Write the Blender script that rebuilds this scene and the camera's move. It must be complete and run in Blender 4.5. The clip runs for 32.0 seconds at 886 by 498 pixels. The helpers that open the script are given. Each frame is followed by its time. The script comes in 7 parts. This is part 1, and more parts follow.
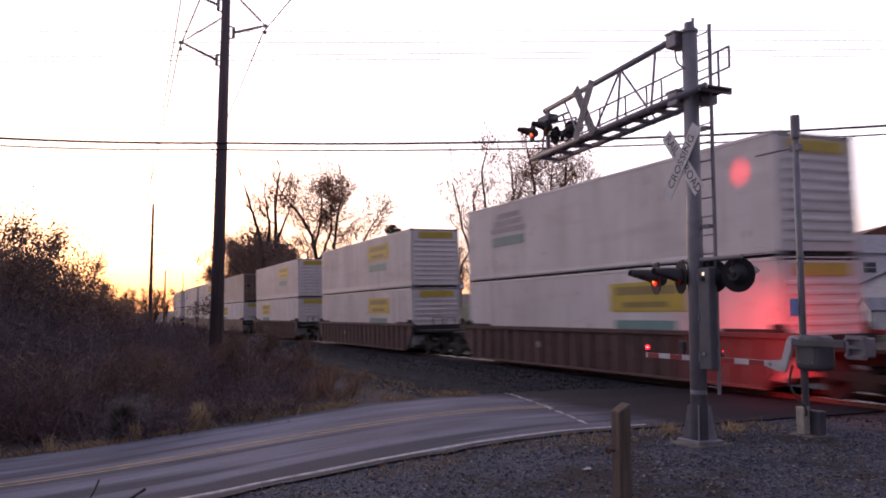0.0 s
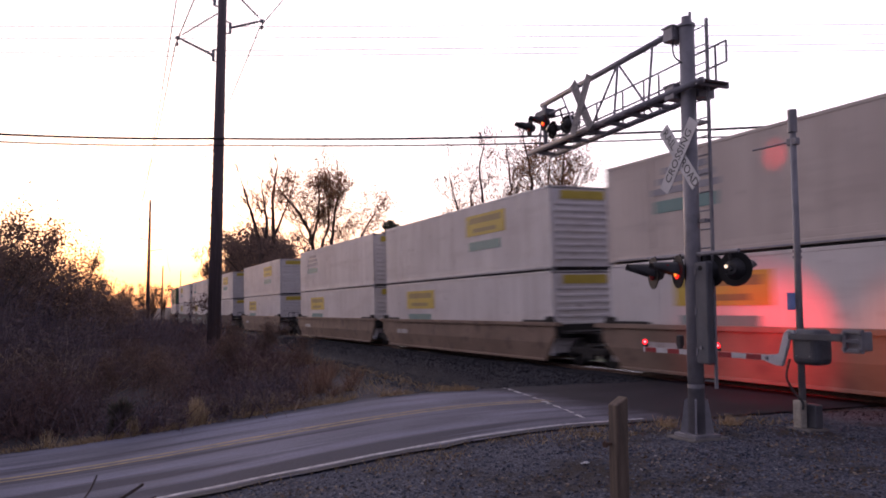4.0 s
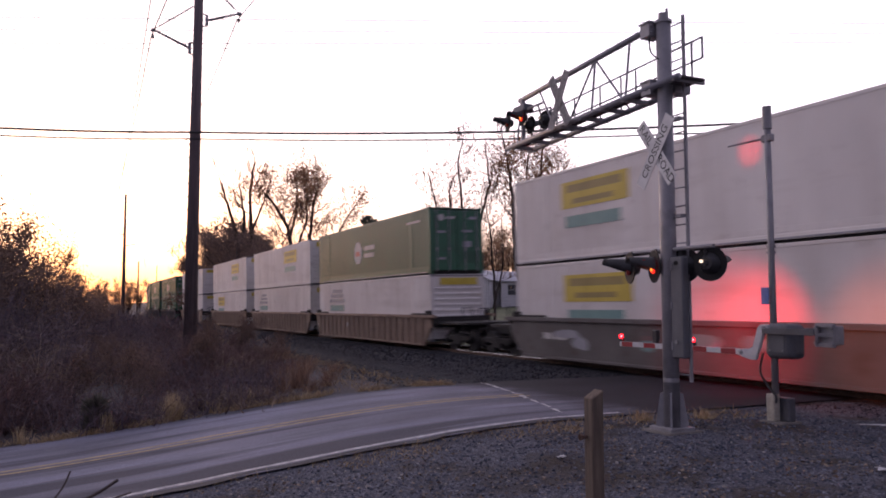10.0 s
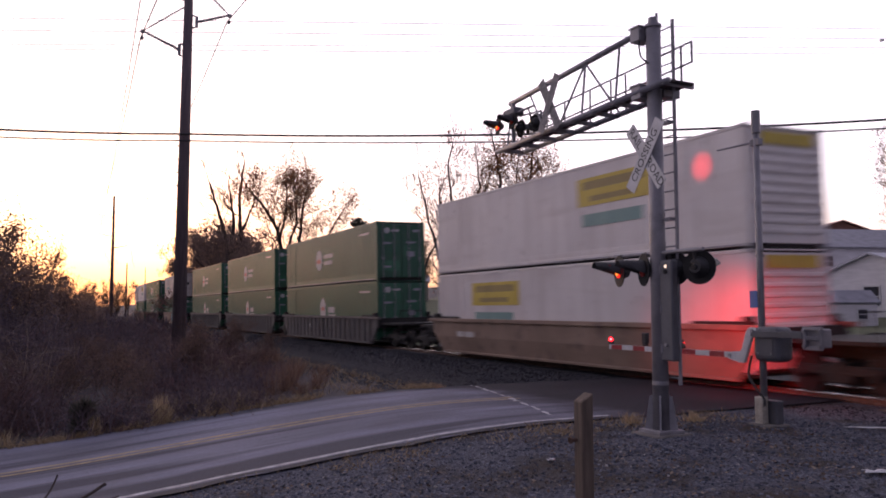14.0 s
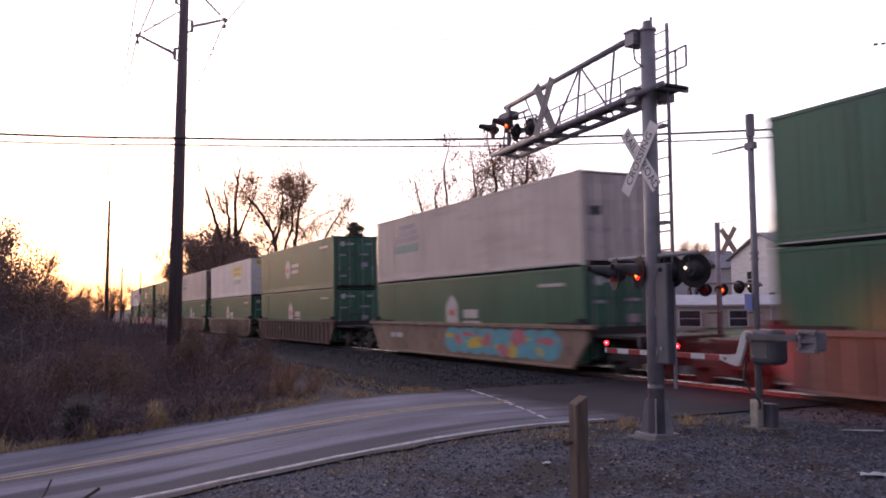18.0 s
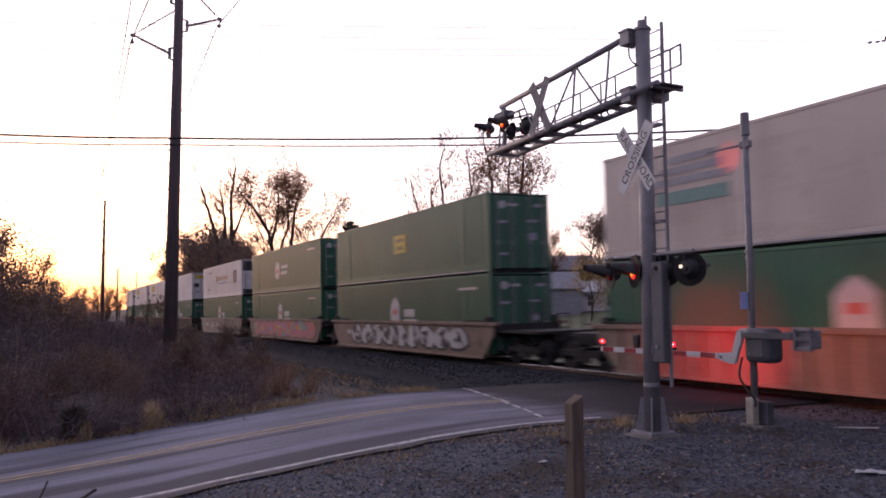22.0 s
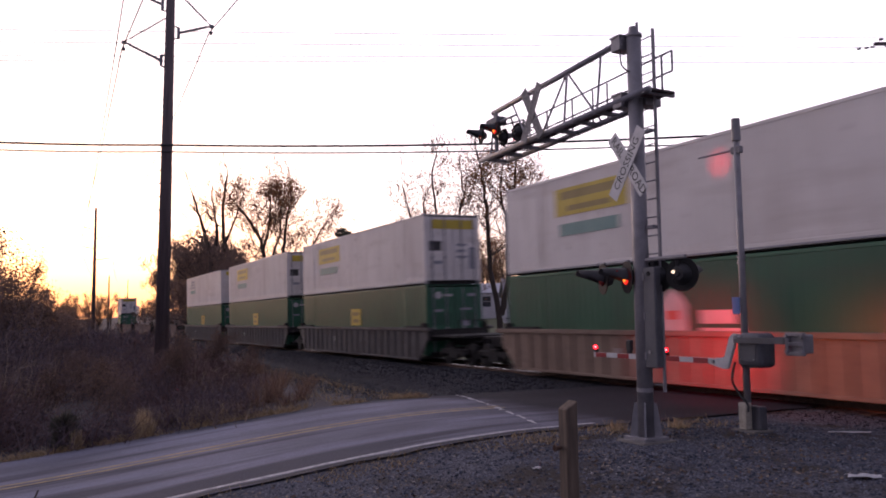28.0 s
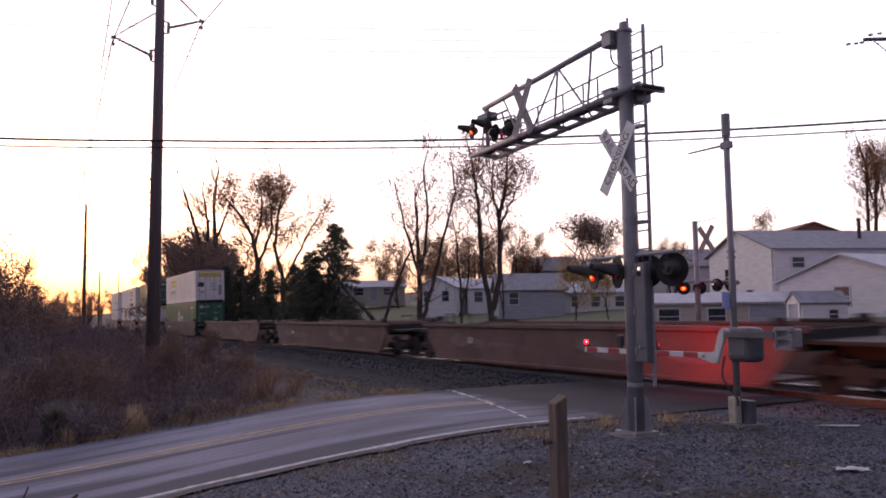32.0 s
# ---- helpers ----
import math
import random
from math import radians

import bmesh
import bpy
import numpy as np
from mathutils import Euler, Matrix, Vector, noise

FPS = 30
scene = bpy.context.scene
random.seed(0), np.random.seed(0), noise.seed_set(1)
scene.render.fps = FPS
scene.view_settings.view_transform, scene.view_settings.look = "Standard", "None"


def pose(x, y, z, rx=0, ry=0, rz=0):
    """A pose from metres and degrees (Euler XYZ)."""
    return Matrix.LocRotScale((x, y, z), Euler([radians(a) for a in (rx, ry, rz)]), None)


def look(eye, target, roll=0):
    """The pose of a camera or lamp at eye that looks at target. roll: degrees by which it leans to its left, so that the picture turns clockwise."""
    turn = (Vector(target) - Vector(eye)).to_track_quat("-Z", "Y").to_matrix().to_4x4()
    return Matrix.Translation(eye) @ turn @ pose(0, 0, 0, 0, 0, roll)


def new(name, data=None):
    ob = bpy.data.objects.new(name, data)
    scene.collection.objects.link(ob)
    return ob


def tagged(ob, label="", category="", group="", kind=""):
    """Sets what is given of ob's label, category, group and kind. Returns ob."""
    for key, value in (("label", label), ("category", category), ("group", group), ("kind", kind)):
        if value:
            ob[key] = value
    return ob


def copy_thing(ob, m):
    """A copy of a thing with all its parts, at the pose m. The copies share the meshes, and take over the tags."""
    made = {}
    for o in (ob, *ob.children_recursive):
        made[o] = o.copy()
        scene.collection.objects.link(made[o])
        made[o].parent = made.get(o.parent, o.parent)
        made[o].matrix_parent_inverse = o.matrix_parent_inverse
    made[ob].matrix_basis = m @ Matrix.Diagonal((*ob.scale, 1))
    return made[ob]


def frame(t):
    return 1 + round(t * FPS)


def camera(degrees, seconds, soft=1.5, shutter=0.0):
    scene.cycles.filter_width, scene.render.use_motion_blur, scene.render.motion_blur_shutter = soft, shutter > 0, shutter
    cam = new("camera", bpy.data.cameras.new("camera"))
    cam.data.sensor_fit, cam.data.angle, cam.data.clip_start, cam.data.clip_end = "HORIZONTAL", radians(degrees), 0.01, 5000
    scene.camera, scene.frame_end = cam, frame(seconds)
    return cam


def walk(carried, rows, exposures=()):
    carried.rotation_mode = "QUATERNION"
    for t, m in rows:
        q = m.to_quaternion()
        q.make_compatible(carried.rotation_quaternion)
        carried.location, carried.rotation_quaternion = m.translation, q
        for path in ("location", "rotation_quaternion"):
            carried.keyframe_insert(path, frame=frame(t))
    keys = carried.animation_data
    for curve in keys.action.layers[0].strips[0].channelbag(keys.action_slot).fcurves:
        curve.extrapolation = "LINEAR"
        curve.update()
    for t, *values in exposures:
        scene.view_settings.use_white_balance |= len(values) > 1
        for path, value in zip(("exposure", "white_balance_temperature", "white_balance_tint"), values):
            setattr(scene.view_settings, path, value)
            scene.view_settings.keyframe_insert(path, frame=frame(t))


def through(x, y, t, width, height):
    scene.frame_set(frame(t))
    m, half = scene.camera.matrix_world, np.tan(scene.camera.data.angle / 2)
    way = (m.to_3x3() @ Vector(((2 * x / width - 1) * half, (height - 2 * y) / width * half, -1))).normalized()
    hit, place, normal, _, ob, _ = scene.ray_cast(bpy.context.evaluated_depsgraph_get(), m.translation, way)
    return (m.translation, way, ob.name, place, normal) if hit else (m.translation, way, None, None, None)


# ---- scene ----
cam = camera(57.98, 32.0, soft=1.85, shutter=0.6)


def view_row(t, heading, tilt, lean, x, y, z):
    h, p = radians(heading), radians(tilt)
    eye = Vector((x, y, z))
    return t, look(eye, eye + Vector((math.sin(h) * math.cos(p), math.cos(h) * math.cos(p), math.sin(p))), lean)


# seconds, heading clockwise from +y, tilt up, lean, eye x, y, z
VIEW = [
    (0, 23.850, 4.770, -0.000, -0.000, -0.000, 1.780), (0.5, 23.807, 5.053, -0.008, 0.003, 0.006, 1.759),
    (1, 23.720, 4.940, -0.075, 0.002, 0.002, 1.775), (1.5, 23.663, 4.866, -0.076, 0.002, 0.002, 1.765),
    (2, 23.648, 4.790, -0.030, 0.009, 0.007, 1.761), (2.5, 23.651, 4.644, -0.002, 0.009, 0.005, 1.765),
    (3, 23.697, 4.540, -0.022, 0.015, 0.001, 1.763), (3.5, 23.843, 4.485, -0.074, 0.007, 0.002, 1.769),
    (5.5, 24.598, 4.307, -0.202, 0.007, 0.007, 1.770), (6, 24.783, 4.208, -0.149, 0.016, 0.004, 1.759),
    (6.5, 24.855, 4.216, -0.154, 0.008, 0.002, 1.762), (7, 24.872, 4.317, -0.185, 0.009, -0.004, 1.756),
    (7.5, 24.954, 4.310, -0.155, 0.015, 0.002, 1.754), (8, 25.071, 4.114, -0.140, 0.014, 0.003, 1.786),
    (8.5, 25.167, 4.119, -0.170, 0.012, -0.006, 1.765), (9, 25.298, 4.073, -0.206, 0.008, -0.004, 1.762),
    (9.5, 25.405, 4.031, -0.161, 0.018, -0.007, 1.771), (10, 25.552, 4.115, -0.142, 0.020, -0.001, 1.758),
    (10.5, 25.667, 4.167, -0.212, 0.021, -0.005, 1.760), (11, 25.762, 4.158, -0.233, 0.013, -0.000, 1.765),
    (11.5, 25.837, 4.177, -0.222, 0.010, -0.006, 1.765), (12, 25.922, 4.300, -0.231, 0.019, -0.012, 1.761),
    (12.5, 26.001, 4.426, -0.213, 0.018, -0.012, 1.765), (13, 26.049, 4.588, -0.149, 0.018, -0.005, 1.763),
    (13.5, 26.095, 4.495, -0.065, 0.022, -0.015, 1.759), (14, 26.277, 4.299, -0.076, 0.014, -0.002, 1.762),
    (14.5, 26.308, 4.138, -0.131, 0.016, -0.005, 1.756), (16.5, 26.467, 4.211, -0.183, 0.011, -0.010, 1.765),
    (17, 26.488, 4.382, -0.144, 0.016, -0.016, 1.766), (17.5, 26.527, 4.472, -0.186, 0.018, -0.007, 1.760),
    (18, 26.566, 4.601, -0.159, 0.026, -0.003, 1.751), (18.5, 26.625, 4.595, -0.245, 0.024, -0.006, 1.763),
    (19, 26.717, 4.577, -0.398, 0.019, -0.018, 1.757), (19.5, 26.774, 4.503, -0.436, 0.016, -0.015, 1.765),
    (20, 26.815, 4.572, -0.364, 0.020, -0.020, 1.760), (20.5, 26.884, 4.609, -0.353, 0.013, -0.021, 1.767),
    (21, 26.840, 4.517, -0.395, 0.024, -0.011, 1.765), (21.5, 26.841, 4.513, -0.386, 0.019, -0.012, 1.759),
    (22, 26.834, 4.518, -0.385, 0.026, -0.016, 1.760), (22.5, 26.901, 4.557, -0.295, 0.014, -0.016, 1.761),
    (23, 26.988, 4.567, -0.353, 0.018, -0.017, 1.754), (23.5, 27.034, 4.589, -0.444, 0.018, -0.012, 1.758),
    (24, 27.018, 4.688, -0.473, 0.021, -0.016, 1.766), (24.5, 27.007, 4.836, -0.414, 0.015, -0.021, 1.758),
    (25, 27.017, 4.957, -0.340, 0.015, -0.025, 1.765), (25.5, 27.188, 5.099, -0.292, 0.024, -0.016, 1.760),
    (27.5, 27.323, 5.096, -0.572, 0.024, -0.013, 1.763), (28, 27.381, 4.975, -0.636, 0.026, -0.005, 1.757),
    (28.5, 27.391, 4.884, -0.675, 0.026, -0.017, 1.760), (29, 27.475, 4.838, -0.667, 0.028, -0.009, 1.759),
    (29.5, 27.506, 4.731, -0.656, 0.029, -0.012, 1.766), (30, 27.603, 4.654, -0.726, 0.027, -0.013, 1.762),
    (30.5, 27.709, 4.600, -0.822, 0.027, -0.012, 1.763), (31, 27.767, 4.590, -0.789, 0.028, -0.018, 1.758),
    (31.5, 27.858, 4.629, -0.797, 0.029, -0.027, 1.758), (32, 27.960, 4.641, -0.778, 0.033, -0.022, 1.755),
]
walk(cam, [view_row(*r) for r in VIEW], [(t, stops, 6250, 29) for t, stops in ((0.0, -0.04), (7.0, 0.0), (10.0, 0.12), (12.0, -0.12), (14.0, -0.05), (16.5, 0.32), (18.0, 0.34), (20.0, 0.12), (24.0, 0.18), (25.0, -0.02), (29.0, -0.02), (31.0, 0.0), (32.0, 0.15))])

# ---- light: a hazy bright sky just after sunset ----
SKY_STRENGTH = 0.52
world = bpy.data.worlds.new("evening_sky")
scene.world = world
world.use_nodes = True
wn = world.node_tree
sky = wn.nodes.new("ShaderNodeTexSky")
sky.sky_type, sky.sun_disc = "NISHITA", False
sky.sun_elevation, sky.sun_rotation = radians(4.0), radians(2.0)
sky.air_density, sky.dust_density, sky.ozone_density = 1.0, 4.0, 1.0
# a thin high veil of haze, bright over the sunset and dimming smoothly to the dusk behind
toward = wn.nodes.new("ShaderNodeVectorMath")
toward.operation = "DOT_PRODUCT"
toward.inputs[1].default_value = (math.sin(radians(18)), math.cos(radians(18)), 0.12)
wn.links.new(wn.nodes.new("ShaderNodeTexCoord").outputs["Generated"], toward.inputs[0])
fade = wn.nodes.new("ShaderNodeMapRange")
fade.interpolation_type = "SMOOTHSTEP"
fade.inputs["From Min"].default_value, fade.inputs["From Max"].default_value = -0.5, 0.72
wn.links.new(toward.outputs["Value"], fade.inputs["Value"])
haze = wn.nodes.new("ShaderNodeMix")
haze.data_type = "RGBA"
wn.links.new(fade.outputs[0], haze.inputs["Factor"])
haze.inputs["A"].default_value = (0.60, 0.575, 0.76, 1)
# the sunset's own colours, from the horizon up
split = wn.nodes.new("ShaderNodeSeparateXYZ")
wn.links.new(wn.nodes["Texture Coordinate"].outputs["Generated"], split.inputs[0])
dusk = wn.nodes.new("ShaderNodeValToRGB")
dusk.color_ramp.elements[0].position, dusk.color_ramp.elements[0].color = 0.0, (2.5, 1.12, 0.50, 1)
dusk.color_ramp.elements[1].position, dusk.color_ramp.elements[1].color = 1.0, (0.85, 0.83, 0.98, 1)
for at, tone in ((0.04, (2.65, 1.68, 1.02, 1)), (0.085, (2.8, 2.3, 1.92, 1)), (0.14, (3.1, 2.9, 2.75, 1)), (0.25, (3.3, 3.15, 3.2, 1)), (0.42, (2.7, 2.6, 2.75, 1)), (0.65, (1.5, 1.46, 1.65, 1))):
    dusk.color_ramp.elements.new(at).color = tone
wn.links.new(split.outputs["Z"], dusk.inputs[0])
# the afterglow where the sun went down
ember = wn.nodes.new("ShaderNodeVectorMath")
ember.operation = "DOT_PRODUCT"
ember.inputs[1].default_value = (math.sin(radians(5)), math.cos(radians(5)), 0.0)
wn.links.new(wn.nodes["Texture Coordinate"].outputs["Generated"], ember.inputs[0])
near_sun = wn.nodes.new("ShaderNodeMapRange")
near_sun.interpolation_type = "SMOOTHSTEP"
near_sun.inputs["From Min"].default_value, near_sun.inputs["From Max"].default_value = 0.968, 1.0
wn.links.new(ember.outputs["Value"], near_sun.inputs["Value"])
warm = wn.nodes.new("ShaderNodeMix")
warm.data_type, warm.blend_type = "RGBA", "ADD"
wn.links.new(near_sun.outputs[0], warm.inputs["Factor"])
wn.links.new(dusk.outputs[0], warm.inputs["A"])
warm.inputs["B"].default_value = (1.2, 0.22, 0.05, 1)
wn.links.new(warm.outputs["Result"], haze.inputs["B"])
veil = wn.nodes.new("ShaderNodeMix")
veil.data_type = "RGBA"
veil.inputs["Factor"].default_value = 0.88
wn.links.new(sky.outputs[0], veil.inputs["A"])
wn.links.new(haze.outputs["Result"], veil.inputs["B"])
background = wn.nodes["Background"]
background.inputs["Strength"].default_value = SKY_STRENGTH
wn.links.new(veil.outputs["Result"], background.inputs["Color"])
sun = new("sun", bpy.data.lights.new("sun", "SUN"))
sun.data.energy, sun.data.angle, sun.data.color = 0.35, radians(10), (1.0, 0.72, 0.5)
sun.matrix_world = look((0, 0, 30), (-2, -60, 24))
scene.view_settings.exposure = 0.0


# ---- materials ----
def nodes_of(name):
    m = bpy.data.materials.new(name)
    m.use_nodes = True
    return m, m.node_tree, m.node_tree.nodes["Principled BSDF"]


def surface(name, a, b, scale=3.0, rough=0.7, metal=0.0, bump=0.3, fine=40.0, stretch=(1, 1, 1), c=None, spread=0.5, by_object=0.0, depth=0.01):
    """Two tones in large blotches with a finer grain over them and fine relief; c: a third tone in sparse stains."""
    m, tree, shader = nodes_of(name)
    add, link = tree.nodes.new, tree.links.new
    co = add("ShaderNodeTexCoord")
    mp = add("ShaderNodeMapping")
    mp.inputs["Scale"].default_value = stretch
    link(co.outputs["Object"], mp.inputs["Vector"])
    big, small = add("ShaderNodeTexNoise"), add("ShaderNodeTexNoise")
    for n, s in ((big, scale), (small, fine)):
        n.inputs["Scale"].default_value = s
        n.inputs["Detail"].default_value = 6
        link(mp.outputs[0], n.inputs["Vector"])
    mixed = add("ShaderNodeMath")
    mixed.operation = "MULTIPLY_ADD"
    mixed.inputs[1].default_value = 0.45
    link(small.outputs[0], mixed.inputs[0])
    link(big.outputs[0], mixed.inputs[2])
    ramp = add("ShaderNodeValToRGB")
    ramp.color_ramp.elements[0].position = 0.72 - spread / 2
    ramp.color_ramp.elements[1].position = 0.72 + spread / 2
    ramp.color_ramp.elements[0].color, ramp.color_ramp.elements[1].color = (*a, 1), (*b, 1)
    link(mixed.outputs[0], ramp.inputs[0])
    color = ramp.outputs[0]
    if c:
        spot = add("ShaderNodeTexNoise")
        spot.inputs["Scale"].default_value = scale * 2.3
        spot.inputs["Detail"].default_value = 8
        link(mp.outputs[0], spot.inputs["Vector"])
        edge = add("ShaderNodeValToRGB")
        edge.color_ramp.elements[0].position, edge.color_ramp.elements[1].position = 0.56, 0.68
        link(spot.outputs[0], edge.inputs[0])
        mix = add("ShaderNodeMix")
        mix.data_type = "RGBA"
        link(edge.outputs[0], mix.inputs["Factor"])
        link(color, mix.inputs["A"])
        mix.inputs["B"].default_value = (*c, 1)
        color = mix.outputs["Result"]
    if by_object:
        info, hue = add("ShaderNodeObjectInfo"), add("ShaderNodeHueSaturation")
        span = add("ShaderNodeMapRange")
        span.inputs["To Min"].default_value, span.inputs["To Max"].default_value = 1 - by_object, 1 + by_object
        link(info.outputs["Random"], span.inputs["Value"])
        link(span.outputs[0], hue.inputs["Value"])
        link(color, hue.inputs["Color"])
        color = hue.outputs[0]
    link(color, shader.inputs["Base Color"])
    shader.inputs["Roughness"].default_value, shader.inputs["Metallic"].default_value = rough, metal
    if bump:
        bp = add("ShaderNodeBump")
        bp.inputs["Strength"].default_value, bp.inputs["Distance"].default_value = bump, depth
        link(small.outputs[0], bp.inputs["Height"])
        link(bp.outputs[0], shader.inputs["Normal"])
    return m


def crushed(name, tones, cells, soil, patch, level):
    """Packed broken stone, each of its own tone, with patches of bare soil."""
    m, tree, shader = nodes_of(name)
    add, link = tree.nodes.new, tree.links.new
    co = add("ShaderNodeTexCoord")
    stones = add("ShaderNodeTexVoronoi")
    stones.inputs["Scale"].default_value = cells
    stones.inputs["Randomness"].default_value = 1.0
    link(co.outputs["Object"], stones.inputs["Vector"])
    ramp = add("ShaderNodeValToRGB")
    ramp.color_ramp.interpolation = "CONSTANT"
    for i, c in enumerate(tones):
        e = ramp.color_ramp.elements[i] if i < 2 else ramp.color_ramp.elements.new(i / len(tones))
        e.position, e.color = i / len(tones), (*c, 1)
    pick = add("ShaderNodeSeparateColor")
    link(stones.outputs["Color"], pick.inputs[0])
    link(pick.outputs[0], ramp.inputs[0])
    worn, grit = add("ShaderNodeTexNoise"), add("ShaderNodeTexNoise")
    worn.inputs["Scale"].default_value, worn.inputs["Detail"].default_value, worn.inputs["Roughness"].default_value = patch, 9, 0.68
    grit.inputs["Scale"].default_value, grit.inputs["Detail"].default_value = 70, 5
    for n in (worn, grit):
        link(co.outputs["Object"], n.inputs["Vector"])
    edge = add("ShaderNodeMapRange")
    edge.inputs["From Min"].default_value, edge.inputs["From Max"].default_value = level - 0.05, level + 0.07
    link(worn.outputs[0], edge.inputs["Value"])
    earth = add("ShaderNodeMix")
    earth.data_type = "RGBA"
    link(grit.outputs[0], earth.inputs["Factor"])
    earth.inputs["A"].default_value, earth.inputs["B"].default_value = (soil[0] * 0.4, soil[1] * 0.4, soil[2] * 0.45, 1), (soil[0] * 1.7, soil[1] * 1.7, soil[2] * 1.6, 1)
    mix = add("ShaderNodeMix")
    mix.data_type = "RGBA"
    link(edge.outputs[0], mix.inputs["Factor"])
    link(ramp.outputs[0], mix.inputs["A"])
    link(earth.outputs["Result"], mix.inputs["B"])
    link(mix.outputs["Result"], shader.inputs["Base Color"])
    shader.inputs["Roughness"].default_value = 0.92
    shader.inputs["Specular IOR Level"].default_value = 0.3
    bumps = add("ShaderNodeBump")
    bumps.invert = True
    bumps.inputs["Strength"].default_value, bumps.inputs["Distance"].default_value = 1.0, 0.6 / cells
    link(stones.outputs["Distance"], bumps.inputs["Height"])
    fine = add("ShaderNodeBump")
    fine.inputs["Strength"].default_value, fine.inputs["Distance"].default_value = 0.6, 0.008
    link(grit.outputs[0], fine.inputs["Height"])
    link(bumps.outputs[0], fine.inputs["Normal"])
    link(fine.outputs[0], shader.inputs["Normal"])
    return m


def tarmac(name):
    """Worn asphalt with streaks along x; darker towards the track, past a ragged edge."""
    m, tree, shader = nodes_of(name)
    add, link = tree.nodes.new, tree.links.new
    co = add("ShaderNodeTexCoord")

    def tone(scale, stretch, lo, hi, detail=6):
        mp, n, r = add("ShaderNodeMapping"), add("ShaderNodeTexNoise"), add("ShaderNodeMapRange")
        mp.inputs["Scale"].default_value = stretch
        n.inputs["Scale"].default_value, n.inputs["Detail"].default_value = scale, detail
        r.inputs["From Min"].default_value, r.inputs["From Max"].default_value = lo, hi
        link(co.outputs["Object"], mp.inputs[0])
        link(mp.outputs[0], n.inputs["Vector"])
        link(n.outputs[0], r.inputs["Value"])
        return r.outputs[0], n.outputs[0]

    def blend(f, a, b):
        mix = add("ShaderNodeMix")
        mix.data_type = "RGBA"
        link(f, mix.inputs["Factor"])
        for key, v in (("A", a), ("B", b)):
            if isinstance(v, tuple):
                mix.inputs[key].default_value = (*v, 1)
            else:
                link(v, mix.inputs[key])
        return mix.outputs["Result"]

    streak, _ = tone(1.0, (0.05, 1.35, 1), 0.45, 0.56, 4)
    blotch, _ = tone(0.7, (0.5, 1, 1), 0.2, 0.6, 9)
    grain, raw = tone(55, (1, 1, 1), 0.3, 0.72, 3)
    wheel = blend(streak, (0.062, 0.063, 0.083), (0.205, 0.207, 0.265))
    worn = blend(blotch, (0.082, 0.081, 0.10), wheel)
    grit = blend(grain, (0.6, 0.6, 0.6), (1.25, 1.25, 1.25))
    old = add("ShaderNodeMix")
    old.data_type, old.blend_type = "RGBA", "MULTIPLY"
    old.inputs["Factor"].default_value = 1.0
    link(worn, old.inputs["A"])
    link(grit, old.inputs["B"])
    split = add("ShaderNodeSeparateXYZ")
    link(co.outputs["Object"], split.inputs[0])
    ragged, wander = tone(1.3, (1, 1, 1), 0, 1)
    shift = add("ShaderNodeMath")
    shift.operation = "MULTIPLY_ADD"
    shift.inputs[1].default_value = 1.6
    link(wander, shift.inputs[0])
    link(split.outputs["X"], shift.inputs[2])
    edge = add("ShaderNodeMapRange")
    edge.inputs["From Min"].default_value, edge.inputs["From Max"].default_value = 9.3, 10.6
    link(shift.outputs[0], edge.inputs["Value"])
    link(blend(edge.outputs[0], old.outputs["Result"], blend(blotch, (0.013, 0.012, 0.017), (0.025, 0.023, 0.032))), shader.inputs["Base Color"])
    shader.inputs["Roughness"].default_value = 0.82
    shader.inputs["Specular IOR Level"].default_value = 0.2
    bp = add("ShaderNodeBump")
    bp.inputs["Strength"].default_value, bp.inputs["Distance"].default_value = 0.5, 0.008
    link(raw, bp.inputs["Height"])
    link(bp.outputs[0], shader.inputs["Normal"])
    return m


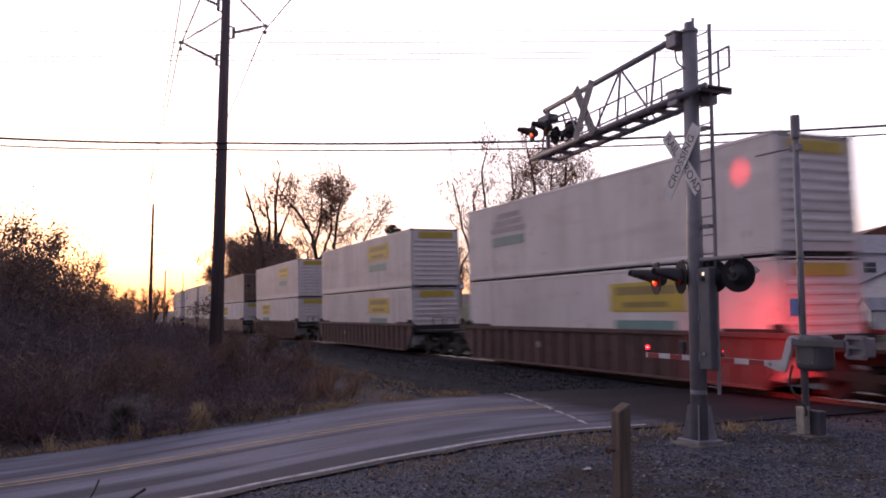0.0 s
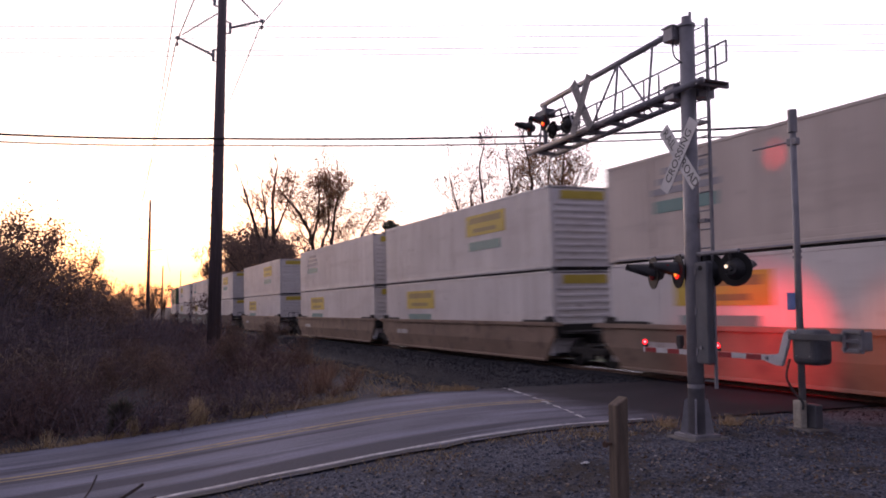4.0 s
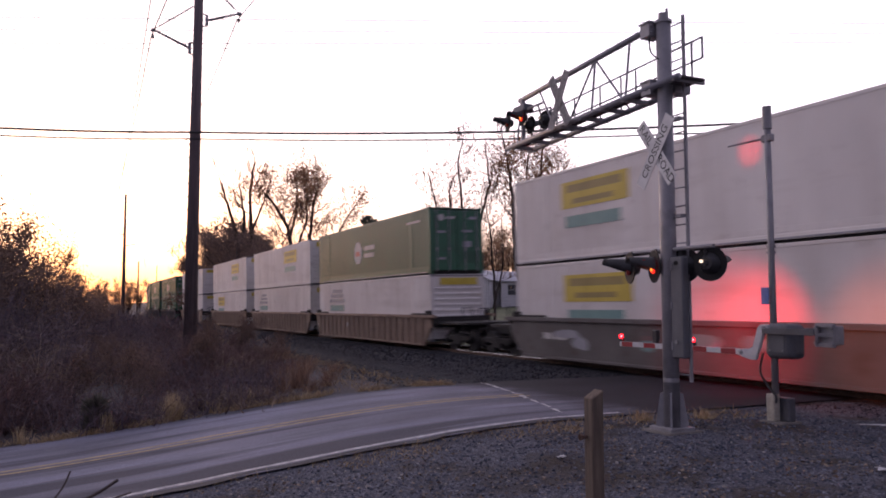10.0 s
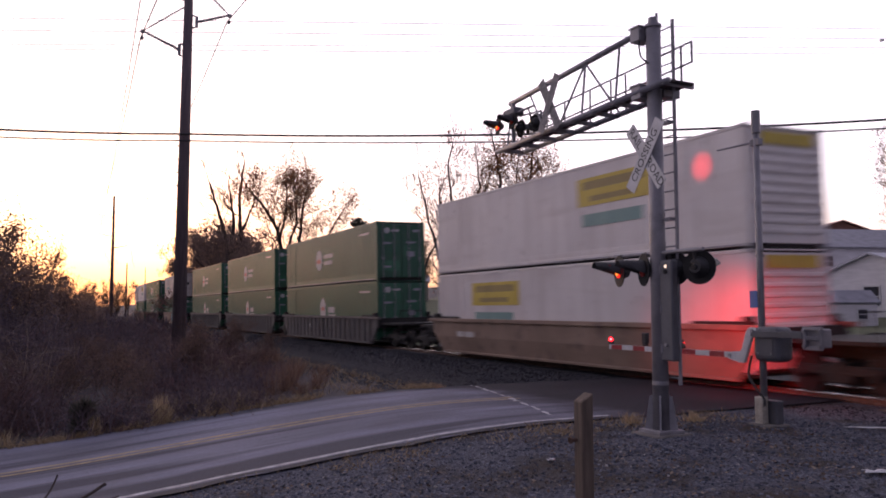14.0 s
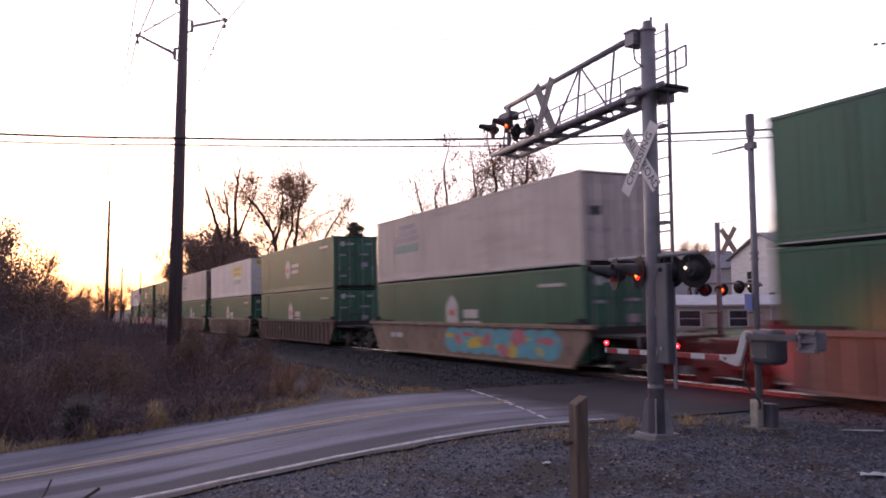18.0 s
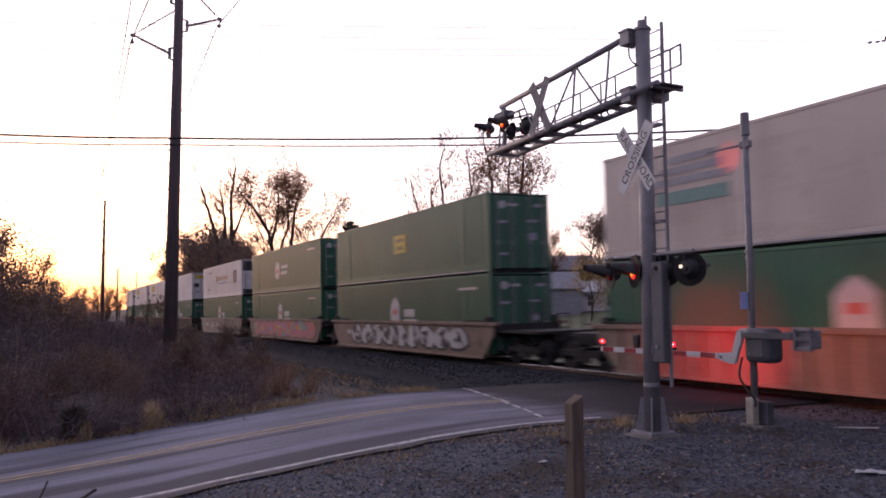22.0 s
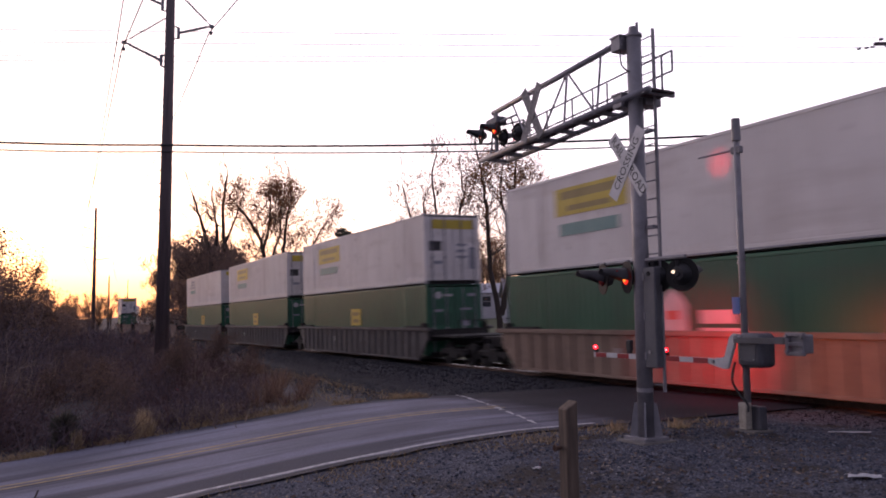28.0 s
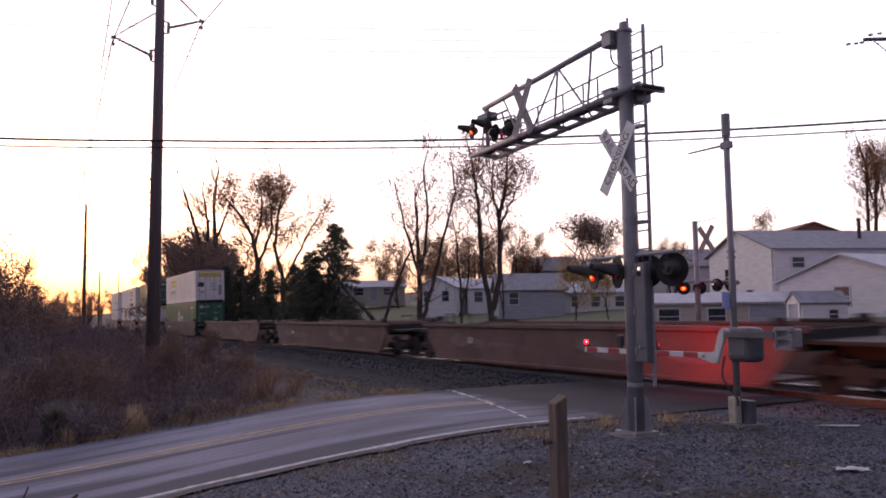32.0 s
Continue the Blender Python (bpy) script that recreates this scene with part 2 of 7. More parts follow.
def box_paint(name, a, b, grime, rust, rough, by_object):
    """Weathered container paint: soft blotches, dirt run down in streaks, specks of rust; no two boxes alike."""
    m, tree, shader = nodes_of(name)
    add, link = tree.nodes.new, tree.links.new
    co, info, shift = add("ShaderNodeTexCoord"), add("ShaderNodeObjectInfo"), add("ShaderNodeVectorMath")
    far = add("ShaderNodeMath")
    far.operation = "MULTIPLY"
    far.inputs[1].default_value = 91.0
    link(info.outputs["Random"], far.inputs[0])
    link(co.outputs["Object"], shift.inputs[0])
    link(far.outputs[0], shift.inputs[1])

    def field(scale, stretch, lo, hi, detail):
        mp, n, r = add("ShaderNodeMapping"), add("ShaderNodeTexNoise"), add("ShaderNodeMapRange")
        mp.inputs["Scale"].default_value = stretch
        n.inputs["Scale"].default_value, n.inputs["Detail"].default_value = scale, detail
        r.inputs["From Min"].default_value, r.inputs["From Max"].default_value = lo, hi
        link(shift.outputs[0], mp.inputs[0])
        link(mp.outputs[0], n.inputs["Vector"])
        link(n.outputs[0], r.inputs["Value"])
        return r.outputs[0]

    def over(f, amount, under, top):
        w, mix = add("ShaderNodeMath"), add("ShaderNodeMix")
        w.operation = "MULTIPLY"
        w.inputs[1].default_value = amount
        link(f, w.inputs[0])
        mix.data_type = "RGBA"
        link(w.outputs[0], mix.inputs["Factor"])
        link(under, mix.inputs["A"])
        mix.inputs["B"].default_value = (*top, 1)
        return mix.outputs["Result"]

    ramp = add("ShaderNodeValToRGB")
    ramp.color_ramp.elements[0].color, ramp.color_ramp.elements[1].color = (*a, 1), (*b, 1)
    link(field(0.5, (1, 1, 0.6), 0.3, 0.7, 6), ramp.inputs[0])
    color = over(field(1.0, (2.5, 2.5, 0.22), 0.50, 0.78, 8), 0.55, ramp.outputs[0], grime)
    color = over(field(0.8, (0.3, 0.3, 2.2), 0.54, 0.74, 7), 0.45, color, grime)
    color = over(field(5.0, (1, 1, 0.5), 0.64, 0.74, 5), 0.5, color, rust)
    hue, span = add("ShaderNodeHueSaturation"), add("ShaderNodeMapRange")
    span.inputs["To Min"].default_value, span.inputs["To Max"].default_value = 1 - by_object, 1 + by_object
    link(info.outputs["Random"], span.inputs["Value"])
    link(span.outputs[0], hue.inputs["Value"])
    link(color, hue.inputs["Color"])
    link(hue.outputs[0], shader.inputs["Base Color"])
    shader.inputs["Roughness"].default_value = rough
    dent = add("ShaderNodeBump")
    dent.inputs["Strength"].default_value, dent.inputs["Distance"].default_value = 0.25, 0.02
    link(field(2.0, (1, 1, 1), 0, 1, 4), dent.inputs["Height"])
    link(dent.outputs[0], shader.inputs["Normal"])
    return m


def glow(name, color, strength):
    m, tree, shader = nodes_of(name)
    shader.inputs["Base Color"].default_value = (*color, 1)
    shader.inputs["Emission Color"].default_value = (*color, 1)
    shader.inputs["Emission Strength"].default_value = strength
    return m


M = {
    "soil": surface("soil", (0.036, 0.030, 0.033), (0.068, 0.056, 0.057), 0.8, 0.95, 0, 0.8, 14, c=(0.065, 0.05, 0.04), depth=0.05),
    "gravel": crushed("gravel", [(0.044, 0.048, 0.064), (0.082, 0.087, 0.112), (0.058, 0.061, 0.078), (0.135, 0.138, 0.166), (0.033, 0.036, 0.049)], 42, (0.034, 0.026, 0.022), 0.55, 0.545),
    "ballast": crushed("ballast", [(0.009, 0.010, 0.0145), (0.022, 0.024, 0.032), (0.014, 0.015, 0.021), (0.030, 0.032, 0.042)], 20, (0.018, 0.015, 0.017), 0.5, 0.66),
    "asphalt": tarmac("asphalt"),
    "patch": surface("patch", (0.015, 0.014, 0.018), (0.032, 0.030, 0.037), 1.0, 0.8, 0, 0.4, 60),
    "line_white": surface("line_white", (0.14, 0.14, 0.15), (0.62, 0.62, 0.63), 7, 0.7, 0, 0.2, 50),
    "line_yellow": surface("line_yellow", (0.14, 0.11, 0.07), (0.46, 0.33, 0.14), 5, 0.7, 0, 0.2, 50),
    "steel": surface("steel", (0.19, 0.185, 0.195), (0.31, 0.30, 0.315), 4, 0.55, 0.3, 0.1, 60),
    "rail_top": surface("rail_top", (0.55, 0.55, 0.56), (0.75, 0.75, 0.76), 6, 0.22, 1.0, 0.0),
    "rust": surface("rust", (0.07, 0.04, 0.03), (0.14, 0.085, 0.06), 5, 0.85, 0.1, 0.3, 50),
    "tie": surface("tie", (0.05, 0.042, 0.036), (0.10, 0.085, 0.07), 4, 0.9, 0, 0.5, 30, by_object=0.2),
    # pole wood, its tone raised towards purple to carry the haze
    "wood_pole": surface("wood_pole", (0.08, 0.063, 0.07), (0.16, 0.125, 0.128), 3, 0.9, 0, 0.5, 40, stretch=(4, 4, 0.3)),
    "post_wood": surface("post_wood", (0.0675, 0.051, 0.0405), (0.173, 0.128, 0.093), 4, 0.9, 0, 0.6, 30, stretch=(6, 6, 0.5)),
    "wire": surface("wire", (0.03, 0.03, 0.03), (0.06, 0.06, 0.06), 4, 0.6, 0.3, 0),
    "grime": surface("grime", (0.010, 0.009, 0.009), (0.028, 0.024, 0.022), 5, 0.8, 0.1, 0.3),
    "soot": surface("soot", (0.003, 0.003, 0.0035), (0.007, 0.007, 0.0075), 6, 0.8, 0, 0.1),
    "black": surface("black", (0.012, 0.012, 0.013), (0.03, 0.03, 0.032), 6, 0.55, 0, 0.1),
    "white_box": box_paint("white_box", (0.60, 0.56, 0.53), (0.75, 0.71, 0.675), (0.46, 0.405, 0.36), (0.16, 0.09, 0.06), 0.5, 0.06),
    "beige_box": box_paint("beige_box", (0.50, 0.43, 0.38), (0.64, 0.56, 0.49), (0.34, 0.28, 0.24), (0.14, 0.08, 0.055), 0.55, 0.06),
    "green_box": box_paint("green_box", (0.013, 0.082, 0.043), (0.025, 0.122, 0.065), (0.040, 0.080, 0.05), (0.045, 0.055, 0.035), 0.40, 0.14),
    "well_brown": surface("well_brown", (0.066, 0.033, 0.029), (0.125, 0.068, 0.058), 0.9, 0.75, 0, 0.2, 18, c=(0.05, 0.034, 0.03), by_object=0.15),
    "well_tan": surface("well_tan", (0.175, 0.114, 0.0806), (0.282, 0.195, 0.141), 0.9, 0.75, 0, 0.2, 18, c=(0.143, 0.0924, 0.0714), by_object=0.12),
    "well_grey": surface("well_grey", (0.066, 0.058, 0.056), (0.125, 0.112, 0.106), 0.9, 0.75, 0, 0.2, 18, c=(0.07, 0.05, 0.044), by_object=0.12),
    "brown_end": box_paint("brown_end", (0.115, 0.072, 0.045), (0.19, 0.125, 0.085), (0.075, 0.05, 0.035), (0.06, 0.035, 0.025), 0.7, 0.1),
    "scuff": surface("scuff", (0.10, 0.062, 0.058), (0.17, 0.115, 0.108), 3, 0.8, 0, 0.1),
    "well_pale": surface("well_pale", (0.20, 0.148, 0.112), (0.30, 0.235, 0.185), 0.9, 0.75, 0, 0.2, 18, c=(0.17, 0.12, 0.095), by_object=0.1),
    "yellow_sign": surface("yellow_sign", (0.42, 0.31, 0.03), (0.56, 0.42, 0.05), 2, 0.5, 0, 0.05),
    "sign_bar": surface("sign_bar", (0.20, 0.15, 0.04), (0.28, 0.21, 0.06), 2, 0.5, 0, 0.05),
    "teal_bar": surface("teal_bar", (0.10, 0.22, 0.21), (0.16, 0.30, 0.28), 2, 0.5, 0, 0.05),
    "grey_bar": surface("grey_bar", (0.22, 0.22, 0.25), (0.30, 0.30, 0.33), 2, 0.5, 0, 0.05),
    "white_mark": surface("white_mark", (0.36, 0.345, 0.335), (0.50, 0.48, 0.47), 2, 0.5, 0, 0.05),
    "red_mark": surface("red_mark", (0.42, 0.10, 0.08), (0.52, 0.15, 0.11), 2, 0.5, 0, 0.05),
    "sign_white": surface("sign_white", (0.42, 0.42, 0.42), (0.58, 0.58, 0.58), 5, 0.45, 0, 0.05),
    "red_tape": surface("red_tape", (0.24, 0.018, 0.022), (0.34, 0.03, 0.033), 5, 0.4, 0, 0.05),
    "concrete": surface("concrete", (0.08, 0.074, 0.068), (0.17, 0.155, 0.14), 3, 0.9, 0, 0.4, 30),
    "red_on": glow("red_on", (1.0, 0.30, 0.025), 2.0),
    "lens_rim": glow("lens_rim", (1.0, 0.03, 0.012), 1.3),
    "led_on": glow("led_on", (1.0, 0.006, 0.010), 5.0),
    "led_core": glow("led_core", (1.0, 0.52, 0.50), 1.6),
    "peep": glow("peep", (1.0, 0.78, 0.5), 1.3),
    "red_off": surface("red_off", (0.18, 0.012, 0.01), (0.28, 0.02, 0.015), 8, 0.2, 0, 0),
}


# ---- building blocks ----
def finish(name, bm, material, smooth=False):
    me = bpy.data.meshes.new(name)
    bm.to_mesh(me)
    bm.free()
    me.materials.append(M[material] if isinstance(material, str) else material)
    if smooth:
        for p in me.polygons:
            p.use_smooth = True
    return me


def part(name, bm, material, parent, label="", smooth=False):
    ob = new(name, finish(name, bm, material, smooth))
    ob.parent = parent
    if label:
        ob["label"] = label
    return ob


def thing(name, label, category, at=None, group="", kind=""):
    ob = new(name)
    ob.empty_display_size = 0.2
    if at is not None:
        ob.matrix_basis = at if isinstance(at, Matrix) else Matrix.Translation(at)
    return tagged(ob, label, category, group, kind)


def box(bm, lo, hi, turn=None, bevel=0.0):
    """An upright box between two corners, in bm; turn: a Matrix about its own place."""
    g = bmesh.ops.create_cube(bm, size=1)["verts"]
    lo, hi = Vector(lo), Vector(hi)
    m = Matrix.Translation((lo + hi) / 2) @ Matrix.Diagonal((*(hi - lo), 1))
    bmesh.ops.transform(bm, matrix=(turn @ m) if turn else m, verts=g)
    if bevel:
        es = list({e for v in g for e in v.link_edges})
        bmesh.ops.bevel(bm, geom=es, offset=bevel, segments=1 if bevel < 0.08 else 4, affect="EDGES", profile=0.5)
    return bm


def rod(bm, a, b, r0, r1=None, seg=8, caps=True):
    """A round bar from a to b."""
    a, b = Vector(a), Vector(b)
    d = b - a
    g = bmesh.ops.create_cone(bm, cap_ends=caps, segments=seg, radius1=r0, radius2=r0 if r1 is None else r1, depth=d.length)["verts"]
    bmesh.ops.transform(bm, matrix=Matrix.Translation((a + b) / 2) @ d.to_track_quat("Z", "Y").to_matrix().to_4x4(), verts=g)
    return bm


def fresh():
    return bmesh.new()


def smooth_step(t):
    t = min(1.0, max(0.0, t))
    return t * t * (3 - 2 * t)


def pydata(name, verts, faces, material):
    me = bpy.data.meshes.new(name)
    me.from_pydata(verts, [], faces)
    me.materials.append(M[material] if isinstance(material, str) else material)
    return me


# ---- plan ----
TRACK_X = 15.6          # the track runs along y; rail tops at z = 0
NEAR, FAR = 11.5, 17.3  # the road runs along x between these
BEND_Y, BEND_R = 130.0, 520.0


def base_height(x, y):
    """The lie of the land without the road's and the track's own forms."""
    return -0.12 - 0.85 * smooth_step((8 - x) / 11) + (0.0 if x < 24 else min(6.0, (x - 24) * 0.075) + min(2.5, max(0.0, y - 50) * 0.03) * smooth_step((x - 24) / 10))


def track_at(s):
    """Place and heading of the track at s metres along it; s is y up to the bend."""
    if s < BEND_Y:
        return TRACK_X, s, 0.0
    a = (s - BEND_Y) / BEND_R
    return TRACK_X + BEND_R * (1 - math.cos(a)), BEND_Y + BEND_R * math.sin(a), -math.degrees(a)


def ground_height(x, y):
    z = base_height(x, y)
    on_road = smooth_step(1.6 - max(0.0, NEAR - y, y - FAR) / 1.2)
    cx = track_at(max(-200, y))[0] if y > BEND_Y else TRACK_X
    d = abs(x - cx)
    ditch = -0.55 * smooth_step((d - 2.2) / 1.8) * smooth_step((8.0 - d) / 3.0)
    z += (ditch if y > NEAR else -0.07 * smooth_step((6 - d) / 3)) * (1 - on_road)
    if d < 3.4 and y > NEAR:
        z = max(z, -0.24 - 0.5 * smooth_step((d - 1.9) / 1.4) * (1 - on_road))
    if on_road < 1:
        z += (1 - on_road) * 0.05 * noise.noise(Vector((x * 0.6, y * 0.6, 0)))
    return z - 0.03 * on_road


# ---- ground ----
def axis(lo, hi, fine_lo, fine_hi, step, grow=1.22):
    out, v, w = [], fine_lo, step
    while v <= fine_hi:
        out.append(v)
        v += step
    while v < hi:
        w *= grow
        v += w
        out.append(v)
    v, w = fine_lo, step
    while v > lo:
        w *= grow
        v -= w
        out.insert(0, v)
    return out


def build_ground():
    xs, ys = axis(-2500, 2500, -6, 22, 0.4), axis(-2500, 3500, 5, 45, 0.45)
    verts = [(x, y, ground_height(x, y)) for y in ys for x in xs]
    n = len(xs)
    faces = [(j * n + i, j * n + i + 1, (j + 1) * n + i + 1, (j + 1) * n + i) for j in range(len(ys) - 1) for i in range(n - 1)]
    me = pydata("ground", verts, faces, "soil")
    me.materials.append(M["gravel"])
    me.materials.append(M["ballast"])
    for p in me.polygons:
        p.use_smooth = True
        x, y, _ = p.center
        d = abs(x - TRACK_X)
        if y < NEAR - 0.2 and -1 < x < 40 and y > -30:
            p.material_index = 1
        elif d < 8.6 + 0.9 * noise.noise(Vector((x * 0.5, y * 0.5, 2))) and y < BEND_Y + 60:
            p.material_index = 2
    tagged(new("ground", me), "dark soil, gravel and ballast ground beside the railway", "ground", kind="structure")


def strip(name, x0, x1, y0, y1, lift, material, step=0.5, wobble=0.0, parent=None, thick=0.0):
    """A sheet that lies on the road's own lie."""
    verts, faces = [], []
    n = max(2, int((x1 - x0) / step))
    for i in range(n + 1):
        x = x0 + (x1 - x0) * i / n
        w = wobble * noise.noise(Vector((x * 1.7, y0, 3)))
        for y in (y0 + w, y1 + w * 0.5):
            verts.append((x, y, base_height(x, y) + lift))
        if i:
            k = 2 * i
            faces.append((k - 2, k, k + 1, k - 1))
    me = pydata(name, verts, faces, material)
    ob = new(name, me)
    ob.parent = parent
    return ob


def build_road():
    road = strip("road", -60, 60, NEAR - 0.25, FAR + 0.15, 0.0, "asphalt", wobble=0.12)
    tagged(road, "worn grey two-lane asphalt road over the railway crossing", "road", kind="structure")
    strip("edge_crack", -40, 9.4, NEAR - 0.24, NEAR - 0.06, 0.004, "patch", 0.2, 0.22, road)
    strip("edge_line", -40, 9.0, NEAR, NEAR + 0.11, 0.005, "line_white", 0.25, 0.05, road)
    strip("centre_line", -40, 9.0, 14.52, 14.62, 0.005, "line_yellow", 0.25, 0.03, road)
    strip("centre_line", -40, 9.0, 14.78, 14.88, 0.005, "line_yellow", 0.25, 0.03, road)
    stop = []
    for y, x in ((11.9, 8.05), (12.9, 8.35), (13.9, 8.62), (14.9, 8.92), (15.9, 9.12), (16.8, 9.32), (17.5, 9.45)):
        stop.append((x, y))
    verts, faces = [], []
    for i in range(60):
        f = i / 59 * (len(stop) - 1.001)
        k, u = int(f), f - int(f)
        x, y = stop[k][0] * (1 - u) + stop[k + 1][0] * u, stop[k][1] * (1 - u) + stop[k + 1][1] * u
        w = 0.02 + 0.09 * abs(noise.noise(Vector((y * 2.3, 4, 1))))
        x += 0.08 * noise.noise(Vector((y * 3, 1, 1)))
        verts += [(x - w, y, base_height(x, y) + 0.011), (x + w, y, base_height(x, y) + 0.011)]
        if i and i % 7 > 1:
            faces.append((2 * i - 2, 2 * i - 1, 2 * i + 1, 2 * i))
    seam = new("worn_stop_line", pydata("worn_stop_line", verts, faces, "line_white"))
    seam.parent = road


def build_track():
    for side, x in (("near", -0.755), ("far", 0.755)):
        curve_s = [-300 + 20 * i for i in range(21)] + [BEND_Y + 10 * i for i in range(1, 26)]
        profile = [(-0.07, -0.17), (0.07, -0.17), (0.07, -0.15), (0.012, -0.13), (0.012, -0.045), (0.036, -0.035), (0.036, -0.003), (-0.036, -0.003), (-0.036, -0.035), (-0.012, -0.045), (-0.012, -0.13), (-0.07, -0.15)]
        verts, faces = [], []
        for s in curve_s:
            px, py, h = track_at(s)
            t = radians(h)
            for u, w in profile:
                verts.append((px + (x + u) * math.cos(t), py + (x + u) * math.sin(t), w))
        k = len(profile)
        for i in range(len(curve_s) - 1):
            for j in range(k):
                a, b = i * k + j, i * k + (j + 1) % k
                faces.append((a, b, b + k, a + k))
        rail = new("rail", pydata("rail", verts, faces, "rust"))
        tagged(rail, "rusty steel rail with a polished running surface", "rail", "rails of the track", "structure")
        verts, faces = [], []
        for i, s in enumerate(curve_s):
            px, py, h = track_at(s)
            t = radians(h)
            for u, w in ((-0.0375, -0.022), (-0.027, 0.0015), (0.03, 0.0015)):
                verts.append((px + (x + u) * math.cos(t), py + (x + u) * math.sin(t), w))
            if i:
                for k in (0, 1):
                    faces.append((3 * i - 3 + k, 3 * i - 2 + k, 3 * i + 1 + k, 3 * i + k))
        top = new("running_surface", pydata("running_surface", verts, faces, "rail_top"))
        top.parent = rail
    ties = thing("sleepers", "dark weathered timber sleepers half sunk in ballast", "sleepers", kind="structure")
    bm = fresh()
    box(bm, (-1.3, -0.11, -0.30), (1.3, 0.11, -0.165), bevel=0.012)
    me = finish("sleeper", bm, "tie")
    for i in range(110):
        y = -2 + 0.55 * i
        if NEAR - 0.6 < y < FAR + 0.6:
            continue
        ob = new("sleeper", me)
        ob.parent = ties
        ob.matrix_basis = pose(TRACK_X, y, 0, 0, 0, random.uniform(-1, 1))


build_ground()
build_road()
build_track()


# ---- the train ----
LENGTH, WIDTH, HIGH = 16.15, 2.59, 2.87
CANT = -1.26
SPEED = 19.6
LOW_Z, TOP_Z = 0.30, 3.19


def side_bar(parent, x, y0, y1, z0, z1, material, name="sign_bar"):
    """One line of writing that cannot be read, as a plain bar on a side."""
    bm = fresh()
    box(bm, (x - 0.003, y0, z0), (x + 0.003, y1, z1))
    return part(name, bm, material, parent)


def corrugated(side, half, hl, pitch=0.28):
    """One pressed sheet with shallow upright corrugations."""
    bm = bmesh.new()
    n = int((2 * hl - 0.24) / pitch)
    row = []
    for i in range(n):
        y = -hl + 0.12 + pitch * i
        for dy, out in ((0.0, 0.010), (0.17, 0.010), (0.19, 0.030), (0.26, 0.030)):
            x = side * (half - out)
            row.append((bm.verts.new((x, y + dy, 0.16)), bm.verts.new((x, y + dy, HIGH - 0.1))))
    row.append((bm.verts.new((side * (half - 0.01), hl - 0.12, 0.16)), bm.verts.new((side * (half - 0.01), hl - 0.12, HIGH - 0.1))))
    for (a, b), (c, d) in zip(row, row[1:]):
        bm.faces.new((a, b, d, c) if side < 0 else (a, c, d, b))
    return bm


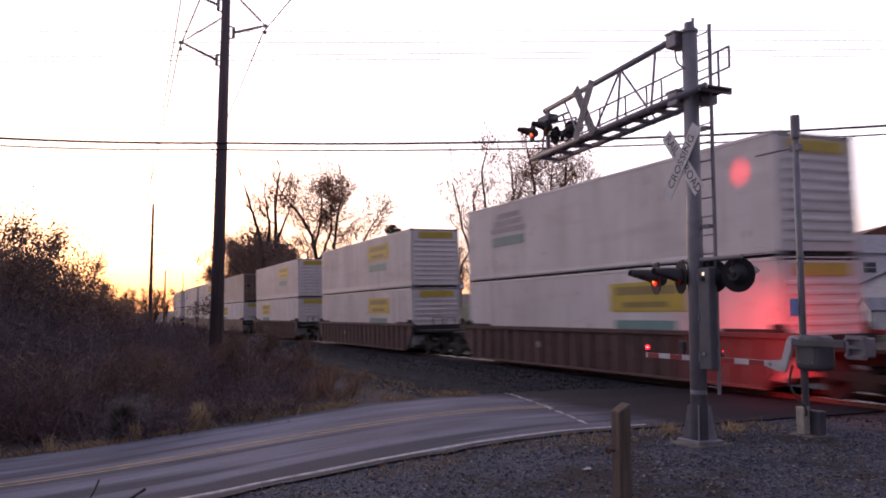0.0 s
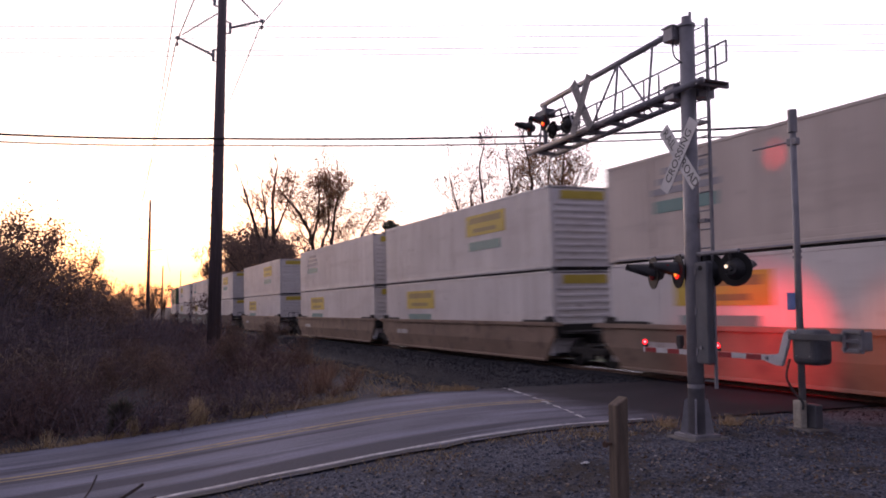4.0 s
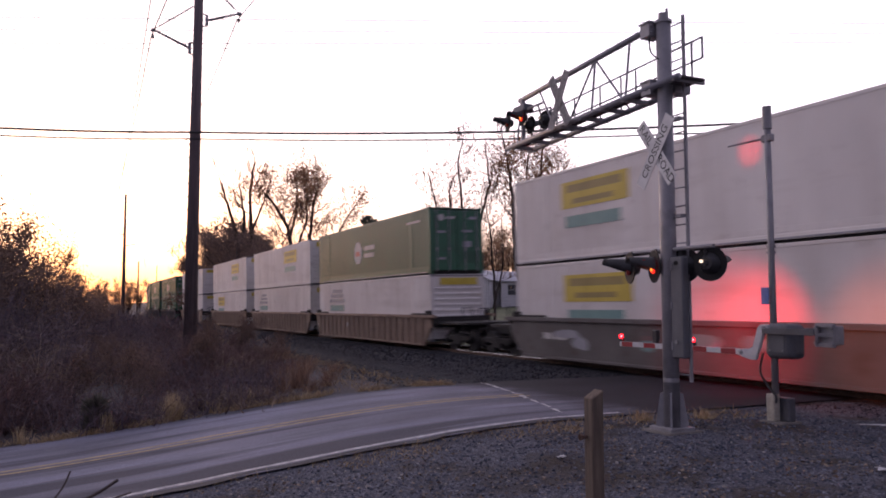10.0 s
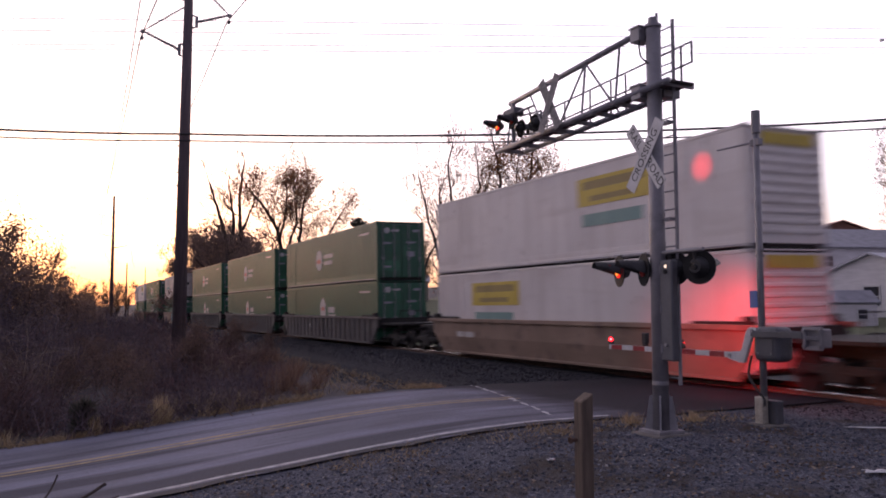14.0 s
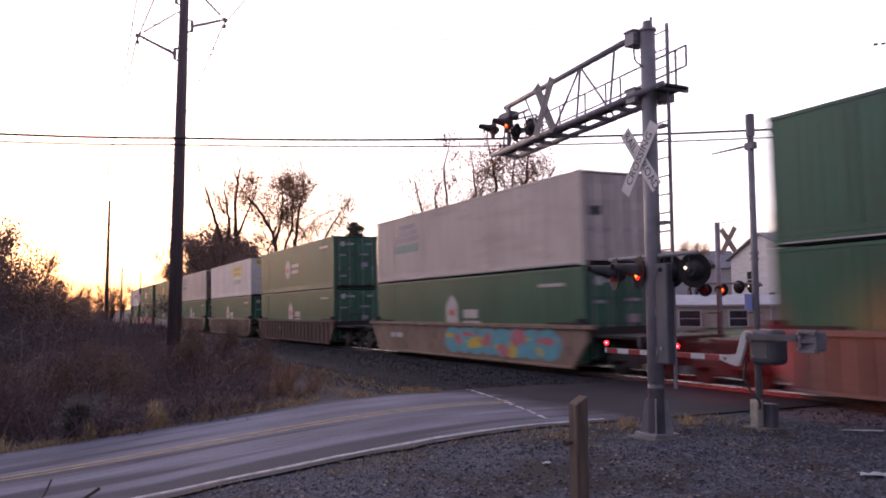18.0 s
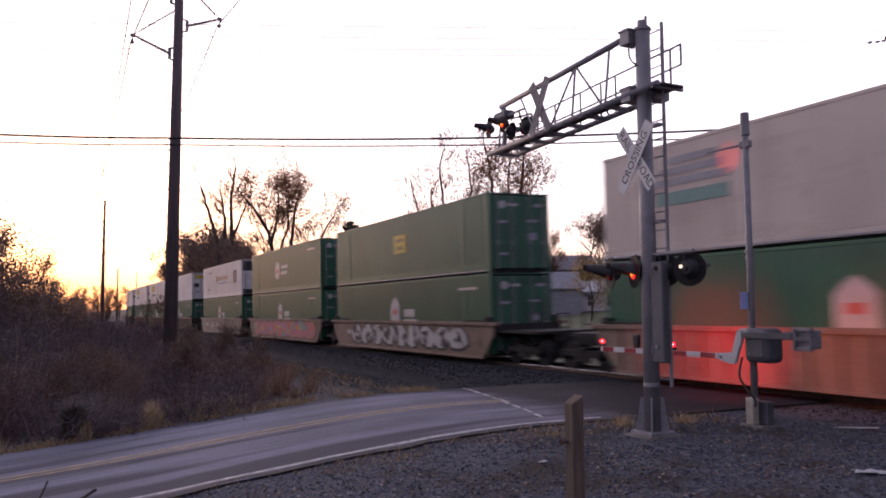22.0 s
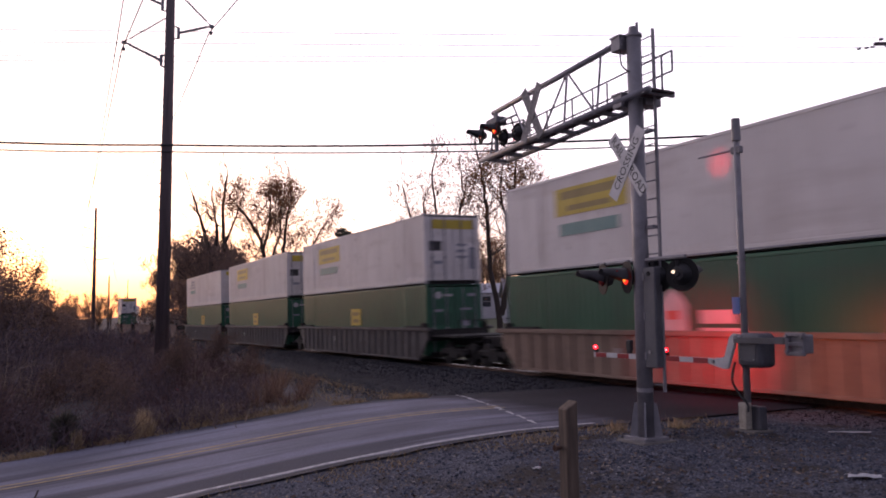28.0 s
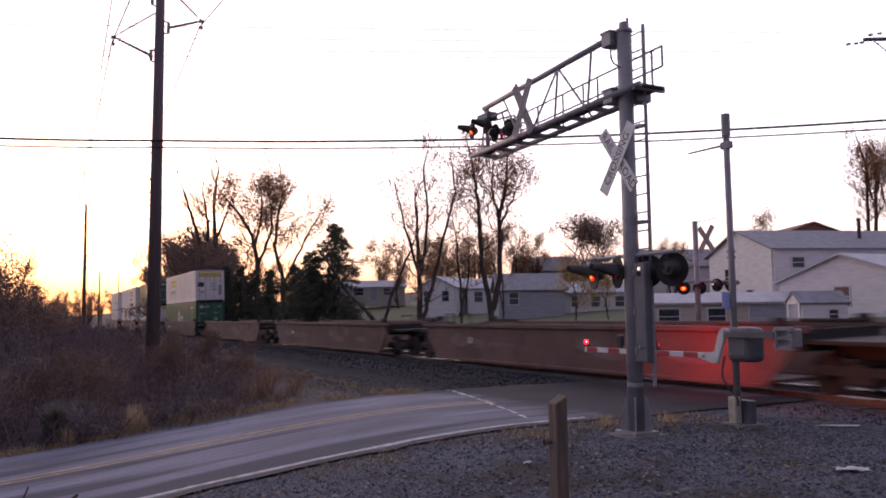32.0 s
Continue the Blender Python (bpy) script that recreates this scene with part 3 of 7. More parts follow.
def build_container(kind, end_style, sign):
    """A 53-foot box lengthwise on y, floor at z = 0. kind: white, beige or green; end_style: slats or doors; sign: what is painted on its sides."""
    paint = kind + "_box"
    words = {"white": "white", "beige": "weathered beige", "green": "dark green"}[kind]
    c = thing("shipping_container", f"{words} 53-foot steel shipping container stacked on a moving train", "container", group="containers on the train")
    half, hl = WIDTH / 2, LENGTH / 2
    for side in (-1, 1):
        bm = corrugated(side, half, hl)
        part("side_wall", bm, paint, c)
        bm = fresh()
        box(bm, (side * half - 0.05 * (side > 0) - 0.0, -hl, HIGH - 0.11), (side * half + 0.05 * (side < 0), hl, HIGH - 0.02), bevel=0.012)
        part("top_rail", bm, paint, c)
        bm = fresh()
        box(bm, (side * half - 0.06 * (side > 0), -hl, 0.035), (side * half + 0.06 * (side < 0), hl, 0.17), bevel=0.012)
        part("bottom_rail", bm, paint, c)
        if side < 0:
            bm = fresh()
            box(bm, (0.012 - half, -hl + 0.14, 0.195), (0.062 - half, hl - 0.14, 0.33), bevel=0.01)
            part("kick_rail", bm, paint, c)
            bm = fresh()
            box(bm, (-half - 0.006, -hl + 0.3, 0.05), (-half - 0.004, hl - 0.3, 0.085))
            part("rail_stripe", bm, "grey_bar" if kind != "green" else "white_mark", c)
            for y in (-6.1, 6.1):
                bm = fresh()
                box(bm, (-half - 0.004, y - 0.09, 0.12), (0.046 - half, y + 0.09, HIGH - 0.08), bevel=0.01)
                part("lift_post", bm, paint, c)
        for y in (-hl, hl - 0.14):
            bm = fresh()
            box(bm, (side * half - 0.12 * (side > 0), y, 0.12), (side * half + 0.12 * (side < 0), y + 0.14, HIGH - 0.08), bevel=0.015)
            part("corner_post", bm, paint, c)
            for z in (-0.004, HIGH - 0.115):
                bm = fresh()
                box(bm, (side * (half + 0.004) - 0.17 * (side > 0), y - 0.004, z), (side * (half + 0.004) + 0.17 * (side < 0), y + 0.166, z + 0.12), bevel=0.02)
                part("corner_casting", bm, "steel" if kind == "white" else paint, c)
        if sign in ("yellow", "mid"):
            s0 = 1.9 if sign == "yellow" else -4.9
            bm = fresh()
            box(bm, (side * (half - 0.012), s0, 1.62), (side * (half + 0.004), s0 + 3.3, 2.45), bevel=0.003)
            sp = part("sign_panel", bm, "yellow_sign", c, "yellow painted panel")
            side_bar(sp, side * (half + 0.006), s0 + 0.3, s0 + 3.0, 2.1, 2.34, "sign_bar")
            side_bar(sp, side * (half + 0.006), s0 + 0.7, s0 + 2.7, 1.74, 1.9, "sign_bar")
            bm = fresh()
            box(bm, (side * (half - 0.012), s0 + 0.4, 1.02), (side * (half + 0.004), s0 + 3.1, 1.38))
            part("sign_strip", bm, "teal_bar", c, "grey-green painted strip")
        elif sign == "strip":
            for k in range(3):
                side_bar(c, side * (half + 0.001), 3.4 + 0.2 * k, 6.0 - 0.25 * k, 1.74 + 0.27 * k, 1.92 + 0.27 * k, "grey_bar")
            bm = fresh()
            box(bm, (side * (half - 0.012), 3.5, 1.25), (side * (half + 0.004), 5.9, 1.58))
            part("sign_strip", bm, "teal_bar", c, "grey-green painted strip")
        elif sign == "words":
            side_bar(c, side * (half + 0.001), -2.95, 1.8, 1.5, 1.85, "brown_bar")
            side_bar(c, side * (half + 0.001), 1.2, 2.0, 1.4, 1.95, "brown_bar")
            side_bar(c, side * (half + 0.001), -2.6, 1.0, 1.18, 1.3, "grey_bar")
            side_bar(c, side * (half + 0.001), 3.6, 5.6, 2.25, 2.38, "grey_bar")
            side_bar(c, side * (half + 0.001), 4.6, 5.8, 0.75, 0.87, "grey_bar")
            bm = fresh()
            box(bm, (side * (half - 0.012), -6.3, 1.1), (side * (half + 0.004), -5.3, 2.1), bevel=0.05)
            part("emblem", bm, "brown_bar", c)
        elif sign == "emblem":
            bm = fresh()
            g = bmesh.ops.create_cone(bm, cap_ends=True, segments=8, radius1=0.62, radius2=0.62, depth=0.03)["verts"]
            bmesh.ops.transform(bm, matrix=pose(side * (half - 0.01), 1.05, 1.42, 0, 90, 0) @ pose(0, 0, 0, 0, 0, 22.5), verts=g)
            em = part("emblem", bm, "white_mark", c, "pale eight-sided painted emblem")
            side_bar(em, side * (half + 0.0068), 0.75, 1.4, 1.25, 1.5, "red_mark", "emblem_bar")
            side_bar(c, side * (half + 0.001), -1.4, 0.1, 1.5, 1.72, "white_mark")
            side_bar(c, side * (half + 0.001), -1.3, 0.1, 1.12, 1.34, "white_mark")
            side_bar(c, side * (half + 0.001), -hl + 1.0, -hl + 2.4, 2.3, 2.4, "white_mark", "number_bar")
        elif sign == "arch":
            bm = fresh()
            rim = ((-0.06, 0.95), (0.91, 0.95), (0.91, 1.78), (0.70, 2.0), (0.425, 2.18), (0.15, 2.0), (-0.06, 1.78))
            rings = [[bm.verts.new((side * (half + o), u, w)) for u, w in rim] for o in (-0.012, 0.004)]
            bm.faces.new(rings[0])
            bm.faces.new(rings[1][::-1])
            for i in range(7):
                bm.faces.new((rings[0][(i + 1) % 7], rings[0][i], rings[1][i], rings[1][(i + 1) % 7]))
            bmesh.ops.recalc_face_normals(bm, faces=bm.faces)
            em = part("emblem", bm, "white_mark", c, "pale arched painted emblem")
            side_bar(em, side * (half + 0.0068), 0.2, 0.68, 1.4, 1.62, "red_mark", "emblem_bar")
            side_bar(c, side * (half + 0.001), -1.6, -0.5, 1.3, 1.62, "white_mark")
            side_bar(c, side * (half + 0.001), -1.8, -0.5, 1.0, 1.2, "white_mark")
            side_bar(c, side * (half + 0.001), -hl + 1.0, -hl + 2.4, 2.3, 2.4, "white_mark", "number_bar")
        elif sign == "square":
            bm = fresh()
            box(bm, (side * (half - 0.012), -0.9, 1.2), (side * (half + 0.004), 0.4, 2.0))
            em = part("emblem", bm, "yellow_sign", c, "small yellow painted panel")
            side_bar(em, side * (half + 0.006), -0.7, 0.2, 1.68, 1.84, "sign_bar", "emblem_bar")
            side_bar(em, side * (half + 0.006), -0.6, 0.1, 1.34, 1.5, "sign_bar", "emblem_bar")
    bm = fresh()
    box(bm, (-half + 0.05, -hl + 0.02, HIGH - 0.05), (half - 0.05, hl - 0.02, HIGH - 0.015))
    part("roof", bm, paint, c)
    bm = fresh()
    box(bm, (-half + 0.08, -hl + 0.1, 0.0), (half - 0.08, hl - 0.1, 0.05))
    part("underframe", bm, "grime", c)
    bm = fresh()
    box(bm, (-half + 0.05, -hl + 0.1, 0.05), (half - 0.05, hl - 0.1, 0.15))
    part("floor_pan", bm, "grime", c)
    skin = "brown_end" if end_style == "rust" else paint
    for y, out in ((-hl, -1), (hl, 1)):
        if end_style == "slats" and out < 0:
            bm = fresh()
            box(bm, (-half + 0.1, y + 0.03, 0.1), (half - 0.1, y + 0.09, HIGH - 0.1))
            part("end_wall", bm, paint, c)
            for i in range(9):
                z = 0.32 + i * 0.235
                bm = fresh()
                box(bm, (-half + 0.22, y - 0.012, z), (half - 0.16, y + 0.04, z + 0.11), bevel=0.02)
                part("end_rib", bm, paint, c)
            if sign in ("yellow", "strip", "mid"):
                bm = fresh()
                box(bm, (-half + 0.45, y - 0.014, HIGH - 0.46), (half - 0.35, y - 0.008, HIGH - 0.16))
                part("end_panel", bm, "yellow_sign", c, "yellow painted panel")
        else:
            for sx in (-1, 1):
                bm = fresh()
                lo, hi = sorted((sx * 0.012, sx * (half - 0.11)))
                box(bm, (lo, y + 0.02 * -out - 0.03, 0.14), (hi, y - 0.02 * out + 0.03, HIGH - 0.12), bevel=0.01)
                door = part("door", bm, skin, c)
                for k in range(3 if out < 0 else 0):
                    z = 0.45 + 0.75 * k
                    bm = fresh()
                    box(bm, (lo + 0.1, y + out * 0.012 - 0.012, z), (hi - 0.1, y + out * 0.012 + 0.012, z + 0.5))
                    part("door_panel", bm, skin, door)
                for k in (0.3, 0.75):
                    bm = fresh()
                    rod(bm, (sx * k * half, y + out * 0.05, 0.1), (sx * k * half, y + out * 0.05, HIGH - 0.1), 0.022, seg=6)
                    box(bm, (sx * k * half - 0.05, y + out * 0.05 - 0.03, 1.0), (sx * k * half + 0.05, y + out * 0.05 + 0.03, 1.12))
                    part("lock_rod", bm, "steel", door, "galvanised lock rod")
            if kind == "green":
                for x0, z0, w, h in ((0.62, 2.36, 0.4, 0.12), (0.3, 1.15, 0.38, 0.26), (-0.95, 1.75, 0.4, 0.1), (0.25, 1.8, 0.5, 0.09), (-0.9, 0.6, 0.35, 0.1)):
                    bm = fresh()
                    box(bm, (x0, y + out * 0.038 - 0.003, z0), (x0 + w, y + out * 0.038 + 0.003, z0 + h))
                    part("end_bar", bm, "grey_bar", c)
                bm = fresh()
                rod(bm, (-0.75, y + out * 0.030, 2.42), (-0.75, y + out * 0.041, 2.42), 0.15, seg=16)
                part("end_emblem", bm, "white_mark", c, "round white emblem")
                bm = fresh()
                box(bm, (-0.52, y + out * 0.036 - 0.003, 2.37), (-0.1, y + out * 0.036 + 0.003, 2.47))
                part("end_bar", bm, "white_mark", c)
            elif sign == "words":
                for z0, z1 in ((0.16, 0.52), (1.95, 2.72)):
                    bm = fresh()
                    box(bm, (-half + 0.13, y + out * 0.034 - 0.006, z0), (half - 0.13, y + out * 0.034 + 0.006, z1))
                    part("end_panel", bm, "black", c, "black painted band across the doors")
                for x0, z0, w, h in ((0.1, 1.3, 0.8, 0.14), (0.2, 0.9, 0.6, 0.12)):
                    bm = fresh()
                    box(bm, (x0, y + out * 0.034 - 0.005, z0), (x0 + w, y + out * 0.034 + 0.005, z0 + h))
                    part("end_bar", bm, "grey_bar", c)
            elif kind == "beige":
                bm = fresh()
                box(bm, (-half + 0.25, y + out * 0.034 - 0.004, 1.5), (-half + 0.7, y + out * 0.034 + 0.004, 1.78))
                part("end_placard", bm, "black", c, "dark square placard")
            elif sign != "none":
                for x0, z0, w, h in ((0.15, 1.55, 0.5, 0.1), (0.15, 1.3, 0.42, 0.1), (0.15, 1.05, 0.5, 0.1), (-0.9, 0.8, 0.4, 0.14), (0.75, 0.6, 0.3, 0.9)):
                    bm = fresh()
                    box(bm, (x0, y + out * 0.034 - 0.005, z0), (x0 + w, y + out * 0.034 + 0.005, z0 + h))
                    part("end_bar", bm, "grey_bar", c)
                bm = fresh()
                box(bm, (-half + 0.35, y + out * 0.034 - 0.006, HIGH - 0.62), (half - 0.35, y + out * 0.034 + 0.006, HIGH - 0.24))
                part("end_panel", bm, "yellow_sign", c, "yellow painted panel")
                bm = fresh()
                box(bm, (-half + 0.2, y + out * 0.034 - 0.006, 1.35), (-half + 0.75, y + out * 0.034 + 0.006, 1.75))
                part("end_placard", bm, "black", c, "dark square placard")
    return c


def build_truck(parent, y):
    """A two-axle bogie under the car's end."""
    bm = fresh()
    for sx in (-1, 1):
        box(bm, (sx * 1.0 - 0.07, y - 1.05, 0.42), (sx * 1.0 + 0.07, y + 1.05, 0.62), bevel=0.03)
        box(bm, (sx * 1.0 - 0.09, y - 0.35, 0.26), (sx * 1.0 + 0.09, y + 0.35, 0.5), bevel=0.03)
    box(bm, (-1.1, y - 0.2, 0.45), (1.1, y + 0.2, 0.68))
    bogie = part("bogie", bm, "grime", parent, "rusty cast steel bogie frame")
    for dy in (-0.88, 0.88):
        bm = fresh()
        for sx in (-1, 1):
            rod(bm, (sx * 0.68, y + dy, 0.42), (sx * 0.81, y + dy, 0.42), 0.42, 0.42, 20)
            rod(bm, (sx * 0.66, y + dy, 0.42), (sx * 0.70, y + dy, 0.42), 0.45, 0.45, 20)
            rod(bm, (sx * 0.81, y + dy, 0.42), (sx * 1.14, y + dy, 0.42), 0.1, 0.09, 10)
        rod(bm, (-0.7, y + dy, 0.42), (0.7, y + dy, 0.42), 0.08, 0.08, 8)
        part("wheelset", bm, "grime", bogie, "dark worn wheels on their axle")


def blob(bm, x, y, z, wide, high, rnd, ragged=0.16, lean=0.0, sides=18):
    """A flat patch of sprayed paint with a lumpy outline, in bm, on a side at x."""
    waves = [(rnd.uniform(-1, 1) * ragged / k, rnd.uniform(0, 6.28), k) for k in (2, 3, 4, 5)]
    rim = []
    for i in range(sides):
        a = 2 * math.pi * i / sides
        r = 1 + sum(w * math.cos(k * a + p) for w, p, k in waves)
        v = max(-1.05, min(1.05, r * math.sin(a)))
        rim.append((y + wide * r * math.cos(a) + lean * v * high, min(1.29, max(0.30, z + high * v))))
    skins = [[bm.verts.new((x + o, u, w)) for u, w in rim] for o in (0.0, -0.0025)]
    bm.faces.new(skins[0])
    bm.faces.new(skins[1][::-1])
    for i in range(sides):
        j = (i + 1) % sides
        bm.faces.new((skins[0][j], skins[0][i], skins[1][i], skins[1][j]))
    bmesh.ops.recalc_face_normals(bm, faces=bm.faces)


def spray(car, seed, form, tones, reach):
    """Graffiti on the side that faces the road: 'letters', 'mural' or 'scuffs'."""
    rnd = random.Random(seed)
    y0, y1 = reach
    x = -1.427
    if form == "letters":
        count = 9
        step = (y1 - y0) / count
        for k in range(count):
            y, lean = y1 - step * (k + 0.5), rnd.uniform(-0.3, 0.3)
            shape = rnd.randrange(10000)
            for n, (tone, grow) in enumerate(((tones[1], 1.22), (tones[0], 1.0))):
                bm = fresh()
                blob(bm, x - 0.004 * n - 0.0003 * (k % 2), y - 0.06 * (1 - n), 0.80 - 0.05 * (1 - n), step * 0.5 * grow, 0.45 * grow, random.Random(shape), 0.42, lean, 9)
                part("graffiti", bm, tone, car, "bubble letter in sprayed paint" if n else "black sprayed outline")
            for j in range(4):
                bm = fresh()
                blob(bm, x - 0.009 - 0.0003 * j, y + rnd.uniform(-0.4, 0.4), 0.80 + rnd.uniform(-0.25, 0.25), step * rnd.uniform(0.08, 0.24), rnd.uniform(0.10, 0.30), rnd, 0.35, lean + rnd.uniform(-0.3, 0.6), 7)
                part("graffiti", bm, tones[1 + (j == 3)], car)
    elif form == "mural":
        for n, tone in enumerate(tones):
            count = 8 if n == 0 else 7
            for k in range(count):
                bm = fresh()
                y = y0 + (y1 - y0) * (k + 0.5 + (0 if n == 0 else rnd.uniform(-0.5, 0.5))) / count
                if n == 0:
                    blob(bm, x - 0.0003 * k, y, 0.79, (y1 - y0) / count * 0.75, 0.50, rnd, 0.10)
                else:
                    blob(bm, x - 0.003 * n - 0.0003 * k, y, rnd.uniform(0.5, 1.1), rnd.uniform(0.15, 0.55), rnd.uniform(0.08, 0.34), rnd, 0.3, rnd.uniform(-0.8, 0.8))
                part("graffiti", bm, tone, car, "patch of sprayed paint")
    else:
        for k in range(9):
            bm = fresh()
            blob(bm, x - 0.0004 * k, rnd.uniform(y0, y1), rnd.uniform(0.62, 1.0), rnd.uniform(0.3, 0.85), rnd.uniform(0.08, 0.26), rnd, 0.25, rnd.uniform(-0.4, 0.4))
            part("graffiti", bm, tones[k % len(tones)], car, "faded sprayed patch")


def build_well(style, paint, front, back, marks=None):
    """A well car lengthwise on y; front and back: metres from its middle to the coupling."""
    word = {"well_brown": "rust-brown", "well_tan": "faded orange-brown", "well_grey": "dirty grey", "well_pale": "pale dusty tan"}[paint]
    form = "ribbed" if style == "rib" else "smooth-sided"
    c = thing("well_car", f"{word} {form} steel well car " + ("sprayed with graffiti" if marks else "of a moving train"), "railway car", group="cars of the train")
    hl = LENGTH / 2 + 0.28
    for side in (-1, 1):
        x0, x1 = sorted((side * 1.36, side * 1.42))
        folded = style != "rib" and not marks
        bm = fresh()
        levels = ((1.36, hl, 0.0), (0.95, hl, 0.0), (0.74, hl - 0.2, 0.0), (0.16, hl - 0.75, 0.10 if folded else 0.0))
        skins = []
        for off in (0.0, 0.06):
            skins.append([(bm.verts.new((side * (1.42 - fold - off), -e, z)), bm.verts.new((side * (1.42 - fold - off), e, z))) for z, e, fold in levels])
        for k in range(3):
            for skin in skins:
                (p, q), (r, t) = skin[k], skin[k + 1]
                bm.faces.new((p, q, t, r))
            for e in (0, 1):
                bm.faces.new((skins[0][k][e], skins[0][k + 1][e], skins[1][k + 1][e], skins[1][k][e]))
        for k in (0, 3):
            bm.faces.new((*skins[0][k], *skins[1][k][::-1]))
        bmesh.ops.recalc_face_normals(bm, faces=bm.faces)
        wall = part("side_wall", bm, paint, c)
        bm = fresh()
        box(bm, (side * 1.41 - 0.09, -hl - 0.3, 1.30), (side * 1.41 + 0.09, hl + 0.3, 1.43), bevel=0.012)
        part("top_chord", bm, paint, c)
        bm = fresh()
        sill = 1.32 if folded else 1.41
        box(bm, (side * sill - 0.08, -hl + 0.72, 0.12), (side * sill + 0.08, hl - 0.72, 0.20), bevel=0.012)
        part("bottom_chord", bm, paint, c)
        if style == "rib":
            bm = fresh()
            box(bm, (side * 1.45 - 0.035, -0.06, 0.19), (side * 1.45 + 0.035, 0.06, 1.3), bevel=0.01)
            me = finish("rib", bm, paint)
            for i in range(21):
                rib = new("rib", me)
                rib.parent = wall
                rib.location = (0, -hl + 0.95 + i * (2 * hl - 1.9) / 20, 0)
        else:
            for k in (-3, -1, 1, 3):
                bm = fresh()
                box(bm, (side * 1.425 - 0.012, k * 1.9 - 0.05, 0.75), (side * 1.425 + 0.012, k * 1.9 + 0.05, 1.3))
                part("seam", bm, paint, wall)
        side_bar(c, side * (1.486 if style == "rib" else 1.422), 2.3 if style == "rib" else hl - 3.4, 2.42 if style == "rib" else hl - 2.1, 0.75, 0.95, "white_mark", "number_bar")
        for y in (-hl + 0.35, hl - 0.35):
            bm = fresh()
            y2 = y + 1.5 * (1 if y < 0 else -1)
            box(bm, (side * 1.36 - 0.07, min(y, y2) - 0.25, 1.42), (side * 1.36 + 0.07, max(y, y2) + 0.25, 1.50), bevel=0.015)
            box(bm, (side * 1.38 - 0.10, y - 0.16, 1.42), (side * 1.38 + 0.10, y + 0.16, 1.62), bevel=0.03)
            part("container_guide", bm, "grime", c)
    if marks:
        spray(c, *marks)
    for k in range(6):
        bm = fresh()
        y = (-hl + 1.0) + k * (2 * hl - 2.0) / 5
        box(bm, (-1.3, y - 0.16, 0.17), (1.3, y + 0.16, 0.25))
        part("cross_bearer", bm, paint, c)
    for out, reach in ((-1, front), (1, back)):
        bm = fresh()
        y0, y1 = sorted((out * hl, out * (hl + 0.12)))
        box(bm, (-1.36, y0, 0.9), (1.36, y1, 1.36))
        part("end_bulkhead", bm, "grime", c)
        bm = fresh()
        y0, y1 = sorted((out * hl, out * (reach - 0.45)))
        box(bm, (-0.35, y0, 0.72), (0.35, y1, 1.1), bevel=0.02)
        box(bm, (-1.25, y0, 1.06), (1.25, out * (hl + (reach - hl) * 0.55), 1.14) if out > 0 else (1.25, y1, 1.14))
        part("end_platform", bm, "grime", c)
        bm = fresh()
        y0, y1 = sorted((out * (reach - 0.5), out * (reach + 0.02)))
        box(bm, (-0.12, y0, 0.74), (0.12, y1, 0.98), bevel=0.03)
        part("coupler", bm, "grime", c)
        if reach > 10.3:
            for sx in (-1, 1):
                bm = fresh()
                for q in (1.25, 0.8):
                    rod(bm, (sx * q, out * (reach - 0.7), 0.5), (sx * q, out * (reach - 0.7), 1.75), 0.02, seg=6)
                for z in (0.6, 0.95, 1.3, 1.72):
                    rod(bm, (sx * 1.25, out * (reach - 0.7), z), (sx * 0.8, out * (reach - 0.7), z), 0.018, seg=6)
                part("end_ladder", bm, "grime", c)
            build_truck(c, out * (reach - 1.6))
        elif out > 0:
            build_truck(c, reach)
    return c


M["teal_paint"] = surface("teal_paint", (0.05, 0.27, 0.33), (0.10, 0.38, 0.44), 3, 0.5, 0, 0.05)
M["pink_paint"] = surface("pink_paint", (0.36, 0.09, 0.12), (0.46, 0.15, 0.18), 3, 0.5, 0, 0.05)
M["lilac_paint"] = surface("lilac_paint", (0.20, 0.13, 0.26), (0.30, 0.20, 0.36), 3, 0.5, 0, 0.05)
M["ochre_paint"] = surface("ochre_paint", (0.40, 0.24, 0.07), (0.50, 0.32, 0.10), 3, 0.5, 0, 0.05)
M["pale_paint"] = surface("pale_paint", (0.34, 0.27, 0.23), (0.44, 0.36, 0.31), 3, 0.6, 0, 0.05)
M["brown_bar"] = surface("brown_bar", (0.21, 0.125, 0.11), (0.29, 0.18, 0.155), 2, 0.5, 0, 0.05)
# where each car's load begins at 0 s, the upper and lower boxes (colour, end, sign), and the car under them
WW, WS, BB = ("white", "slats", "yellow"), ("white", "slats", "strip"), ("beige", "doors", "strip")
BR = ("beige", "rust", "strip")
WD, GE, GA, GS = ("white", "doors", "yellow"), ("green", "doors", "emblem"), ("green", "doors", "arch"), ("green", "doors", "square")
WM, DM = ("white", "slats", "mid"), ("white", "doors", "mid")
WT, WN = ("white", "doors", "words"), ("white", "slats", "none")
TEAL, DARK = (4, "mural", ("teal_paint", "yellow_sign", "pink_paint"), (-6.8, 0.6)), (5, "letters", ("white_mark", "black", "white_mark"), (-6.4, 5.6))
PINK, DUST = (6, "mural", ("pink_paint", "lilac_paint", "teal_bar", "ochre_paint", "red_mark"), (-7.0, 6.6)), (7, "scuffs", ("scuff", "grey_bar", "teal_bar"), (-6.5, 6.5))
FADE = (8, "scuffs", ("scuff",), (-6.5, 6.5))
PALE = (9, "scuffs", ("well_tan", "scuff", "pale_paint"), (-6.8, 6.8))
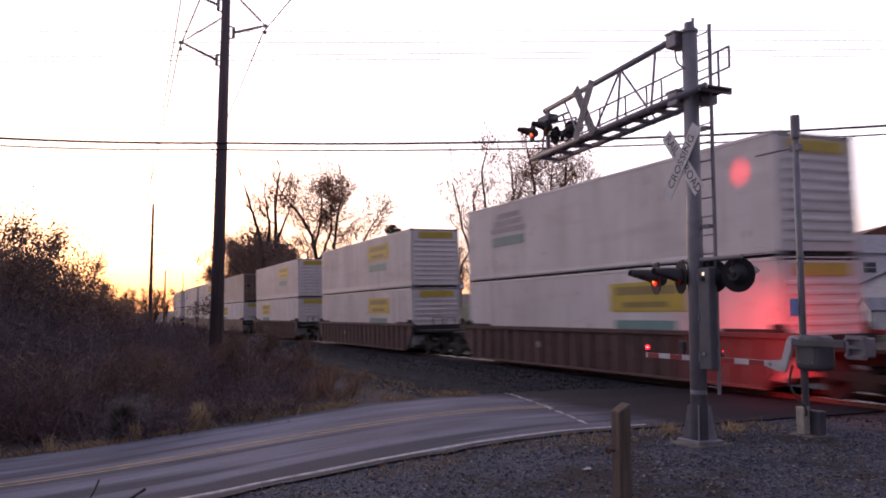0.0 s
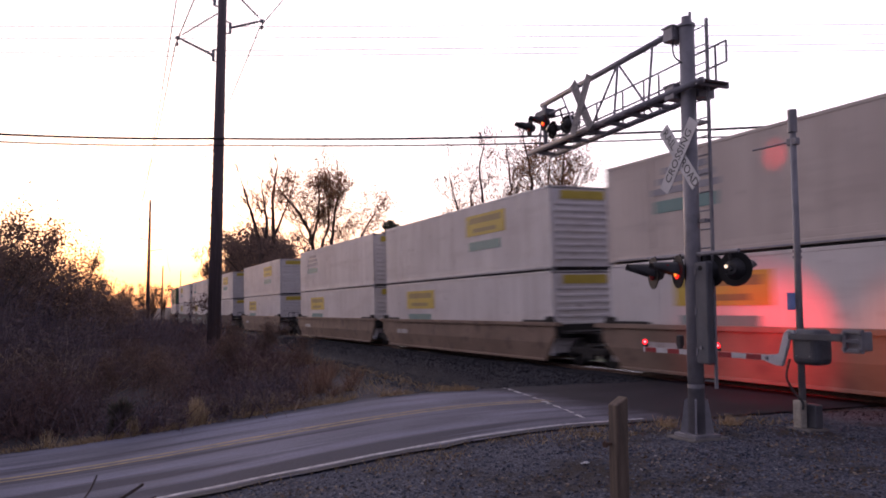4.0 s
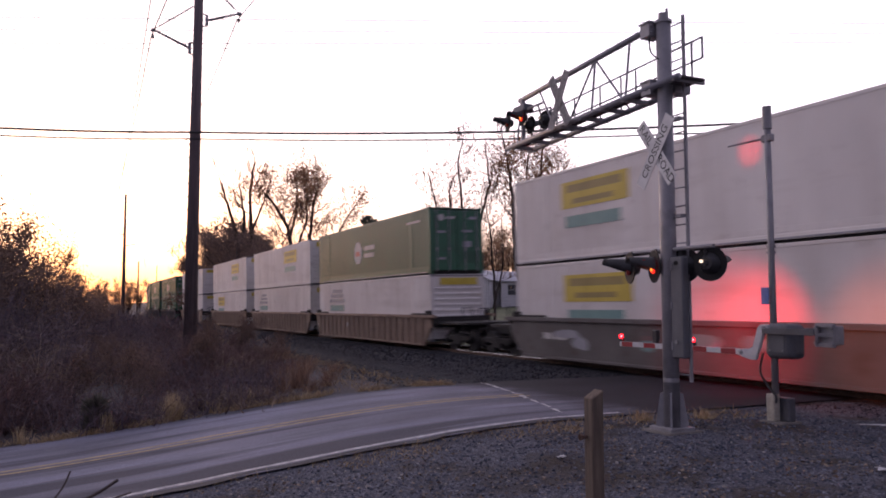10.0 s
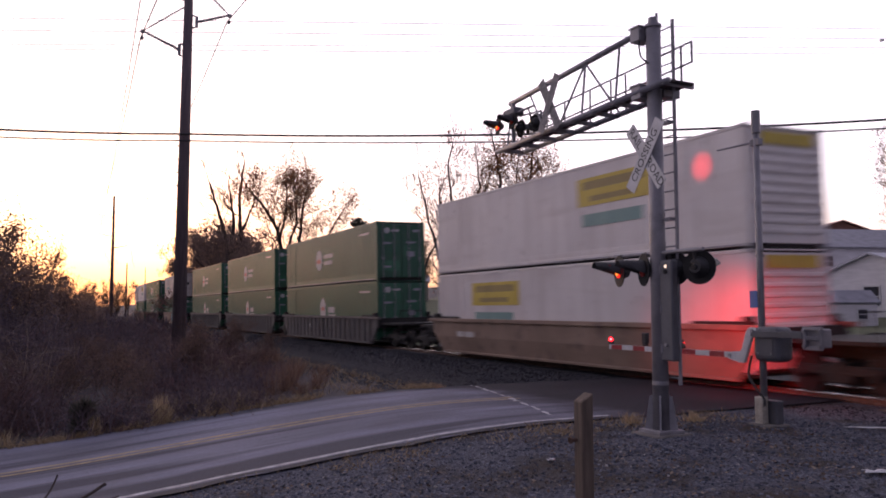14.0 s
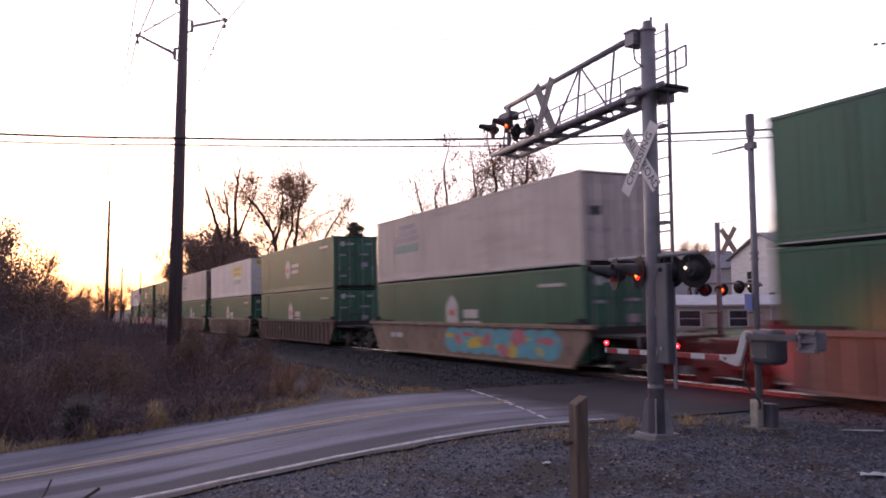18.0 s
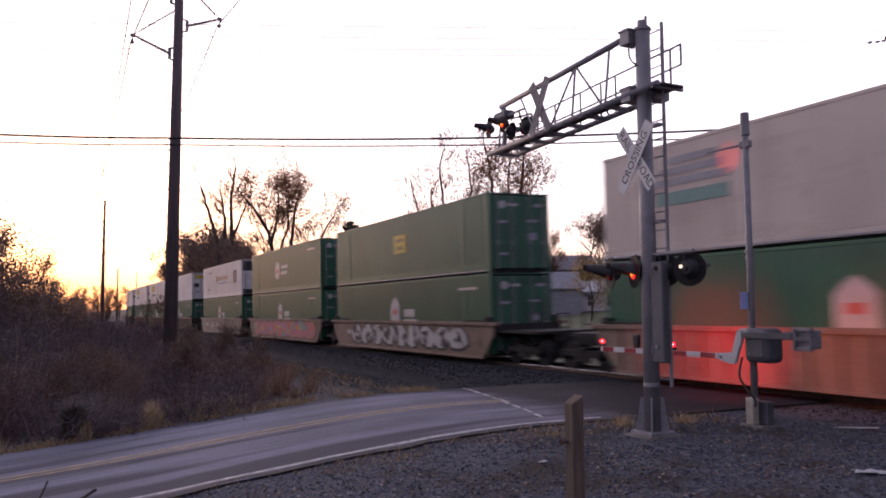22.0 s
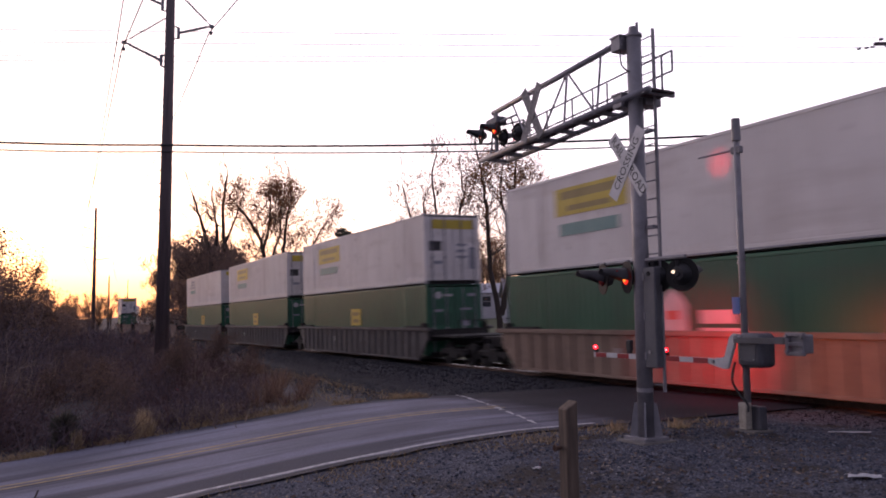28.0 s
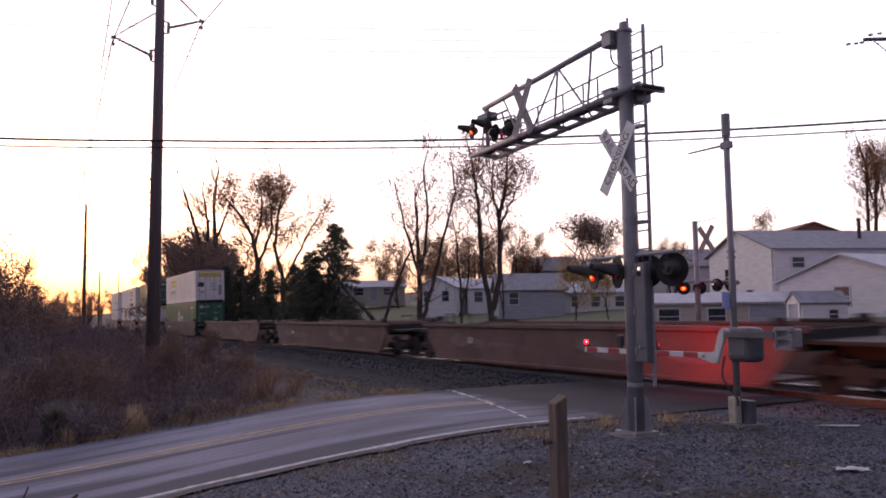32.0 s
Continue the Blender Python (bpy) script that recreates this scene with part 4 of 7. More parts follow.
CARS = [
    (-9.6, WM, WW, "rib", "well_brown", None), (13.4, WS, WM, "rib", "well_brown", None), (36.0, WM, WM, "rib", "well_brown", None),
    (59.0, WM, WW, "rib", "well_brown", None), (82.0, BR, WW, "smooth", "well_tan", None), (101.4, WM, WW, "smooth", "well_tan", None),
    (119.6, WS, WW, "smooth", "well_tan", None), (142.5, WM, WW, "smooth", "well_tan", None), (165.4, WM, WW, "smooth", "well_brown", None),
    (184.5, WS, WW, "smooth", "well_grey", DUST), (203.7, WD, WW, "smooth", "well_grey", DUST), (227.0, GE, WS, "rib", "well_tan", None),
    (245.2, WM, WS, "rib", "well_tan", None), (264.4, WM, WW, "rib", "well_tan", None), (287.5, WM, WW, "smooth", "well_tan", None),
    (310.4, GE, GA, "rib", "well_grey", None), (329.8, GE, GA, "rib", "well_grey", None), (349.0, GE, GA, "rib", "well_grey", None),
    (372.0, BB, GA, "smooth", "well_tan", TEAL), (394.6, GE, GA, "rib", "well_brown", None), (414.0, WM, GA, "rib", "well_tan", None),
    (433.0, BR, GA, "rib", "well_tan", None), (455.6, GS, GA, "smooth", "well_tan", DARK), (474.6, GE, GA, "smooth", "well_tan", PINK),
    (494.3, WT, GA, "smooth", "well_pale", PALE), (517.0, WD, GA, "rib", "well_tan", None), (536.4, WD, GA, "rib", "well_tan", None),
    (555.4, WD, GA, "rib", "well_tan", None), (577.8, WD, GS, "rib", "well_grey", None), (597.3, WD, GS, "rib", "well_grey", None),
    (616.5, WS, GS, "rib", "well_grey", None), (638.7, None, None, "smooth", "well_brown", FADE), (659.4, None, None, "smooth", "well_brown", FADE),
    (680.2, None, None, "smooth", "well_brown", FADE), (702.0, WD, GA, "smooth", "well_brown", None), (724.0, GE, WW, "smooth", "well_brown", None),
    (744.0, WM, WW, "smooth", "well_tan", None), (766.0, WM, WW, "smooth", "well_tan", None),
]
made = {}


def container(kind):
    if kind not in made:
        made[kind] = build_container(*kind)
        return made[kind]
    return copy_thing(made[kind], Matrix())


def build_train():
    train = []
    for i, (s, upper, lower, style, paint, marks) in enumerate(CARS):
        mid = s + LENGTH / 2
        front = 11.5 if i == 0 else (mid - CARS[i - 1][0] - LENGTH / 2) / 2
        back = 11.5 if i == len(CARS) - 1 else (CARS[i + 1][0] + LENGTH / 2 - mid) / 2
        key = (style, paint, round(front), round(back), marks[0] if marks else 0)
        if key in made:
            car = copy_thing(made[key], Matrix())
        else:
            car = made[key] = build_well(style, paint, front, back, marks)
        train.append((car, mid, 0.0))
        if lower:
            train.append((container(lower), mid, LOW_Z))
            train.append((container(upper), mid, TOP_Z))
    return train


train = build_train()


def motions():
    times = [2.0 * k for k in range(17)]
    for ob, mid, z in train:
        rows = []
        for t in times:
            x, y, h = track_at(mid - SPEED * t)
            rows.append((t, pose(x, y, 0, 0, CANT, h) @ Matrix.Translation((0, 0, z))))
        walk(ob, rows)


# ---- crossing signals ----
FACE = Matrix(((0, 0, -1, 0), (-1, 0, 0, 0), (0, 1, 0, 0), (0, 0, 0, 1)))  # a sheet in xy, turned to face -x and read from there


def lettering(text, size, m, material, parent, name="letters"):
    cu = bpy.data.curves.new(name, "FONT")
    cu.body, cu.size, cu.align_x, cu.align_y, cu.extrude = text, size, "CENTER", "CENTER", 0.002
    cu.resolution_u = 3
    probe = new("probe", cu)
    bpy.context.view_layer.update()
    me = bpy.data.meshes.new_from_object(probe.evaluated_get(bpy.context.evaluated_depsgraph_get()))
    bpy.data.objects.remove(probe)
    me.name = name
    me.materials.clear()
    me.materials.append(M[material])
    ob = new(name, me)
    ob.parent = parent
    ob.matrix_basis = m
    return ob


def crossbuck(parent, at, lean, size=1.22, worded=True, flip=False, board="sign_white", wide=0.115):
    """Two crossed white boards; at: their middle, in the parent's space."""
    base = Matrix.Translation(at) @ (pose(0, 0, 0, 0, 0, 180) if flip else Matrix()) @ FACE
    for k, turn in enumerate((lean, -lean)):
        bm = fresh()
        box(bm, (-size / 2, -wide, 0), (size / 2, wide, 0.012), bevel=0.004)
        blade = part("crossbuck_board", bm, board, parent, "white reflective board" if worded else "weathered grey-white board")
        blade.matrix_basis = base @ pose(0, 0, 0.02 - 0.016 * k, 0, 0, turn)
        ink = "faded_ink" if worded == "faded" else "black"
        if worded and k == 0:
            lettering("CROSSING", 0.19 * size / 1.22, pose(0, 0, 0.013), ink, blade)
        elif worded:
            lettering("RAIL", 0.19 * size / 1.22, pose(-0.37 * size / 1.22, 0, 0.013), ink, blade)
            lettering("ROAD", 0.19 * size / 1.22, pose(0.36 * size / 1.22, 0, 0.013), ink, blade)


FLASH_VANES = []


def signal_lamp(parent, at, heading, phase, lit=True, size=1.0, beam=False):
    """A flashing lamp with round backing, long hood and red lens; heading: degrees from +x anticlockwise, to which it
    shines. Added vanes swing over the glow and the beam to stand in for switching.
    """
    m = Matrix.Translation(at) @ pose(0, 0, 0, 0, 0, heading) @ Matrix.Scale(size, 4)
    bm = fresh()
    rod(bm, (-0.03, 0, 0), (-0.015, 0, 0), 0.255, 0.255, 28)
    disc = part("lamp_backing", bm, "soot", parent, "round black backing plate")
    disc.matrix_basis = m
    bm = fresh()
    rod(bm, (-0.17, 0, 0), (-0.02, 0, 0), 0.09, 0.165, 18)
    rod(bm, (-0.2, 0, 0), (-0.16, 0, 0), 0.03, 0.05, 10)
    part("lamp_housing", bm, "black", disc)
    bm = fresh()
    n = 14
    ring = []
    for x in (0.0, 0.40):
        a0 = radians(-25 if x == 0 else 25)
        row = []
        for i in range(n + 1):
            a = a0 + (math.pi - 2 * a0) * i / n
            for r in (0.15, 0.143):
                row.append(bm.verts.new((x, r * math.cos(a), r * math.sin(a))))
        ring.append(row)
    for i in range(n):
        k = 2 * i
        for q in (((0, k), (0, k + 2), (1, k + 2), (1, k)), ((0, k + 3), (0, k + 1), (1, k + 1), (1, k + 3)), ((1, k), (1, k + 2), (1, k + 3), (1, k + 1))):
            bm.faces.new([ring[a][b] for a, b in q])
    part("lamp_hood", bm, "black", disc, smooth=True)
    bm = fresh()
    g = bmesh.ops.create_uvsphere(bm, u_segments=16, v_segments=8, radius=0.115)["verts"]
    bmesh.ops.transform(bm, matrix=pose(0.0, 0, 0) @ Matrix.Diagonal((0.22, 1, 1, 1)), verts=g)
    part("lens", bm, "lens_rim" if lit else "red_off", disc, "glowing red lens" if lit else "dark red lens", smooth=True)
    if lit:
        bm = fresh()
        g = bmesh.ops.create_uvsphere(bm, u_segments=14, v_segments=8, radius=0.082)["verts"]
        bmesh.ops.transform(bm, matrix=pose(0.006, 0, 0.0) @ Matrix.Diagonal((0.40, 0.9, 1, 1)), verts=g)
        part("lamp_core", bm, "red_on", disc, "amber glowing lamp core", smooth=True)
        bm = fresh()
        g = bmesh.ops.create_uvsphere(bm, u_segments=14, v_segments=8, radius=0.12)["verts"]
        bmesh.ops.transform(bm, matrix=pose(0, 0, -0.12) @ Matrix.Diagonal((0.36, 1, 1, 1)), verts=g)
        vane = part("added_flash_vane", bm, "red_off", disc)
        FLASH_VANES.append((vane, phase))
    else:
        bm = fresh()
        rod(bm, (-0.198, 0.05, 0.03), (-0.212, 0.05, 0.03), 0.026, seg=10)
        part("peep_light", bm, "peep", disc, "small lit peephole in the back")
        bm = fresh()
        rod(bm, (-0.216, 0, -0.05), (-0.222, 0, -0.05), 0.036, seg=10)
        vane = part("added_peep_cover", bm, "soot", disc)
        FLASH_VANES.append((vane, phase + 3))
    if beam:
        # unseen disc added in the hood to block the spot between flashes
        bm = fresh()
        rod(bm, (-0.004, 0, -0.125), (0.004, 0, -0.125), 0.128, 0.128, 20)
        vane = part("added_beam_blocker", bm, "soot", disc)
        FLASH_VANES.append((vane, phase + 5))
    return disc


def build_mast():
    m = thing("crossing_signal_mast", "grey galvanised cantilever crossing signal with red flashing lamps and ladder", "crossing signal", (8.42, 9.55, -0.14))
    Z = 0.14
    bm = fresh()
    rod(bm, (0, 0, 0.05), (0, 0, 6.18 + Z), 0.122, 0.116, 22)
    part("mast", bm, "steel", m, smooth=True)
    bm = fresh()
    rod(bm, (0, 0, 6.17 + Z), (0, 0, 6.215 + Z), 0.135, 0.13, 20)
    rod(bm, (0, 0, 6.21 + Z), (0, 0, 6.33 + Z), 0.08, 0.075, 16)
    part("mast_cap", bm, "steel", m)
    bm = fresh()
    rod(bm, (0.055, -0.02, 6.2 + Z), (0.055, -0.02, 6.41 + Z), 0.026, 0.022, 10)
    part("cap_pipe", bm, "steel", m)
    bm = fresh()
    box(bm, (-0.46, -0.44, -0.15), (0.46, 0.44, -0.045), bevel=0.03)
    box(bm, (-0.34, -0.33, -0.06), (0.34, 0.33, 0.035), bevel=0.025)
    part("footing", bm, "concrete", m, "weathered stepped concrete footing")
    bm = fresh()
    box(bm, (-0.24, -0.24, 0.03), (0.24, 0.24, 0.085), bevel=0.006)
    part("base_plate", bm, "steel", m)
    for a in range(4):
        turn = pose(0, 0, 0, 0, 0, 45 + 90 * a)
        bm = fresh()
        vs = [bm.verts.new(turn @ Vector(p)) for p in ((0.10, -0.012, 0.085), (0.245, -0.012, 0.085), (0.165, -0.012, 0.58), (0.10, -0.012, 0.60), (0.10, 0.012, 0.085), (0.245, 0.012, 0.085), (0.165, 0.012, 0.58), (0.10, 0.012, 0.60))]
        for f in ((0, 1, 2, 3), (7, 6, 5, 4), (0, 4, 5, 1), (1, 5, 6, 2), (2, 6, 7, 3), (3, 7, 4, 0)):
            bm.faces.new([vs[i] for i in f])
        bmesh.ops.recalc_face_normals(bm, faces=bm.faces)
        part("gusset", bm, "steel", m)
    for z in (0.78, 2.9, 3.35):
        bm = fresh()
        rod(bm, (0, 0, z - 0.03), (0, 0, z + 0.03), 0.125, 0.125, 18)
        part("band", bm, "steel", m)
    # tall junction box behind the mast
    bm = fresh()
    box(bm, (-0.07, -0.37, 0.98 + Z), (0.06, -0.10, 2.5 + Z), bevel=0.02)
    cab = part("junction_box", bm, "box_grey", m, "tall grey sheet steel cabinet")
    for z in (1.1, 1.7, 2.3):
        bm = fresh()
        rod(bm, (-0.075, -0.13, z + Z), (-0.075, -0.13, z + 0.12 + Z), 0.018, seg=8)
        part("hinge", bm, "steel", cab)
    for z in (1.2, 2.25):
        bm = fresh()
        box(bm, (-0.04, -0.13, z + Z), (0.03, -0.04, z + 0.07 + Z))
        part("box_bracket", bm, "steel", m)
    bm = fresh()
    rod(bm, (-0.08, -0.23, 1.22 + Z), (-0.095, -0.23, 1.22 + Z), 0.028, seg=10)
    part("latch", bm, "steel", cab)
    # ladder
    for y in (0.04, -0.28):
        bm = fresh()
        box(bm, (0.12, y - 0.02, 0.62 + Z), (0.16, y + 0.02, 6.24 + Z))
        part("ladder_rail", bm, "steel", m)
    bm = fresh()
    rod(bm, (0.14, 0.04, 0), (0.14, -0.28, 0), 0.012, seg=6)
    me = finish("ladder_rung", bm, "steel")
    for i in range(20):
        r = new("ladder_rung", me)
        r.parent = m
        r.location = (0, 0, 0.72 + Z + i * 0.285)
    for z in (1.3, 3.1, 4.6):
        bm = fresh()
        box(bm, (0.02, -0.26, z + Z), (0.125, -0.08, z + 0.05 + Z))
        part("ladder_bracket", bm, "steel", m)
    # cantilever
    for z, h in ((5.98, 0.23), (5.05, 0.225)):
        bm = fresh()
        box(bm, (-0.20, 0.10, z + Z), (0.07, 0.32, z + h + Z), bevel=0.008)
        clamp = part("clamp", bm, "steel", m)
        bm = fresh()
        box(bm, (-0.22, 0.08, z + h - 0.015 + Z), (0.09, 0.335, z + h + 0.008 + Z))
        part("clamp_lid", bm, "steel", clamp)
        for xx in (-0.16, -0.03):
            for zz in (0.06, h - 0.06):
                bm = fresh()
                rod(bm, (xx, 0.10, z + zz + Z), (xx, 0.075, z + zz + Z), 0.02, seg=6)
                part("bolt", bm, "steel", clamp)
    bm = fresh()
    box(bm, (0.10, -0.12, 5.06 + Z), (0.42, 0.10, 5.27 + Z), bevel=0.008)
    part("landing_bracket", bm, "steel", m)
    bm = fresh()
    rod(bm, (0, 0.2, 6.19 + Z), (0, 4.31, 5.96 + Z), 0.052, seg=12)
    part("upper_chord", bm, "steel", m, smooth=True)
    bm = fresh()
    bmesh.ops.create_uvsphere(bm, u_segments=12, v_segments=8, radius=0.058, matrix=Matrix.Translation((0, 4.31, 5.96 + Z)))
    part("chord_cap", bm, "steel", m, smooth=True)

    def low(y):
        return 5.168 - 0.0364 * y + Z

    def high(y):
        return 6.20 - 0.056 * y + Z

    for x in (-0.16, 0.38):
        bm = fresh()
        y0 = -0.5 if x < 0 else 0.1
        rod(bm, (x, y0, low(y0)), (x, 4.62, low(4.62)), 0.05, seg=12)
        part("lower_chord", bm, "steel", m, smooth=True)
    tilt = math.degrees(math.atan(-0.0364))
    bm = fresh()
    box(bm, (-0.13, 0.1, 0.03), (0.17, 4.5, 0.05))
    bmesh.ops.transform(bm, matrix=pose(0, 0, low(0), tilt, 0, 0), verts=bm.verts)
    part("walkway", bm, "rust_grate", m, "dark grating walkway")
    for i in range(9):
        bm = fresh()
        y = -0.4 + i * 0.6
        box(bm, (-0.2, y - 0.025, low(y) - 0.045), (0.42, y + 0.025, low(y) + 0.025))
        part("walkway_bearer", bm, "steel", m)
    for (xa, ya), (xb, yb), r in (((0, 1.77), (-0.1, 2.48), 0.02), ((0, 1.77), (-0.1, 0.88), 0.02), ((0, 0.82), (-0.1, 0.84), 0.022), ((0, 3.6), (-0.1, 2.9), 0.018), ((0, 4.28), (-0.1, 4.3), 0.02), ((0, 4.28), (0.36, 4.3), 0.018), ((0, 1.77), (-0.1, 1.77), 0.022), ((0, 1.77), (0.38, 1.3), 0.018)):
        bm = fresh()
        rod(bm, (xa, ya, high(ya)), (xb, yb, low(yb)), r, seg=8)
        part("truss_bar", bm, "steel", m)
    # handrail beside the walkway, and the short landing past the mast
    for rise in (0.31, 0.63):
        bm = fresh()
        rod(bm, (0.34, -0.47, low(-0.47) + rise + 0.045), (0.34, 4.1, low(4.1) + rise), 0.017, seg=8)
        part("handrail", bm, "steel", m)
    for y in (0.35, 1.1, 1.5, 2.1, 2.9, 3.5, 4.1):
        bm = fresh()
        rod(bm, (0.34, y, low(y)), (0.34, y, low(y) + 0.63), 0.017, seg=8)
        part("handrail_post", bm, "steel", m)
    for y, rise in ((-0.24, 0.03), (-0.47, 0.355)):
        bm = fresh()
        rod(bm, (0.34, y, low(y) + rise), (0.34, y, low(y) + 0.675), 0.018, seg=8)
        part("landing_post", bm, "steel", m)
    bm = fresh()
    box(bm, (-0.10, -0.50, 5.17 + Z), (0.36, -0.12, 5.21 + Z), bevel=0.01)
    part("landing", bm, "rust_grate", m)
    # cable hanging from the upper clamp
    cable(m, [(-0.16, 0.14, 6.0 + Z), (-0.17, 0.13, 5.83 + Z), (-0.2, 0.05, 5.68 + Z), (-0.125, -0.02, 5.58 + Z)], 0.014, "cable")
    # lamps at the cantilever's tip
    bm = fresh()
    rod(bm, (-0.02, 4.18, 5.05 + Z), (-0.02, 4.18, 5.95 + Z), 0.045, seg=12)
    part("tip_post", bm, "steel", m)
    bm = fresh()
    box(bm, (-0.14, 3.95, 5.66 + Z), (0.1, 4.42, 5.82 + Z), bevel=0.03)
    part("tip_box", bm, "box_grey", m)
    bm = fresh()
    rod(bm, (-0.06, 3.4, 5.7 + Z), (-0.06, 4.8, 5.7 + Z), 0.025, seg=8)
    part("lamp_arm", bm, "steel", m)
    for y in (3.56, 4.66):
        bm = fresh()
        rod(bm, (-0.06, y, 5.7 + Z), (0.0, y, 5.5 + Z), 0.02, seg=6)
        part("lamp_bracket", bm, "black", m)
    bm = fresh()
    rod(bm, (0.2, 3.5, low(3.5)), (0.2, 3.5, low(3.5) + 0.62), 0.02, seg=8)
    rod(bm, (0.2, 3.5, low(3.5) + 0.62), (0.1, 4.12, low(4.1) + 0.66), 0.02, seg=8)
    part("lamp_frame", bm, "steel", m)
    signal_lamp(m, (-0.12, 4.66, 5.56 + Z), 170, 0, size=0.72)
    signal_lamp(m, (-0.12, 4.1, 5.56 + Z), 170, 1, size=0.72)
    signal_lamp(m, (0.12, 3.56, 5.42 + Z), 13, 0, lit=False, size=0.72, beam=True)
    signal_lamp(m, (0.12, 4.1, 5.42 + Z), -3, 1, lit=False, size=0.72, beam=True)
    crossbuck(m, (-0.24, 2.54, 5.52 + Z), 60, 1.12, worded="faded", board="board_worn", wide=0.10)
    bm = fresh()
    for z in (5.3, 5.95):
        rod(bm, (-0.22, 2.72, z + Z), (0.0, 2.72, z + Z), 0.015, seg=6)
    part("sign_bracket", bm, "steel", m)
    # lamps and boards on the mast
    crossbuck(m, (-0.15, 0.05, 4.13 + Z), 54)
    bm = fresh()
    rod(bm, (0.0, -0.95, 2.62 + Z), (0.0, 1.05, 2.62 + Z), 0.03, seg=10)
    part("lamp_arm", bm, "steel", m)
    for y, hx in ((0.84, -0.06), (0.25, -0.06), (-0.74, 0.06), (-0.22, 0.06)):
        bm = fresh()
        rod(bm, (hx, y, 2.40 + Z), (hx * 0.3, y, 2.64 + Z), 0.025, seg=8)
        part("lamp_bracket", bm, "black", m)
    signal_lamp(m, (-0.10, 0.84, 2.37 + Z), 160, 0)
    signal_lamp(m, (-0.10, 0.25, 2.37 + Z), 160, 1)
    signal_lamp(m, (0.14, -0.74, 2.37 + Z), 20, 1, lit=False)
    signal_lamp(m, (0.14, -0.22, 2.37 + Z), 20, 0, lit=False)
    return m


def cable(parent, points, r, name, material="wire", seg=5):
    """A smooth round cable through the points."""
    pts = [Vector(p) for p in points]
    path = []
    for i in range(len(pts) - 1):
        p0, p1, p2, p3 = pts[max(0, i - 1)], pts[i], pts[i + 1], pts[min(len(pts) - 1, i + 2)]
        for k in range(6):
            t = k / 6
            path.append(0.5 * (2 * p1 + (p2 - p0) * t + (2 * p0 - 5 * p1 + 4 * p2 - p3) * t * t + (3 * p1 - p0 - 3 * p2 + p3) * t ** 3))
    path.append(pts[-1])
    verts, faces = [], []
    for i, p in enumerate(path):
        d = (path[min(i + 1, len(path) - 1)] - path[max(0, i - 1)]).normalized()
        side = d.cross(Vector((0.3, 0.2, 1))).normalized()
        up = side.cross(d)
        for k in range(seg):
            a = 2 * math.pi * k / seg
            verts.append(p + r * (math.cos(a) * side + math.sin(a) * up))
        if i:
            for k in range(seg):
                a, b = (i - 1) * seg + k, (i - 1) * seg + (k + 1) % seg
                faces.append((a, b, b + seg, a + seg))
    ob = new(name, pydata(name, verts, faces, material))
    ob.parent = parent
    return ob


